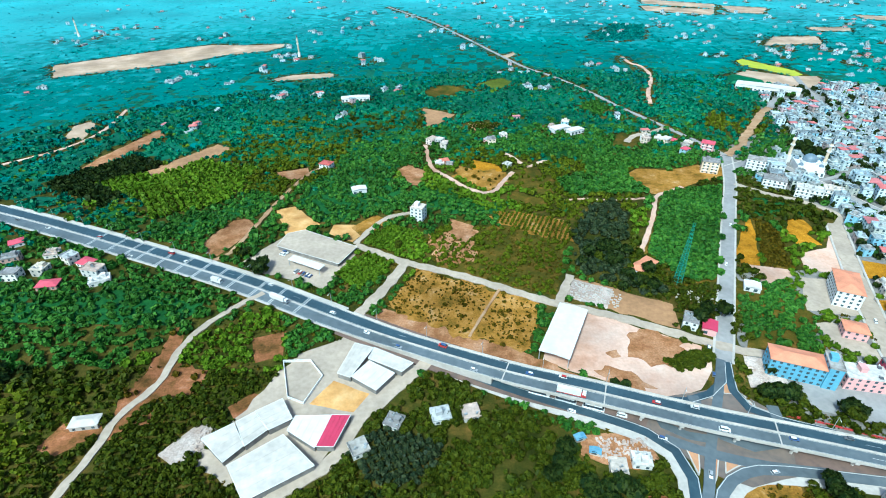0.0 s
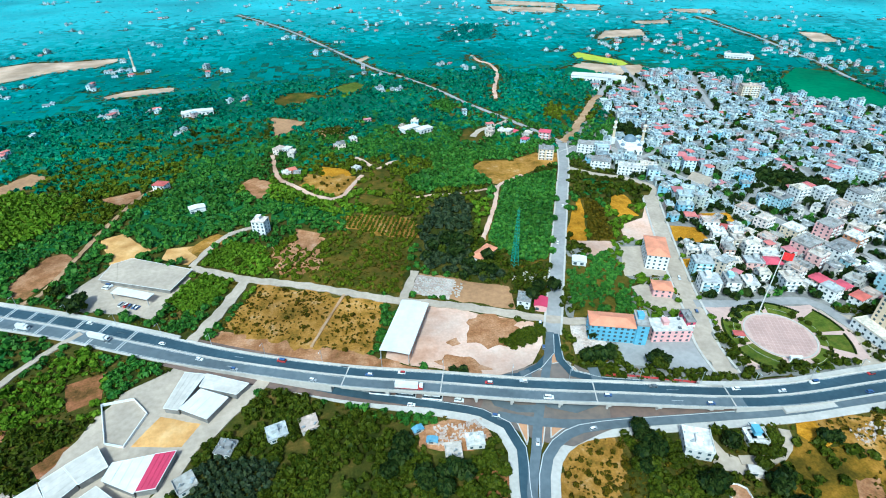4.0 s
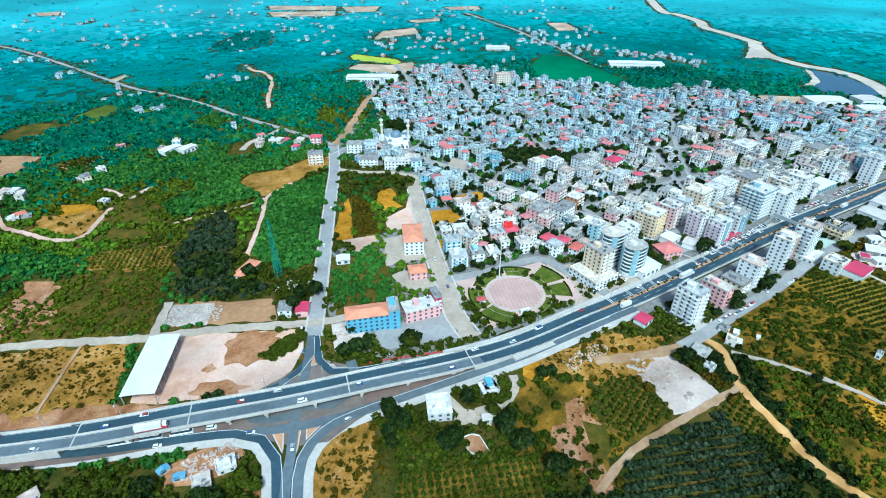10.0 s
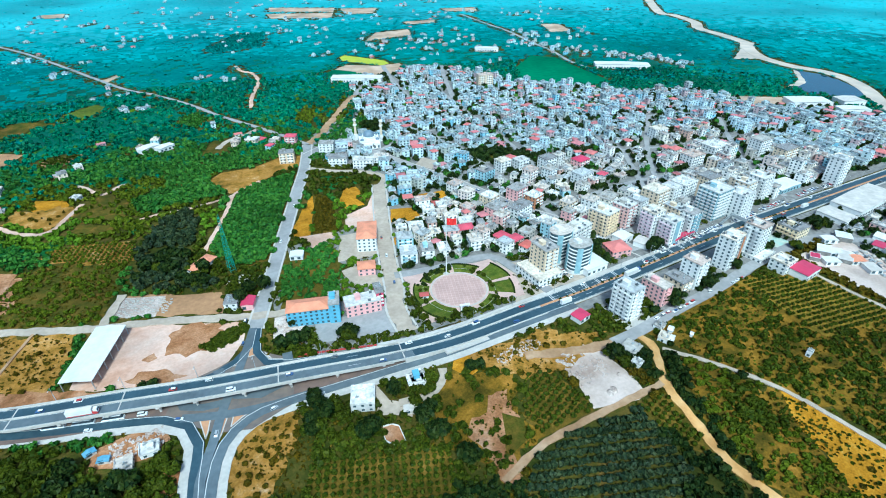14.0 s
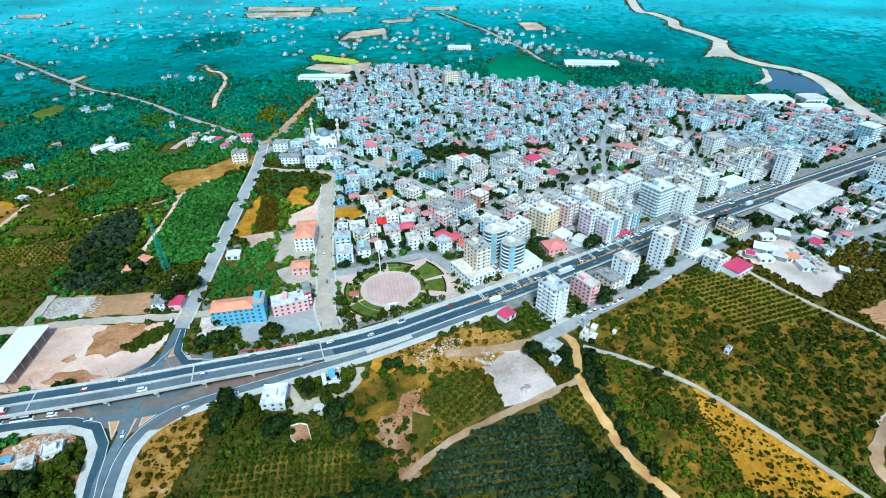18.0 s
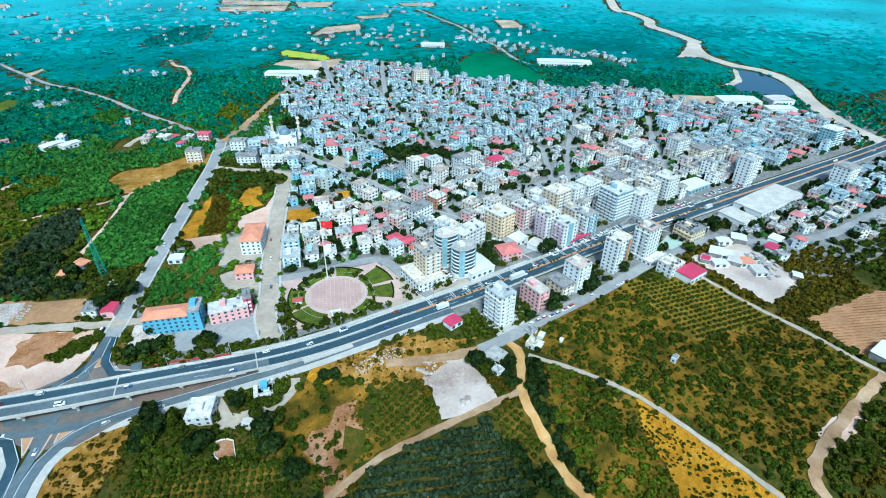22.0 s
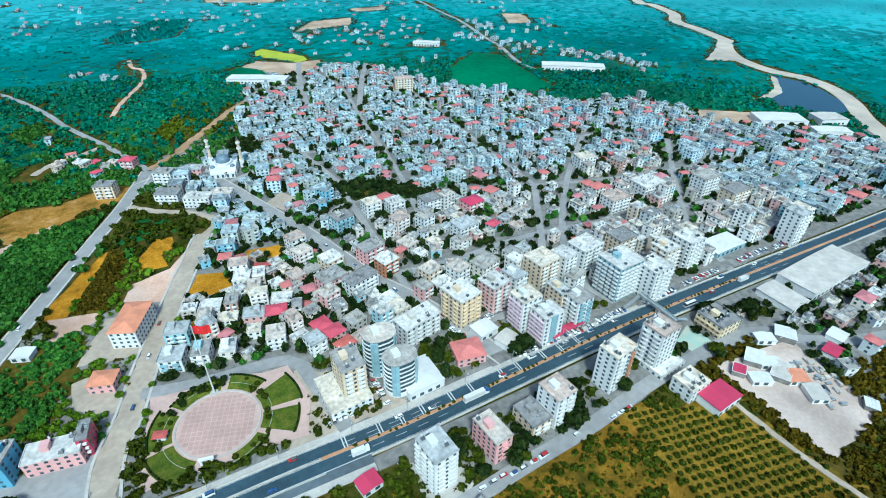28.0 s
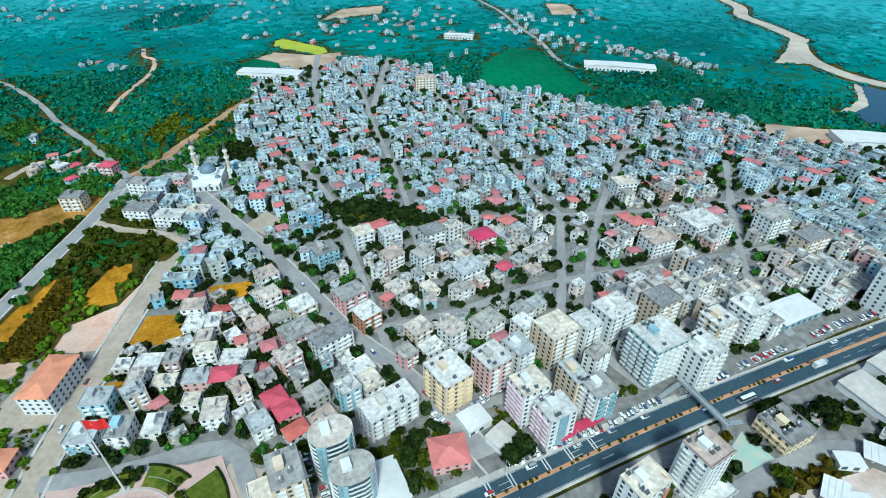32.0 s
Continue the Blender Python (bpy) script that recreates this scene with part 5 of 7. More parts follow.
block("apartment_block", 486, 206, 12, 11, 14, 7, WHITE, "pale apartment tower beside a grey one", detail=2, balcony=(("s", 2, WHITE),))
block("apartment_tower", 477, 181, 4, 15, 13, 8, WHITE, "white and lilac apartment tower", balcony=(("w", 3, LILAC), ("s", 2, WHITE)))
block("apartment_tower", 482, 166, 4, 15, 13, 7, WHITE, "white tower with dark blue central stripe", balcony=(("w", 3, LILAC),), trim=(((0, -6.6, 5, .5), TEALGLASS),))
block("apartment_tower", 502, 180, 4, 8, 15, 7, BEIGEWALL, "narrow grey beige apartment tower", balcony=())
block("apartment_tower", 508, 168, 4, 13, 13, 7, WHITE, "white tower with teal glazed balconies", balcony=(("s", 2, TEALGLASS), ("w", 2, WHITE)))
canopy("shop_awning", 496, 161.5, 4, 26, 5, 4, CRIMSON, "crimson shop awning below towers", category="awning")
block("office_tower", 553, 179, 3, 22, 20, 9, TEALGLASS, "teal glazed tower under construction with white slabs", category="tower", balcony=(("s", 5, WHITE), ("w", 4, WHITE), ("e", 4, WHITE)))
block("apartment_block", 571, 166, 3, 17, 17, 8, WHITE, "white apartment tower behind a glazed tower", balcony=(("s", 3, WHITE),))
block("apartment_block", 595, 178, 3, 14, 14, 8, BEIGEWALL, "cream tower with wavy balconies", balcony=(("s", 3, WHITE), ("w", 2, WHITE)))
block("apartment_block", 619, 178, 3, 15, 16, 8, WHITE, "white tower with stacked balconies", balcony=(("s", 3, WHITE), ("w", 2, WHITE)))
block("apartment_block", 582, 206, 3, 17, 15, 7, BEIGEWALL, "cream apartment block beside the towers", detail=1)
block("apartment_block", 551, 210, 8, 20, 16, 7, WHITE, "white apartment tower with orange stripe", detail=1, trim=(((10, 0, .6, 5), BRICKWALL),))
block("apartment_block", 510, 208, 8, 18, 17, 8, BEIGEWALL, "grey brown apartment tower", detail=1)
block("apartment_block", 527, 205, 8, 12, 14, 8, WHITE, "pale blue white apartment tower", detail=1)
canopy("petrol_canopy", 664, 178, 0, 34, 18, 5, SHEET, "pale teal flat filling station roof", category="canopy", walls=True, wall=TEALGLASS)
canopy("shop_hall", 451, 186, 8, 14, 12, 5, SHEET, "white low shop hall", walls=True, category="shop")
canopy("shop_hall", 459, 171, 20, 13, 13, 5, GREYSHEET, "pale sheet roofed hall with trees beside", walls=True, category="shop")
block("apartment_block", 718, 160, 0, 12, 14, 9, WHITE, "white tower pair far along the highway", detail=1)
block("apartment_block", 733, 165, 0, 12, 14, 8, WHITE, "white tower pair far along the highway", detail=1)
block("apartment_block", 802, 107, 0, 20, 16, 7, WHITE, "white tower south of the highway", detail=1)
block("office_tower", 905, 172, 0, 20, 18, 7, TEALGLASS, "teal glazed block near the river", category="office", detail=1)
canopy("factory_hall", 697, 120, 2, 72, 27, 7, GREYSHEET, "long off-white factory hall", walls=True, category="factory")
canopy("factory_hall", 645, 117, 0, 20, 26, 5, GREYSHEET, "pale sheet roofed factory hall", walls=True, category="factory")
canopy("factory_hall", 961, 324, -32, 56, 30, 7, SHEET, "white factory hall beside the river", walls=True, category="factory")
canopy("factory_hall", 1017, 297, -25, 34, 26, 7, GREYSHEET, "white factory hall beside the river", walls=True, category="factory")
canopy("factory_hall", 976, 271, -32, 40, 18, 7, SHEET, "white factory hall beside the river", walls=True, category="factory")
canopy("packing_hall", 893, 618, -36, 96, 24, 7, SHEET, "long white packing hall beyond the town", walls=True, category="factory")
canopy("market_hall", 446, 772, -31, 84, 22, 7, SHEET, "long white arcaded market hall at the edge of town", walls=True, category="market")
canopy("storage_hall", 760, 856, -33, 48, 16, 6, SHEET, "white storage hall on the plain", walls=True, category="warehouse")
block("apartment_block", 612, 640, -15, 24, 14, 6, BEIGEWALL, "tan apartment block standing above the old town", detail=1)

for hx, hy, hr, hw, hd in ((120, 607, 30, 24, 12), (137, 600, 30, 20, 11), (-148, 726, 12, 40, 13), (-96, 441, 20, 14, 9)):
    canopy("farm_hall", hx, hy, hr, hw, hd, 5, SHEET, "white roofed farm hall among groves", walls=True, category="farm hall")

# depot sheds
hall("depot_shed", [(569, 92), (580, 98), (586, 90), (575, 84)], 4, SHEET, "white roofed depot shed", category="shed")
hall("depot_shed", [(572, 78), (586, 84), (591, 75), (577, 69)], 3.8, GREYSHEET, "rusty pale roofed depot shed", category="shed")
hall("depot_shed", [(604, 96), (613, 102), (620, 93), (611, 86)], 4.5, SHEET, "white roofed depot shed beside trees", category="shed")
hall("depot_shed", [(597, 40), (603, 44), (606, 38), (600, 34)], 3.5, SHEET, "small white depot hut", category="shed")
hall("depot_shed", [(556, 90), (563, 94), (567, 88), (560, 84)], 3.5, CRIMSON, "small crimson roofed depot shed", category="shed")
rd = random.Random(4)
for hx, hy, hr, hw, hd, top, label in (
        (566, 79, -30, 12, 8, SHEET, "small white gabled depot shed"), (582, 84, -30, 13, 8, SHEET, "white gabled depot shed"), (585, 70, -30, 12, 10, ORANGEROOF, "depot shed with rusty sheet roof"),
        (583, 58, -30, 10, 12, GREYSHEET, "pale low depot shed"), (624, 72, 10, 12, 9, CRIMSON, "crimson roofed yard house"), (640, 78, 10, 12, 10, SHEET, "white roofed yard house"), (612, 94, -30, 10, 8, GREYSHEET, "pale roofed hut beside the depot"), (598, 98, -30, 12, 8, SHEET, "white roofed hut beside the street")):
    canopy("depot_shed", hx, hy, hr, hw, hd, 3.6, top, label, walls=True)
for k in range(36):
    gx, gy = (600 + rd.uniform(-7, 7), 78 - k * .85) if k < 30 else (588 + rd.uniform(-9, 9), 58 + rd.uniform(-12, 10))
    pl = thing("stacked_goods", gx, gy, 0, rd.choice((-20, 70)), "stack of grey building goods in the depot yard", "stack", "stacks in the depot")
    part("pallet_load", Shape().box(0, 0, 0, rd.uniform(2, 4), rd.uniform(1.2, 2), rd.uniform(.7, 1.9)), rd.choice((STEEL, STEEL, GREYSHEET, DARK, KERB, KERB)), pl)
    part("pallet", Shape().box(0, 0, .0, 4.1, 2.2, .25), BARK, pl)

# the western side
block("school_building", 191, 217, -19, 28, 13, 4, BLUEWALL, "blue four storey building with orange tiled roof", category="school", hipped=ORANGEROOF)
block("stair_tower", 207, 211, -19, 7, 14, 5, BLUEWALL, "blue and white stair tower of a school", category="school", detail=2, claim=False)
block("dormitory", 226, 209, -10, 24, 12, 3, PINKWALL, "pink three storey building with flat pale roof", category="school")
block("dormitory_wing", 239, 211, -10, 5, 12, 4, CRIMSON, "crimson end wing of a pink building", category="school", detail=1, claim=False)
block("house", 246, 250, -20, 13, 11, 2, PINKWALL, "pink two storey house with orange tiled roof", category="house", hipped=ORANGEROOF)
block("hospital", 263, 289, 66.4, 28, 15.5, 4, WHITE, "white four storey building with orange tiled roof", category="public building", hipped=ORANGEROOF)
block("shop", 148, 257, -24, 9, 10, 2, WHITE, "white two storey roadside shop", category="shop", detail=1)
canopy("shop_hall", 158, 252, -24, 9, 11, 5, CRIMSON, "crimson roofed roadside shop", walls=True, category="shop", wall=PINKWALL)
canopy("long_shed", 64.9, 243.6, -23.5, 18.6, 49, 7.2, SHEET, "long white open sided sheet metal shed", pitch=0.7)
hall("station_hall", [(-145, 341), (-142, 360), (-129, 366), (-81, 341), (-91, 317)], 3.4, CONCRETE, "pale flat roofed filling station building", category="filling station")
canopy("pump_canopy", -115, 316, -26, 30, 7, 5.5, SHEET, "white pump canopy on posts", category="canopy", pitch=.2)

hall("warehouse", [(-111, 147), (-89, 165), (-69, 148), (-97, 129)], 4.4, GREYSHEET, "large pale roofed warehouse")
hall("warehouse", [(-130, 162), (-117, 172), (-107, 158.5), (-114, 149)], 3.8, GREYSHEET, "pale roofed warehouse bay beside rubble")
hall("warehouse", [(-116, 172.5), (-108.4, 179), (-98, 168), (-106.4, 158)], 4.1, GREYSHEET, "pale roofed warehouse bay in the middle")
hall("warehouse", [(-108, 179.3), (-96, 188), (-87, 175), (-97.4, 167.6)], 4.3, GREYSHEET, "pale roofed warehouse bay beside a yard")
hall("warehouse", [(-88, 168), (-86, 177), (-67.3, 178), (-71.4, 158)], 3.9, SHEET, "white roofed warehouse beside a crimson one")
hall("warehouse", [(-71, 158.6), (-67, 178), (-57, 178), (-62, 158.6)], 4.2, CRIMSON, "narrow crimson roofed warehouse")
hall("warehouse", [(-70, 207), (-64, 232), (-52, 228), (-62, 204)], 4.2, GREYSHEET, "pale roofed roadside warehouse")
hall("warehouse", [(-51.6, 228.4), (-27, 216), (-33, 209), (-54, 219)], 4.2, GREYSHEET, "long pale roofed roadside warehouse")
hall("warehouse", [(-61.6, 205), (-53, 217.4), (-37, 208), (-46, 195)], 4.0, SHEET, "pale roofed roadside warehouse below the highway")
yard_wall = thing("yard_wall", -88, 200, 0, 0, "white block wall round a paved store yard", "wall")
edge = [Vector(p) - Vector((-88, 200)) for p in ((-105, 219), (-89, 220), (-79, 208), (-85, 188), (-95, 192))]
for p, q in zip(edge, edge[1:] + edge[:1]):
    part("wall", Shape().box(*(p + q) / 2, 0, (q - p).length, .4, 1.8, math.atan2((q - p).y, (q - p).x)), WHITE, yard_wall)
take([(-105, 219), (-89, 220), (-79, 208), (-85, 188), (-95, 192)])
block("house", -36, 392, -20, 11, 10, 4, WHITE, "white and blue four storey house among groves", category="house", detail=2)
block("house", -139, 496, -20, 12, 10, 2, WHITE, "white farmhouse with red roof", category="farmhouse", hipped=REDROOF, detail=1)
block("farm_shed", 137, 321, -50, 10, 22, 1, WHITE, "low shed with brown tiled roof beside dark trees", category="shed", hipped=ORANGEROOF, detail=1)
block("house", 195, 132, -24, 13, 14, 2, WALLS, "grey two storey house among dark trees", category="house", detail=1)
block("house", 227, 130, -12, 10, 8, 1, WHITE, "small white house below the highway", category="house", detail=1)
block("house", 356, 87, 15, 12, 10, 1, WALLS, "grey flat roofed hut beside the dirt track", category="house", detail=1)
block("hut", 350, 76, 20, 4, 6, 1, WHITE, "small white hut beside bare ground", category="hut", detail=1)
block("hut", 389, 93, 10, 7, 5, 1, WHITE, "white hut beside scrub", category="hut", detail=1)
block("hut", 383, 84, 25, 8, 6, 1, SHEET, "pale sheet hut beside scrub", category="hut", detail=1)
block("hut", 449, 29, 15, 4, 3, 1, WHITE, "tiny white hut in scrub", category="hut", detail=1)
block("house", -34, 176, -20, 9, 8, 1, WHITE, "white hut beside a lane", category="house", detail=1)
block("house", -10, 181, 15, 10, 9, 1, WHITE, "low white house among citrus trees", category="house", detail=1)
block("house", 6, 183, 15, 9, 9, 1, WALLS, "low pale house among citrus trees", category="house", detail=1)
block("house", -50, 160, 30, 9, 9, 1, WHITE, "white hut beside the warehouse lane", category="house", detail=1)
block("house", -196, 172, 10, 14, 7, 1, WALLS, "long low farm shed with blue tarpaulin", category="farm shed", hipped=GREYSHEET, detail=1)
block("house", 76, 152, -5, 8, 9, 1, WALLS, "low pale house beside the junction", category="house", detail=1)
block("house", 88, 156, -5, 9, 7, 1, WHITE, "low white house beside the junction", category="house", detail=1)
hall("ruined_house", [(556, -30), (574, -29), (578, -37), (557, -44)], 5.0, WHITE, "white half ruined house beside a dirt track", category="house")
canopy("market_shed", 205, 296, -22, 11, 9, 4, SHEET, "white roofed shed beside the town road", walls=True)
for i, (hx, hy, fl) in enumerate(((-300, 322, 2), (-285, 318, 1), (-272, 306, 2), (-312, 306, 2), (-330, 300, 2), (-296, 290, 1), (-320, 330, 1), (-345, 320, 2), (-262, 296, 1), (-360, 345, 1))):
    block("house", hx, hy, -25 + i * 7, 10 + i % 3 * 2, 9, fl, WALLS, "village house beside the highway", "house", 1, hipped=REDROOF if i % 4 == 1 else None, group="roadside village")

# houses behind the park
block("house", 281, 248, -20, 13, 12, 3, WHITE, "white and blue three storey house behind the park", category="house", detail=2, balcony=(("s", 2, TEALGLASS),))
block("house", 296, 245, -18, 10, 12, 3, WALLS, "pale three storey house behind the park", category="house", detail=2, balcony=(("s", 1, WHITE),))
block("house", 310, 243, -16, 9, 11, 2, WALLS, "two storey house with red roof tank behind the park", category="house", detail=2)
block("teal_house", 416, 343, 12, 16, 13, 4, WALLS, "pale teal four storey house in the town", category="house", detail=2, balcony=(("s", 3, TEALGLASS),))

# schools, mosque
for hx, hy, ww in ((299, 457, 20), (321, 438, 22), (341, 436, 16)):
    block("school_wing", hx, hy, -28, ww, 12, 3, WHITE, "white three storey school wing", "school", 1, group="wings of the school")


def minaret(x, y, h):
    m = thing("minaret", x, y, 0, 0, "slender pale stone minaret with pointed cap", "minaret", "minarets")
    part("base", Shape().box(0, 0, -.2, 4, 4, 8), WHITE, m)
    part("shaft", Shape().round(0, 0, 7.8, 1.5, h - 14, 12, .85), BEIGEWALL, m)
    part("gallery", Shape().round(0, 0, h * .55, 2.3, 1.4, 12), WHITE, m)
    part("gallery", Shape().round(0, 0, h * .72, 2.1, 1.4, 12), WHITE, m)
    part("cap", Shape().round(0, 0, h - 6.3, 1.35, 6.3, 12, .03), DARK, m)


minaret(343, 517, 34)
minaret(369, 499, 34)
minaret(-296, 985, 40)
minaret(-822, 1165, 42)
take(footprint(352, 497, -15, 34, 30))
mosque = thing("mosque", 352, 497, 0, -15, "white mosque with grey dome and arched hall", "mosque")
part("hall", Shape().box(0, 0, -.3, 24, 22, 8.5).box(0, -14, -.3, 22, 7, 5.5), WHITE, mosque)
part("drum", Shape().round(0, 0, 8.1, 8.2, 2.5, 20), WHITE, mosque)


def dome(x, y, z, r):
    s = Shape()
    for k in range(6):
        a0, a1 = k / 6 * math.pi / 2, (k + 1) / 6 * math.pi / 2
        s.round(x, y, z + r * math.sin(a0), r * math.cos(a0), r * (math.sin(a1) - math.sin(a0)), 20, max(.02, math.cos(a1) / math.cos(a0)))
    return s


part("dome", dome(0, 0, 10.5, 6.8), LEADBLUE, mosque, "dark blue grey lead dome")
for u in (-9, 9):
    for v in (-8.5, 8.5):
        part("small_dome", dome(u, v, 8.1, 2.4), LEADBLUE, mosque, "small grey dome")
for k in range(5):
    part("window", Shape().box(-9 + k * 4.5, -17.56, 1, 1.8, .1, 3.2), GLASS, mosque)

# single blocks in the old town
for hx, hy, rot, ww, dd, fl, wall, label in (
        (400, 262, 17, 22, 12, 4, WHITE, "white four storey block on the main street"),
        (384, 276, 17, 18, 14, 3, PINKWALL, "pink fronted block with weathered roof"),
        (337, 238, -14, 11, 12, 3, WHITE, "white modern house behind the park"),
        (446, 354, 5, 14, 12, 4, WHITE, "white apartment house in the old town"),
        (464, 346, 5, 14, 12, 4, WHITE, "white apartment house in the old town"),
        (492, 336, 5, 16, 13, 4, WHITE, "white apartment house with red roof deck"),
        (497, 287, 8, 18, 14, 4, WHITE, "bright white apartment house"),
        (391, 297, 17, 14, 13, 3, BEIGEWALL, "beige house on the main street")):
    block("apartment_house", hx, hy, rot, ww, dd, fl, wall, label, "apartment house", 1)
for hx, hy, rot, ww, dd, fl, wall, label in (
        (376, 336, 17, 13, 11, 3, WHITE, "white house with a red banner"),
        (420, 293, 17, 17, 13, 4, PINKWALL, "weathered salmon apartment house on the main street"),
        (424, 272, 17, 13, 12, 4, BRICKWALL, "orange brick house under construction"),
        (464, 240, 17, 12, 12, 4, WHITE, "white and blue apartment house"),
        (448, 251, 17, 13, 11, 3, BEIGEWALL, "cream house with round corner"),
        (486, 240, 17, 18, 13, 3, WALLS, "long pale apartment house"),
        (435, 236, 17, 9, 10, 3, PINKWALL, "small pink corner house"),
        (668, 340, -10, 18, 14, 4, WHITE, "white block in the east of town"),
        (635, 264, 0, 20, 16, 4, WHITE, "white block with crimson canopy"),
        (680, 270, 0, 26, 20, 4, WHITE, "large white block with flat roof"),
        (726, 246, 0, 20, 15, 6, WHITE, "white apartment block with balconies"),
        (733, 220, 0, 24, 14, 5, BEIGEWALL, "cream apartment block with balconies"),
        (525, 320, 8, 16, 13, 3, PINKWALL, "low block with crimson tiled roof")):
    block("apartment_house", hx, hy, rot, ww, dd, fl, wall, label, "apartment house", 1, hipped=CRIMSON if "tiled" in label else None)

# ---------------------------------------------------------------- park with round plaza
PX, PY = 295.5, 194.5
park = thing("park_plaza", PX, PY, 0, -20, "round pink paved plaza with pale rim", "plaza", kind="structure")
part("paving", Shape().round(0, 0, -.2, 20.5, 1.0, 48), PLAZA, park, "pinkish paving slabs")
part("rim", (lambda s: [s.box(20.6 * math.cos(t), 20.6 * math.sin(t), 0, .8, 2.75, 1.05, t) for t in [2 * math.pi * k / 48 for k in range(48)]] and s)(Shape()), KERB, park, "pale kerb round the plaza")
slabs = Shape()
for i in range(-7, 8):
    for j in range(-7, 8):
        if math.hypot(i, j) * 2.7 < 18.3:
            slabs.box(i * 2.7, j * 2.7, .79, 2.3, 2.3, .04)
part("paving_slab", slabs, mat("plaza_slab", (.47, .3, .255), (.42, .265, .225), .6, .1, .8, .1), park, "square pink slabs in a grid", "stuff")
take([(PX + 22 * math.cos(k), PY + 22 * math.sin(k)) for k in np.arange(0, 6.2, .4)])
field("park_land", [(258, 172), (266, 229), (337, 217), (342, 190), (334, 166)], PLAZA, "pink paved paths of the park", "park")
for k, (a0, a1, r0, r1) in enumerate(((-3.0, -2.2, 22, 36), (-2.05, -1.75, 22, 27), (-1.45, -.75, 22, 29), (2.45, 3.2, 22, 34), (1.35, 2.3, 22, 31), (.55, 1.2, 22, 33), (-.1, .4, 22, 43), (-.62, -.2, 22, 41))):
    ang = [a0 + (a1 - a0) * i / 8 for i in range(9)]
    poly = [(PX + r1 * math.cos(t), PY + r1 * math.sin(t)) for t in ang] + [(PX + r0 * math.cos(t), PY + r0 * math.sin(t)) for t in reversed(ang)]
    lw = new("lawn", Shape().prism(poly, 0, .85).mesh("lawn", LAWN))
    tagged(lw, "green park lawn with curved edge", "lawn", kind="structure")
    hedge = Shape()
    for t in np.linspace(a0, a1, 14):
        hedge.box(PX + (r1 - .8) * math.cos(t), PY + (r1 - .8) * math.sin(t), .8, 1.0, 1.6, .9, t, .8)
    for r in (r0 + 4.5,):
        part("edging", (lambda s: [s.box(PX + r * math.cos(t), PY + r * math.sin(t), .84, .22, r * (a1 - a0) / 9, .05, t) for t in ang[:-1]] and s)(Shape()), KERB, lw, "thin pale curved edging")
    part("hedge", hedge, LEAF["dark"], lw, "clipped dark hedge", "stuff")
block("kiosk", 269, 199, -20, 6, 4, 1, WHITE, "small white park kiosk", "kiosk", 1, hipped=REDROOF)
gate = thing("monument_gate", 287, 173, 0, -12, "pale memorial gate at the plaza entrance", "monument")
for u in (-2.5, 2.5):
    part("pillar", Shape().box(u, 0, 0, 1, 1.4, 4), WHITE, gate)
part("lintel", Shape().box(0, 0, 4, 7, 1.4, 1.0), WHITE, gate)
flag_pole = thing("flag_pole", 297, 216, 0, 0, "tall white flag pole with large red flag", "flag pole")
part("base", Shape().round(0, 0, 0, 2.2, 1.0, 14), KERB, flag_pole)
part("pole", Shape().round(0, 0, .9, .45, 49, 10, .5), SHEET, flag_pole)
cloth = Shape()
for i in range(10):
    f = lambda k: (0.4 + k * .75, .5 * math.sin(k * .9) - .12 * k, -.16 * k)
    p, q = f(i), f(i + 1)
    cloth.quad((p[0], p[1], 49 + p[2]), (q[0], q[1], 49 + q[2]), (q[0], q[1], 43.5 + q[2]), (p[0], p[1], 43.5 + p[2]))
part("flag", cloth, FLAGRED, flag_pole, "red cloth flag with white emblem")
part("emblem", Shape().box(3.3, -.05, 45.2, 1.5, .16, 1.7), SHEET, flag_pole, "plain white emblem")

# ---------------------------------------------------------------- lattice mast, footbridge, lamps
mast = thing("lattice_mast", 156, 303, 0, 20, "tall green lattice radio mast", "mast")
for u in (-1, 1):
    for v in (-1, 1):
        s = Shape()
        s.prism([(u * 2.1 + a, v * 2.1 + b) for a, b in ((-.16, -.16), (.16, -.16), (.16, .16), (-.16, .16))], 0, 48)
        s.v = [(x * (1 - .75 * z / 48), y * (1 - .75 * z / 48), z) for x, y, z in s.v]
        part("leg", s, GREENSTEEL, mast)
for k in range(16):
    z, w = k * 3.0 + 1.5, 4.2 * (1 - .75 * k * 3 / 48)
    s = Shape()
    for u in (-1, 1):
        s.box(0, u * w / 2, z, w, .2, .2).box(u * w / 2, 0, z, .2, w, .2)
        s.quad((-w / 2, u * w / 2, z), (-w / 2 + .22, u * w / 2, z), (w / 2, u * w / 2, z + 3), (w / 2 - .22, u * w / 2, z + 3))
        s.quad((u * w / 2, -w / 2, z), (u * w / 2, -w / 2 + .22, z), (u * w / 2, w / 2, z + 3), (u * w / 2, w / 2 - .22, z + 3))
    part("brace", s, GREENSTEEL, mast)
fb = thing("footbridge", 559, 147.5, 0, 90, "grey steel footbridge over the highway", "footbridge")
part("deck", Shape().box(0, 0, 5.6, 30, 2.6, .5), STEEL, fb)
for v in (-1.3, 1.3):
    part("railing", Shape().box(0, v, 6.1, 30, .12, 1.2), STEEL, fb)
for u in (-14, 0, 14):
    part("column", Shape().box(u, 0, 0, .9, .9, 5.7), STEEL, fb)
for u in (-1, 1):
    for k in range(16):
        part("step", Shape().box(u * 14, (2 + k * .8) * u, 5.6 - k * .36, 2.4, .8, .25), STEEL, fb)

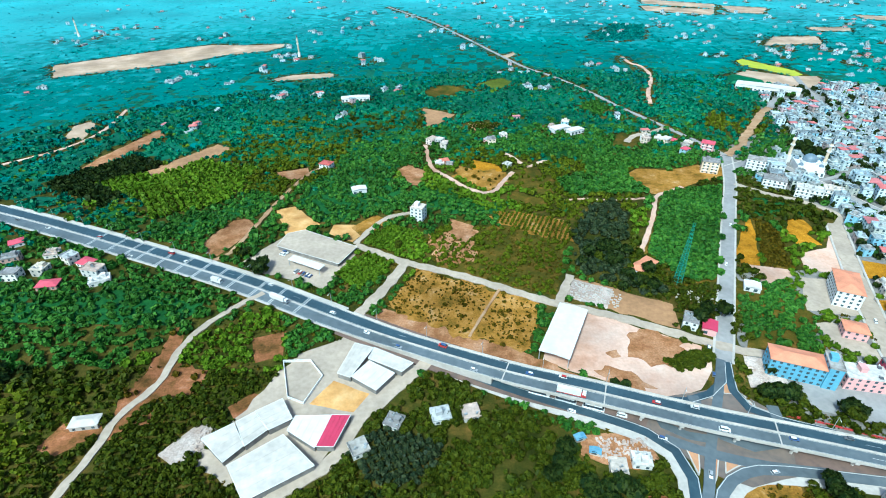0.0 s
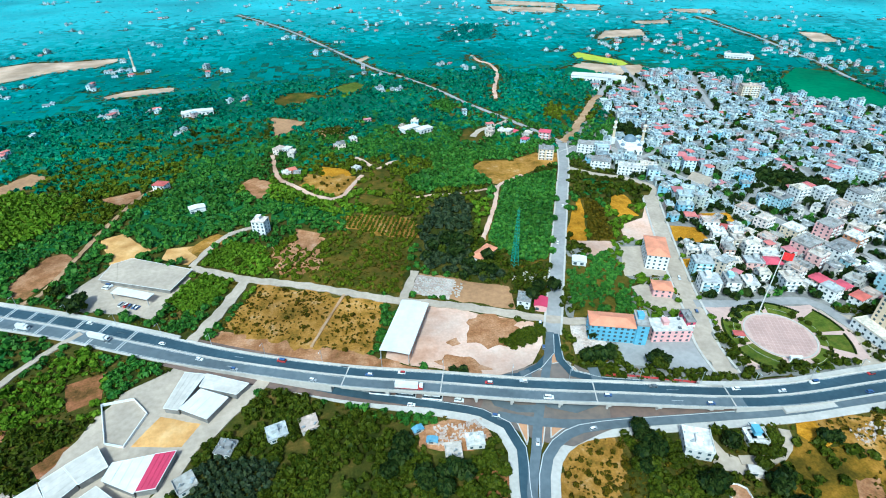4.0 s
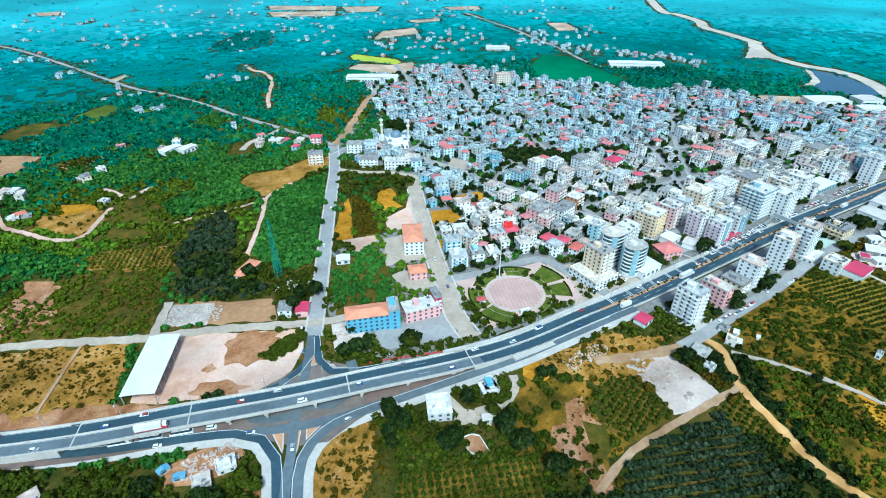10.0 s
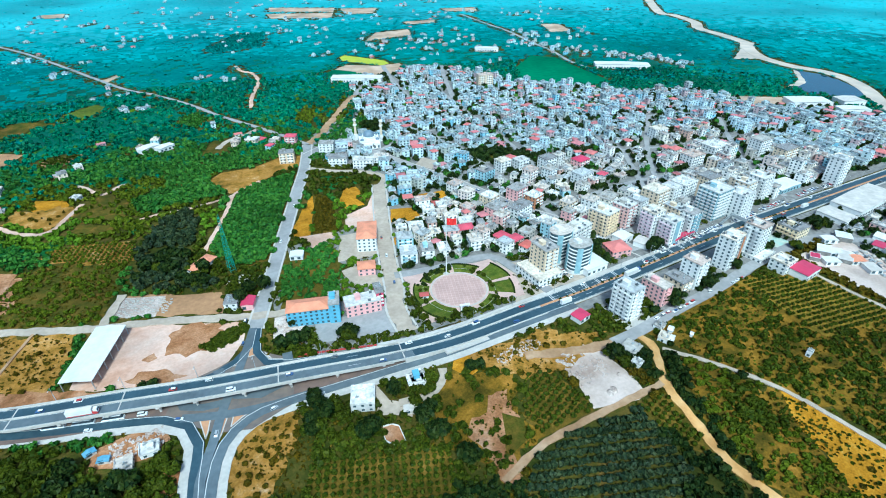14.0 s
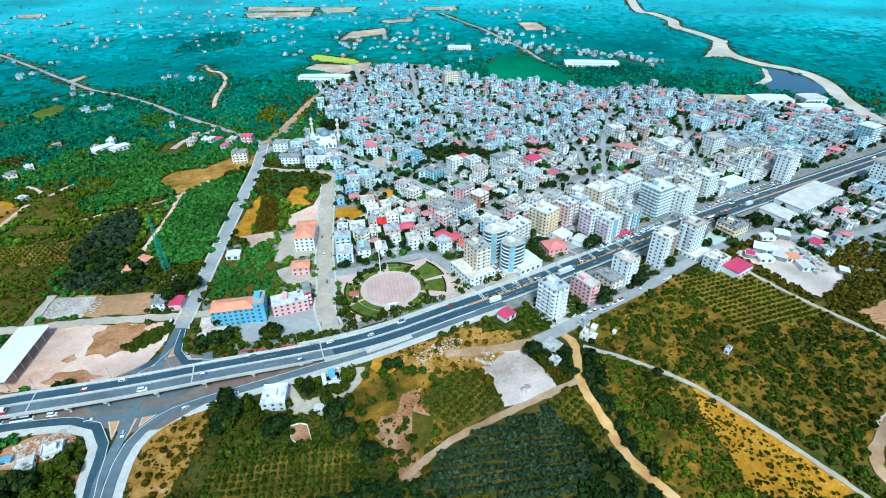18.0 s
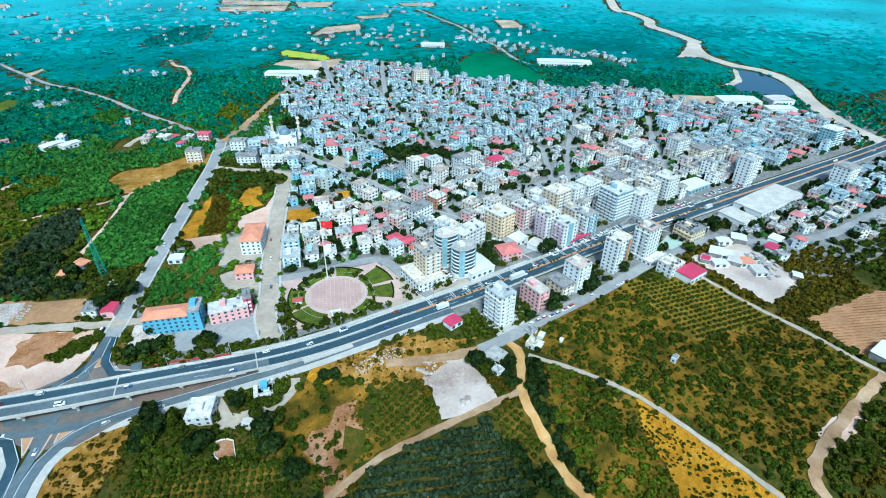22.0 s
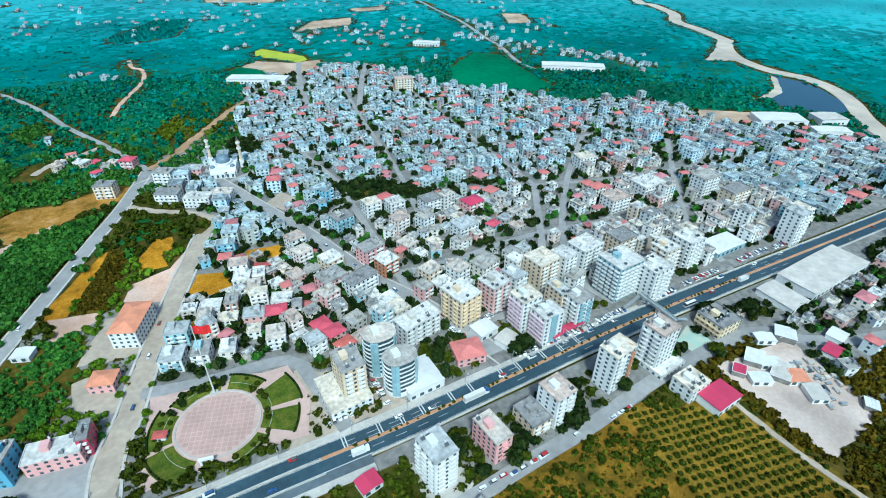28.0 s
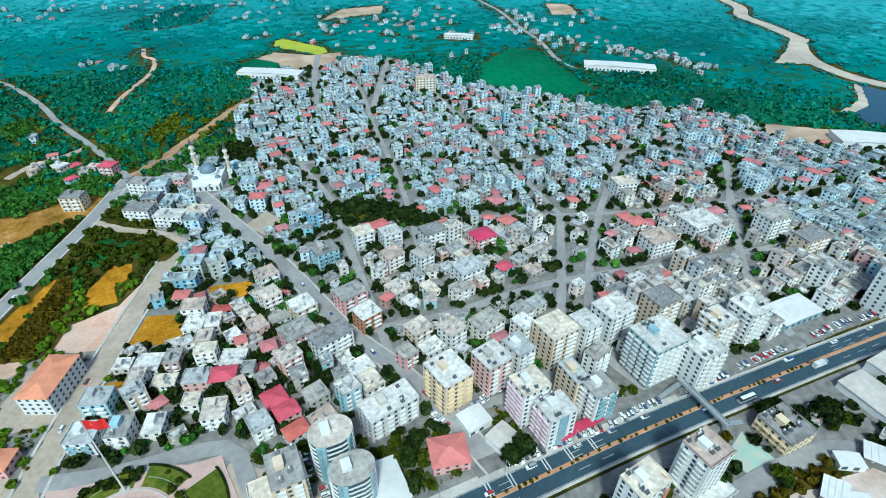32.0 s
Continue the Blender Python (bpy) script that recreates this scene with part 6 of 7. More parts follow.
lamp = thing("street_lamp", 0, 0, 0, 0, "tall grey street lamp beside the highway", "street lamp", "street lamps of the highway")
part("pole", Shape().round(0, 0, 0, .16, 9.5, 8, .6), STEEL, lamp)
part("arm", Shape().box(1.1, 0, 9.4, 2.4, .12, .12), STEEL, lamp)
part("lamp_head", Shape().box(2.3, 0, 9.3, 1.0, .35, .18), SHEET, lamp)
lamp_places = []
for x in [-400 + 34 * k for k in range(42)]:
    r = run_of(x)
    i = int(np.searchsorted(run_at, r))
    p, d = main_line[i], (main_line[i + 1] - main_line[i - 1]).normalized()
    s = Vector((-d.y, d.x))
    q = p + s * (half_width(r) * .985)
    lamp_places.append(pose(q.x, q.y, deck_height(r) + (0.9 if -70 < x < 330 else 0), 0, 0, math.degrees(math.atan2(-s.y, -s.x))))
lamp.matrix_basis = lamp_places[0]
for m in lamp_places[1:]:
    copy_thing(lamp, m)

# ---------------------------------------------------------------- vehicles
CARPAINT = mat("car_paint", (1, 1, 1), (.95, .95, .95), 1, .2, .3, .03, "object", tints=((.8, .8, .8), (.8, .8, .8), (.75, .75, .76), (.78, .78, .78), (.35, .36, .38), (.12, .13, .14), (.8, .79, .76), (.4, .03, .03), (.05, .1, .25), (.5, .51, .52)))
TYRE = mat("tyre", (.02, .02, .02), (.03, .03, .03), 1, .2, .8, .05)
CARGLASS = mat("car_glass", (.03, .04, .05), (.04, .05, .06), 1, .2, .08, .05)


def vehicle(name, l, w, h, hood, label, cargo=None, glass_h=.42):
    v = thing(name, 0, 0, 0, 0, label, name.replace("_", " "), "vehicles")
    waist = h * (1 - glass_h)
    body = Shape()
    body.v = [(-l / 2, -w / 2, .3), (l / 2, -w / 2, .3), (l / 2, w / 2, .3), (-l / 2, w / 2, .3)]
    body.v += [(-l / 2 + .1, -w / 2, waist * .9), (l / 2 - .15, -w / 2, waist * .8), (l / 2 - .15, w / 2, waist * .8), (-l / 2 + .1, w / 2, waist * .9)]
    body.v += [(-l / 2 + .3, -w / 2 + .08, waist), (l / 2 - hood, -w / 2 + .08, waist), (l / 2 - hood, w / 2 - .08, waist), (-l / 2 + .3, w / 2 - .08, waist)]
    for k in (0, 4):
        body.f += [(k + i, k + (i + 1) % 4, k + 4 + (i + 1) % 4, k + 4 + i) for i in range(4)]
    body.f += [(8, 9, 10, 11), (3, 2, 1, 0)]
    part("body", body, CARPAINT, v)
    if cargo is None:
        cx = -hood / 2 + .05
        part("glasshouse", Shape().box(cx, 0, waist, l - hood - .35, w - .2, h - waist - .08, 0, .82), CARGLASS, v, "dark car windows")
        part("roof", Shape().box(cx, 0, h - .09, (l - hood - .35) * .83, (w - .2) * .84, .09, 0, .92), CARPAINT, v)
    else:
        part("cargo_box", Shape().box(-hood * .55, 0, .9, l - hood * 1.15, w + .1, h - .9).box(-hood * .55, 0, h, l - hood * 1.2, w - .1, .06), cargo, v, "pale cargo box")
        part("cab", Shape().box(l / 2 - hood * .45, 0, .5, hood * .85, w - .05, h * .78, 0, .93), CARPAINT, v)
        part("windscreen", Shape().box(l / 2 - hood * .06, 0, h * .52, .3, w - .4, h * .24), CARGLASS, v)
    wheel = Shape().box(0, 0, 0, .62, .22, .62).mesh("wheel", TYRE)
    for u in (-l * .31, l * .31):
        for s in (-1, 1):
            part("wheel", wheel, TYRE, v).location = (u, s * (w / 2 - .1), 0)
    return v


car = vehicle("car", 4.4, 1.8, 1.48, 1.15, "small passenger car on the road")
van = vehicle("van", 5.4, 2.0, 2.3, 1.0, "light delivery van on the road", glass_h=.35)
truck = vehicle("truck", 9.0, 2.4, 3.4, 2.0, "box truck on the highway", SHEET)
semi = vehicle("semi_truck", 15.5, 2.5, 3.9, 2.4, "long articulated truck on the highway", SHEET)
bus = vehicle("bus", 11.5, 2.5, 3.1, .4, "white bus parked under the viaduct", glass_h=.5)
used = set()


def drive(kind, x, y, z, yaw):
    m = pose(x, y, z, 0, 0, yaw)
    if kind.name not in used:
        used.add(kind.name)
        kind.matrix_basis = m
    else:
        copy_thing(kind, m)


def on_highway(kind, x, u):
    """A vehicle on the highway; u: share of the half width, left of the axis positive."""
    r = run_of(x)
    i = int(np.searchsorted(run_at, r))
    d = (main_line[i + 1] - main_line[i - 1]).normalized()
    p = main_line[i] + Vector((-d.y, d.x)) * u * half_width(r)
    yaw = math.degrees(math.atan2(d.y, d.x)) + (180 if u > 0 else 0)
    drive(kind, p.x, p.y, deck_height(r) + .01, yaw)


rv = random.Random(5)
on_highway(semi, 60, -.62)
on_highway(semi, -125, -.3)
on_highway(truck, -178, -.6)
on_highway(truck, 352, -.55)
on_highway(semi, 418, -.3)
on_highway(bus, 585, -.6)
on_highway(truck, 640, -.35)
for k, x in enumerate([-390, -352, -305, -262, -230, -212, -140, -90, -62, -35, -14, 8, 34, 52, 98, 118, 133, 160, 188, 212, 236, 262, 280, 305, 322, 372, 395, 438, 462, 488, 505, 530, 560, 605, 628, 665, 690, 720, 760, 800, 860, 930]):
    on_highway(van if k % 6 == 4 else car, x, rv.choice((.3, .66, -.3, -.68)))
for x, y, yaw in ((146, 214, 70), (152, 236, 66), (119, 150, 250), (60, 186, -18), (103, 170, -20), (176, 149, -8), (150, 152, 10), (232, 138, -8), (200, 326, 66), (228, 384, 66), (258, 226, 72), (268, 262, 250), (276, 290, 72), (436, 212, 105), (420, 250, 285), (406, 290, 105), (396, 325, 105)):
    drive(car, x, y, .4, yaw)
for k in range(4):
    drive(bus if k < 3 else van, 44 + 14 * k, 197.5 - 4.6 * k, .2, -18)


def parked(x, y, yaw, n, gap=2.9, along=90):
    for k in range(n):
        if rv.random() < .8:
            a = radians(yaw + along)
            drive(van if rv.random() < .12 else car, x + math.cos(a) * gap * k + rv.uniform(-.2, .2), y + math.sin(a) * gap * k, .25, yaw + rv.choice((0, 180)) + rv.uniform(-3, 3))


parked(459, 160, 85, 16, along=-85)
parked(497, 158.5, 80, 10, along=-80)
parked(372, 190, 0, 8)
parked(376, 165, 0, 7)
parked(560, 159, 85, 12, along=-85)
parked(600, 160, 85, 14, along=-85)
parked(660, 160, 80, 12, along=-80)
parked(438, 190, 20, 5)
parked(455, 195, 100, 8, along=-85)
parked(345, 168, 90, 5, along=-90)
parked(520, 160, 80, 9, along=-80)
parked(700, 158, 80, 12, along=-80)
parked(412, 99, 2, 4, 6, 0)
parked(470, 100, 2, 4, 6, 0)
parked(395, 100, 2, 3, 6, 0)
parked(440, 101, 2, 3, 6, 0)
parked(-110, 305, 64, 5, 3.2)
parked(-140, 330, -26, 4, 3.2)
parked(205, 192, 80, 3, along=-90)

# ---------------------------------------------------------------- the town's houses
TOWN = [(300, 330), (334, 400), (290, 470), (330, 520), (380, 540), (392, 640), (420, 740), (470, 800), (590, 800), (640, 720), (660, 640), (740, 560), (770, 500), (880, 460), (900, 390), (960, 320), (1000, 230), (1000, 152), (620, 158), (352, 214), (270, 232)]
SOUTH = [(455, 112), (600, 130), (1000, 132), (980, 66), (720, 40), (640, 60), (600, 60), (606, 108)]
rt = random.Random(11)
count = 0


def town_fill(area, rot, pu, pv, keep, zone, floors_of):
    """Rows of houses on a turned grid inside an area, where the ground is free."""
    global count
    c, s = math.cos(radians(rot)), math.sin(radians(rot))
    cx, cy = sum(p[0] for p in area) / len(area), sum(p[1] for p in area) / len(area)
    n = 60
    for i in range(-n, n):
        for j in range(-n, n):
            u, v = i * pu + (j % 2) * 2 + rt.uniform(-1.5, 1.5), j * pv + rt.uniform(-1.2, 1.2)
            x, y = cx + c * u - s * v, cy + s * u + c * v
            if not (inside(area, np.array(x), np.array(y)) and zone(x, y)) or rt.random() > keep:
                continue
            w, d = (rt.choice((8, 9, 10, 11, 12, 13)), rt.choice((8, 9, 10, 11, 12))) if pu > 13 else (rt.choice((6, 7, 8, 9, 10)), rt.choice((6, 7, 8, 9)))
            fp = footprint(x, y, rot, w, d, .6)
            pts = fp + [(x, y), (x + (fp[0][0] - x) / 2, y + (fp[0][1] - y) / 2), (x + (fp[2][0] - x) / 2, y + (fp[2][1] - y) / 2)]
            if not is_free([p[0] for p in pts], [p[1] for p in pts]).all():
                continue
            fl = floors_of(x, y)
            near = math.hypot(x - 380, y - 120) < 220
            red = rt.random() < (.2 if fl < 3 else .06)
            if not near:
                join_house(x, y, rot + rt.uniform(-4, 4), w, d, fl, red, rt.randint(0, 40))
                continue
            size = ("low", "two storey", "three storey", "four storey", "five storey", "six storey", "seven storey", "eight storey")[min(fl, 8) - 1]
            block("house" if fl < 4 else "apartment_house", x, y, rot + rt.uniform(-4, 4), w, d, fl, WALLS, f"{size} pale rendered town house with {'red tiled' if red else 'flat concrete'} roof",
                  "house" if fl < 4 else "apartment house", 1 if near else 0, hipped=REDROOF if red else None, group="houses of the town", seed=rt.randint(0, 40))
            count += 1


def tall(x, y):
    mid = math.exp(-((x - 600) / 190) ** 2 - ((y - 200) / 70) ** 2)
    return max(1, min(8, int(rt.choice((1, 1, 2, 2, 3, 4)) + mid * 2.6 + .3)))


def low(x, y):
    return rt.choice((1, 1, 1, 2, 2, 2, 3, 4 if y < 400 or x > 640 else 2))


take([(433, 394), (441, 420), (472, 405), (511, 361), (506, 353), (442, 383)])
take([(363, 570), (393, 570), (394, 518), (372, 520)])
town_fill(TOWN, -18, 14, 13.6, .86, lambda x, y: x < 352 + (y - 230) * -.02 or (y > 380 and x < 400), lambda x, y: rt.choice((1, 2, 2, 3, 3, 4)))
town_fill(TOWN, 16, 13.8, 13.2, .95, lambda x, y: x < 560 and y < 420, tall)
town_fill(TOWN, 4, 13.6, 13, .96, lambda x, y: x >= 560 and y < 330, tall)
town_fill(TOWN, 4, 10.6, 10.2, .93, lambda x, y: y >= 420 and x < 640, low)
town_fill(TOWN, -8, 11.4, 11, .93, lambda x, y: x >= 560, low)
town_fill(SOUTH, 2, 16, 16, .7, lambda x, y: True, lambda x, y: rt.choice((1, 1, 2, 2, 3)))

# small houses and annexes in the gaps
for k in range(22000):
    x, y = rt.uniform(270, 1000), rt.uniform(45, 810)
    w, d, rot = rt.choice((6, 7, 8, 9)), rt.choice((6, 7, 8)), rt.choice((-18, 4, 16, 28))
    if not (inside(TOWN, np.array(x), np.array(y)) or inside(SOUTH, np.array(x), np.array(y)) and rt.random() < .4):
        continue
    fp = footprint(x, y, rot, w, d, -.2) + [(x, y)]
    if is_free([p[0] for p in fp], [p[1] for p in fp]).all():
        fl, red = rt.choice((1, 1, 2, 2, 3)), rt.random() < .2
        if rt.random() < (.62 if y < 330 else .85):
            join_house(x, y, rot, w, d, fl, red, rt.randint(0, 40))

# farmhouses and hamlets on the plain: centre, count, spread
HAMLETS = ((128, 604, 5, 9), (222, 578, 7, 13), (262, 556, 4, 9), (200, 650, 1, 3), (77, 420, 2, 4), (38, 568, 4, 8), (262, 880, 4, 9), (96, 782, 3, 7), (131, 784, 3, 6), (-9, 507, 3, 6), (-22, 560, 3, 8), (48, 502, 1, 2),
           (-443, 821, 7, 14), (-302, 972, 8, 22), (-263, 740, 5, 9), (-209, 750, 3, 7), (-148, 726, 2, 5), (-154, 651, 3, 8), (-160, 963, 6, 20), (23, 1063, 5, 16), (119, 1294, 8, 30), (-60, 1208, 6, 25))
VILLAGES = ((-819, 1149, 12, 34), (-825, 1266, 10, 40), (620, 985, 34, 60), (720, 975, 26, 46), (868, 850, 16, 26), (905, 760, 14, 22), (925, 930, 14, 32), (960, 690, 22, 26), (985, 640, 14, 22), (1010, 590, 12, 22), (1000, 900, 10, 40), (470, 1120, 8, 40), (560, 1210, 8, 40), (300, 1250, 9, 60), (420, 1380, 10, 70), (640, 1400, 12, 80), (860, 1300, 12, 70),
            (1130, 1180, 10, 60), (180, 1480, 12, 80), (-60, 1440, 10, 80), (-260, 1300, 10, 70), (700, 1700, 16, 120), (300, 1800, 14, 120), (1050, 1600, 14, 120), (-200, 1750, 12, 120), (500, 2100, 16, 160), (1000, 2000, 14, 160), (1400, 1700, 14, 160))
for x, y, n, spread in HAMLETS:
    for q in range(n):
        xx, yy = x + rt.gauss(0, spread), y + rt.gauss(0, spread)
        if is_free(xx, yy):
            if math.hypot(xx, yy) < 640:
                block("farmhouse", xx, yy, rt.uniform(0, 90), rt.choice((8, 9, 11)), rt.choice((7, 8, 9)), rt.choice((1, 1, 2, 2)), WALLS, "pale farmhouse among citrus groves", "farmhouse", 0,
                      hipped=REDROOF if rt.random() < .15 else None, group="farmhouses of the plain", seed=rt.randint(0, 40))
            else:
                join_house(xx, yy, rt.uniform(0, 90), rt.choice((7, 9, 11)), rt.choice((6, 8)), rt.choice((1, 1, 1, 2)), rt.random() < .15, rt.randint(0, 40))
for x, y, n, spread in VILLAGES:
    for q in range(n):
        xx, yy = x + rt.gauss(0, spread), y + rt.gauss(0, spread)
        if is_free(xx, yy):
            join_house(xx, yy, rt.uniform(0, 90), rt.choice((5, 6, 8, 10)), rt.choice((5, 6, 7)), rt.choice((1, 1, 1, 2)), rt.random() < .12, rt.randint(0, 40))
for k in range(150):
    x, y = rt.uniform(-1000, 1500), 420 + 1500 * rt.random() ** .8
    if x < -230 - .7 * (y - 130) or inside(TOWN, np.array(x), np.array(y)) or not is_free(x, y) or x > 1050 and y < 900 or y < 700 and x > 640:
        continue
    for q in range(rt.choice((1, 1, 1, 2, 3))):
        xx, yy = x + rt.uniform(-16, 16), y + rt.uniform(-16, 16)
        if is_free(xx, yy):
            join_house(xx, yy, rt.uniform(0, 90), rt.choice((6, 7, 9)), rt.choice((5, 6, 7)), rt.choice((1, 1, 1, 2)), rt.random() < .15, rt.randint(0, 40))
block("apartment_house", 252, 492, -20, 16, 12, 4, BEIGEWALL, "cream four storey block beside the town road", "apartment house", 1)
block("apartment_house", 300, 497, -30, 17, 12, 4, WHITE, "white four storey block with balconies beside the junction", "apartment house", 1)
block("house", 272, 548, -30, 13, 11, 3, PINKWALL, "pink roadside house at the junction", "house", 1, hipped=REDROOF)
block("house", 325, 505, -20, 16, 10, 2, PINKWALL, "pink two storey house beside the mosque", "house", 1)
far_town = Shape()
slots, mats = [], []
for mt, sh in JOINED.values():
    k = len(far_town.v)
    far_town.v += sh.v
    far_town.f += [tuple(i + k for i in f) for f in sh.f]
    slots += [len(mats)] * len(sh.f)
    mats.append(mt)
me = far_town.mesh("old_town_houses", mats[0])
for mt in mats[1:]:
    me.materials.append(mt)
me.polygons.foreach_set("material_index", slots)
tagged(new("old_town_houses", me), "crowd of pale flat roofed houses of the old town, far ones tinted for haze", "houses", kind="stuff")

# ---------------------------------------------------------------- trees and groves
rng = np.random.default_rng(3)


def foliage(name, xyz, radius, height, leaves, material, label, category="trees", leaf=None, flat=False):
    """Many crowns as one mesh of leaf clumps; radius and height per crown, leaves per crown."""
    n = len(xyz)
    if n == 0:
        return None
    k = n * leaves
    leaf = leaf or min(.75, 3.6 / math.sqrt(leaves))
    way = rng.normal(size=(k, 3))
    way[:, 2] = np.abs(way[:, 2]) * .9 - .25
    way /= np.linalg.norm(way, axis=1)[:, None]
    R, H = np.repeat(radius, leaves), np.repeat(height, leaves)
    shell = rng.uniform(.62, 1.0, k)
    lump = 1 + .22 * np.sin(way[:, 0] * 4 + np.repeat(rng.uniform(0, 6, n), leaves)) * np.cos(way[:, 1] * 5)
    centre = np.repeat(xyz, leaves, 0) + way * np.stack([R, R, H * .5], 1) * (shell * lump)[:, None]
    centre[:, 2] += H * .52
    nrm = way + rng.normal(scale=.55, size=(k, 3))
    if flat:
        nrm = np.array([0, 0, 1.0]) + rng.normal(scale=.2, size=(k, 3))
    nrm /= np.linalg.norm(nrm, axis=1)[:, None]
    side = np.cross(nrm, rng.normal(size=(k, 3)))
    side /= np.linalg.norm(side, axis=1)[:, None] + 1e-9
    up = np.cross(nrm, side)
    size = (R * leaf * rng.uniform(.6, 1.2, k))[:, None]
    v = np.stack([centre - side * size - up * size * .7, centre + side * size * .8 - up * size, centre + side * size + up * size * .8, centre - side * size * .7 + up * size], 1).reshape(-1, 3)
    v[:, 2] = np.maximum(v[:, 2], .05)
    me = bpy.data.meshes.new(name)
    me.vertices.add(4 * k)
    me.loops.add(4 * k)
    me.polygons.add(k)
    me.vertices.foreach_set("co", v.ravel())
    me.loops.foreach_set("vertex_index", np.arange(4 * k, dtype=np.int32))
    me.polygons.foreach_set("loop_start", np.arange(0, 4 * k, 4, dtype=np.int32))
    me.polygons.foreach_set("loop_total", np.full(k, 4, np.int32))
    me.update()
    me.materials.append(material)
    return tagged(new(name, me), label, category, kind="stuff")


def rows_in(poly, gap_u, gap_v, rot, jitter=.16, claim=True):
    """Planting places in rows inside a polygon."""
    xs, ys = [p[0] for p in poly], [p[1] for p in poly]
    cx, cy, r = (min(xs) + max(xs)) / 2, (min(ys) + max(ys)) / 2, max(max(xs) - min(xs), max(ys) - min(ys)) * .75
    u, v = np.meshgrid(np.arange(-r, r, gap_u), np.arange(-r, r, gap_v))
    u, v = u.ravel() + rng.normal(scale=jitter, size=u.size), v.ravel() + rng.normal(scale=jitter, size=v.size)
    c, s = math.cos(radians(rot)), math.sin(radians(rot))
    x, y = cx + c * u - s * v, cy + s * u + c * v
    ok = inside(poly, x, y) & is_free(x, y)
    if claim:
        take(poly)
    return np.stack([x[ok], y[ok], np.zeros(ok.sum())], 1)


def weeds(poly, gap, leaf, keep=.7, rad=.7):
    """Low tufts that leave the ground open for larger plants."""
    p = rows_in(poly, gap, gap, 17, gap * .45, False)
    w = np.sin(p[:, 0] * .13 + 1) * np.cos(p[:, 1] * .11) + .5 * np.sin(p[:, 0] * .37 + p[:, 1] * .29)
    p = p[rng.random(len(p)) < keep * np.clip(.8 + .6 * w, .15, 1.2)]
    foliage("weeds", p, rng.uniform(.4, 1.2, len(p)) * rad, rng.uniform(.5, 1.3, len(p)) * rad, 9, LEAF[leaf], "low dry weeds and tufts", "weeds")


weeds([(377, 93), (482, 103), (476, 35), (550, 16), (550, -40), (438, -58), (407, 19)], 2.1, "scrub", .4, .7)
weeds([(377, 93), (482, 103), (476, 35), (550, 16), (550, -40), (438, -58), (407, 19)], 3.0, "bright", .4, .8)
weeds([(403, 19), (409, 14), (418, -33), (420, -62), (416, -64), (373, -39), (383, -17)], 3.6, "scrub", .5, .7)
weeds([(405, 16), (378, 76), (350, 20), (342, -20), (360, -80), (420, -90)], 2.0, "citrus", .6, .8)
for lot in ([(-31, 317), (55, 279), (43, 230), (-12, 249), (-51, 271)], [(-14, 314), (-32, 357), (-7, 385), (92, 372), (79, 323), (67, 285)], [(254, 138), (323, 128), (352, 108), (305, 93), (277, 109)],
            [(110, 113), (128, 134), (135, 145), (160, 147), (166, 130), (159, 110), (147, 92)], [(227, 62), (233, 87), (255, 92), (280, 108), (272, 66)]):
    weeds(lot, 1.9, "scrub", .5, .65)


def grove(name, poly, gap, rot, rad, leaf, label, leaves=40, gap2=None):
    p = rows_in(poly, gap, gap2 or gap, rot)
    n = len(p)
    return foliage(name, p, rng.uniform(.8, 1.15, n) * rad, rng.uniform(1.5, 2.1, n) * rad, leaves, LEAF[leaf], label)


grove("citrus_rows", [(-80, 352), (-60, 379), (-33, 370), (-48, 332)], 3.9, -25, 1.6, "lime", "bright green young citrus trees in rows", gap2=3.2)
grove("citrus_rows", [(-93, 306), (-73, 340), (-47, 324), (-70, 289)], 3.9, -25, 1.6, "lime", "bright green young citrus trees in rows", gap2=3.2)
grove("grove_rows", [(143, 339), (191, 440), (253, 458), (187, 304), (163, 303)], 5.2, 66, 2.5, "grove", "dense green citrus trees in rows", gap2=4.4)
grove("sapling_rows", [(29, 407), (75, 400), (94, 384), (91, 357), (74, 360), (30, 386)], 3.9, -20, 1.0, "bright", "small young trees on tan ground", 24)
grove("sapling_rows", [(227, 324), (244, 372), (251, 396), (257, 396), (262, 372), (247, 320)], 4.2, 66, 1.2, "scrub", "small young trees in rows", 24, 2.5)
grove("big_grove_rows", [(482, 103), (540, 77), (548, 16), (476, 35)], 4.3, -12, 1.2, "citrus", "round green trees in wide rows", 50)
grove("planted_rows", [(267, 80), (291, 102), (301, 100), (306, 70), (303, 63), (269, 63)], 3.9, 20, 1.3, "citrus", "small round trees in rows on brown soil", 50)
grove("planted_rows", [(327, 54), (350, 53), (340, 7), (330, 18), (326, 36)], 3.9, 15, 1.25, "citrus", "small round trees in rows on brown soil", 50)
grove("olive_rows", [(255, 56), (289, 60), (326, 51), (323, 32), (318, 8), (294, 4), (240, 40)], 3.0, -22, 1.75, "olive", "grey green olive trees in dense rows", 50, 5.4)
grove("sapling_rows", [(157, 109), (222, 82), (210, 55), (149, 90)], 3.8, -23, 1.25, "citrus", "yellow green young trees in rows", 40)
grove("side_grove", [(560, -50), (640, -80), (600, -140), (500, -120), (440, -100)], 5.0, 50, 2.2, "dark", "dark rows of trees beside a dirt track", 40, 6)

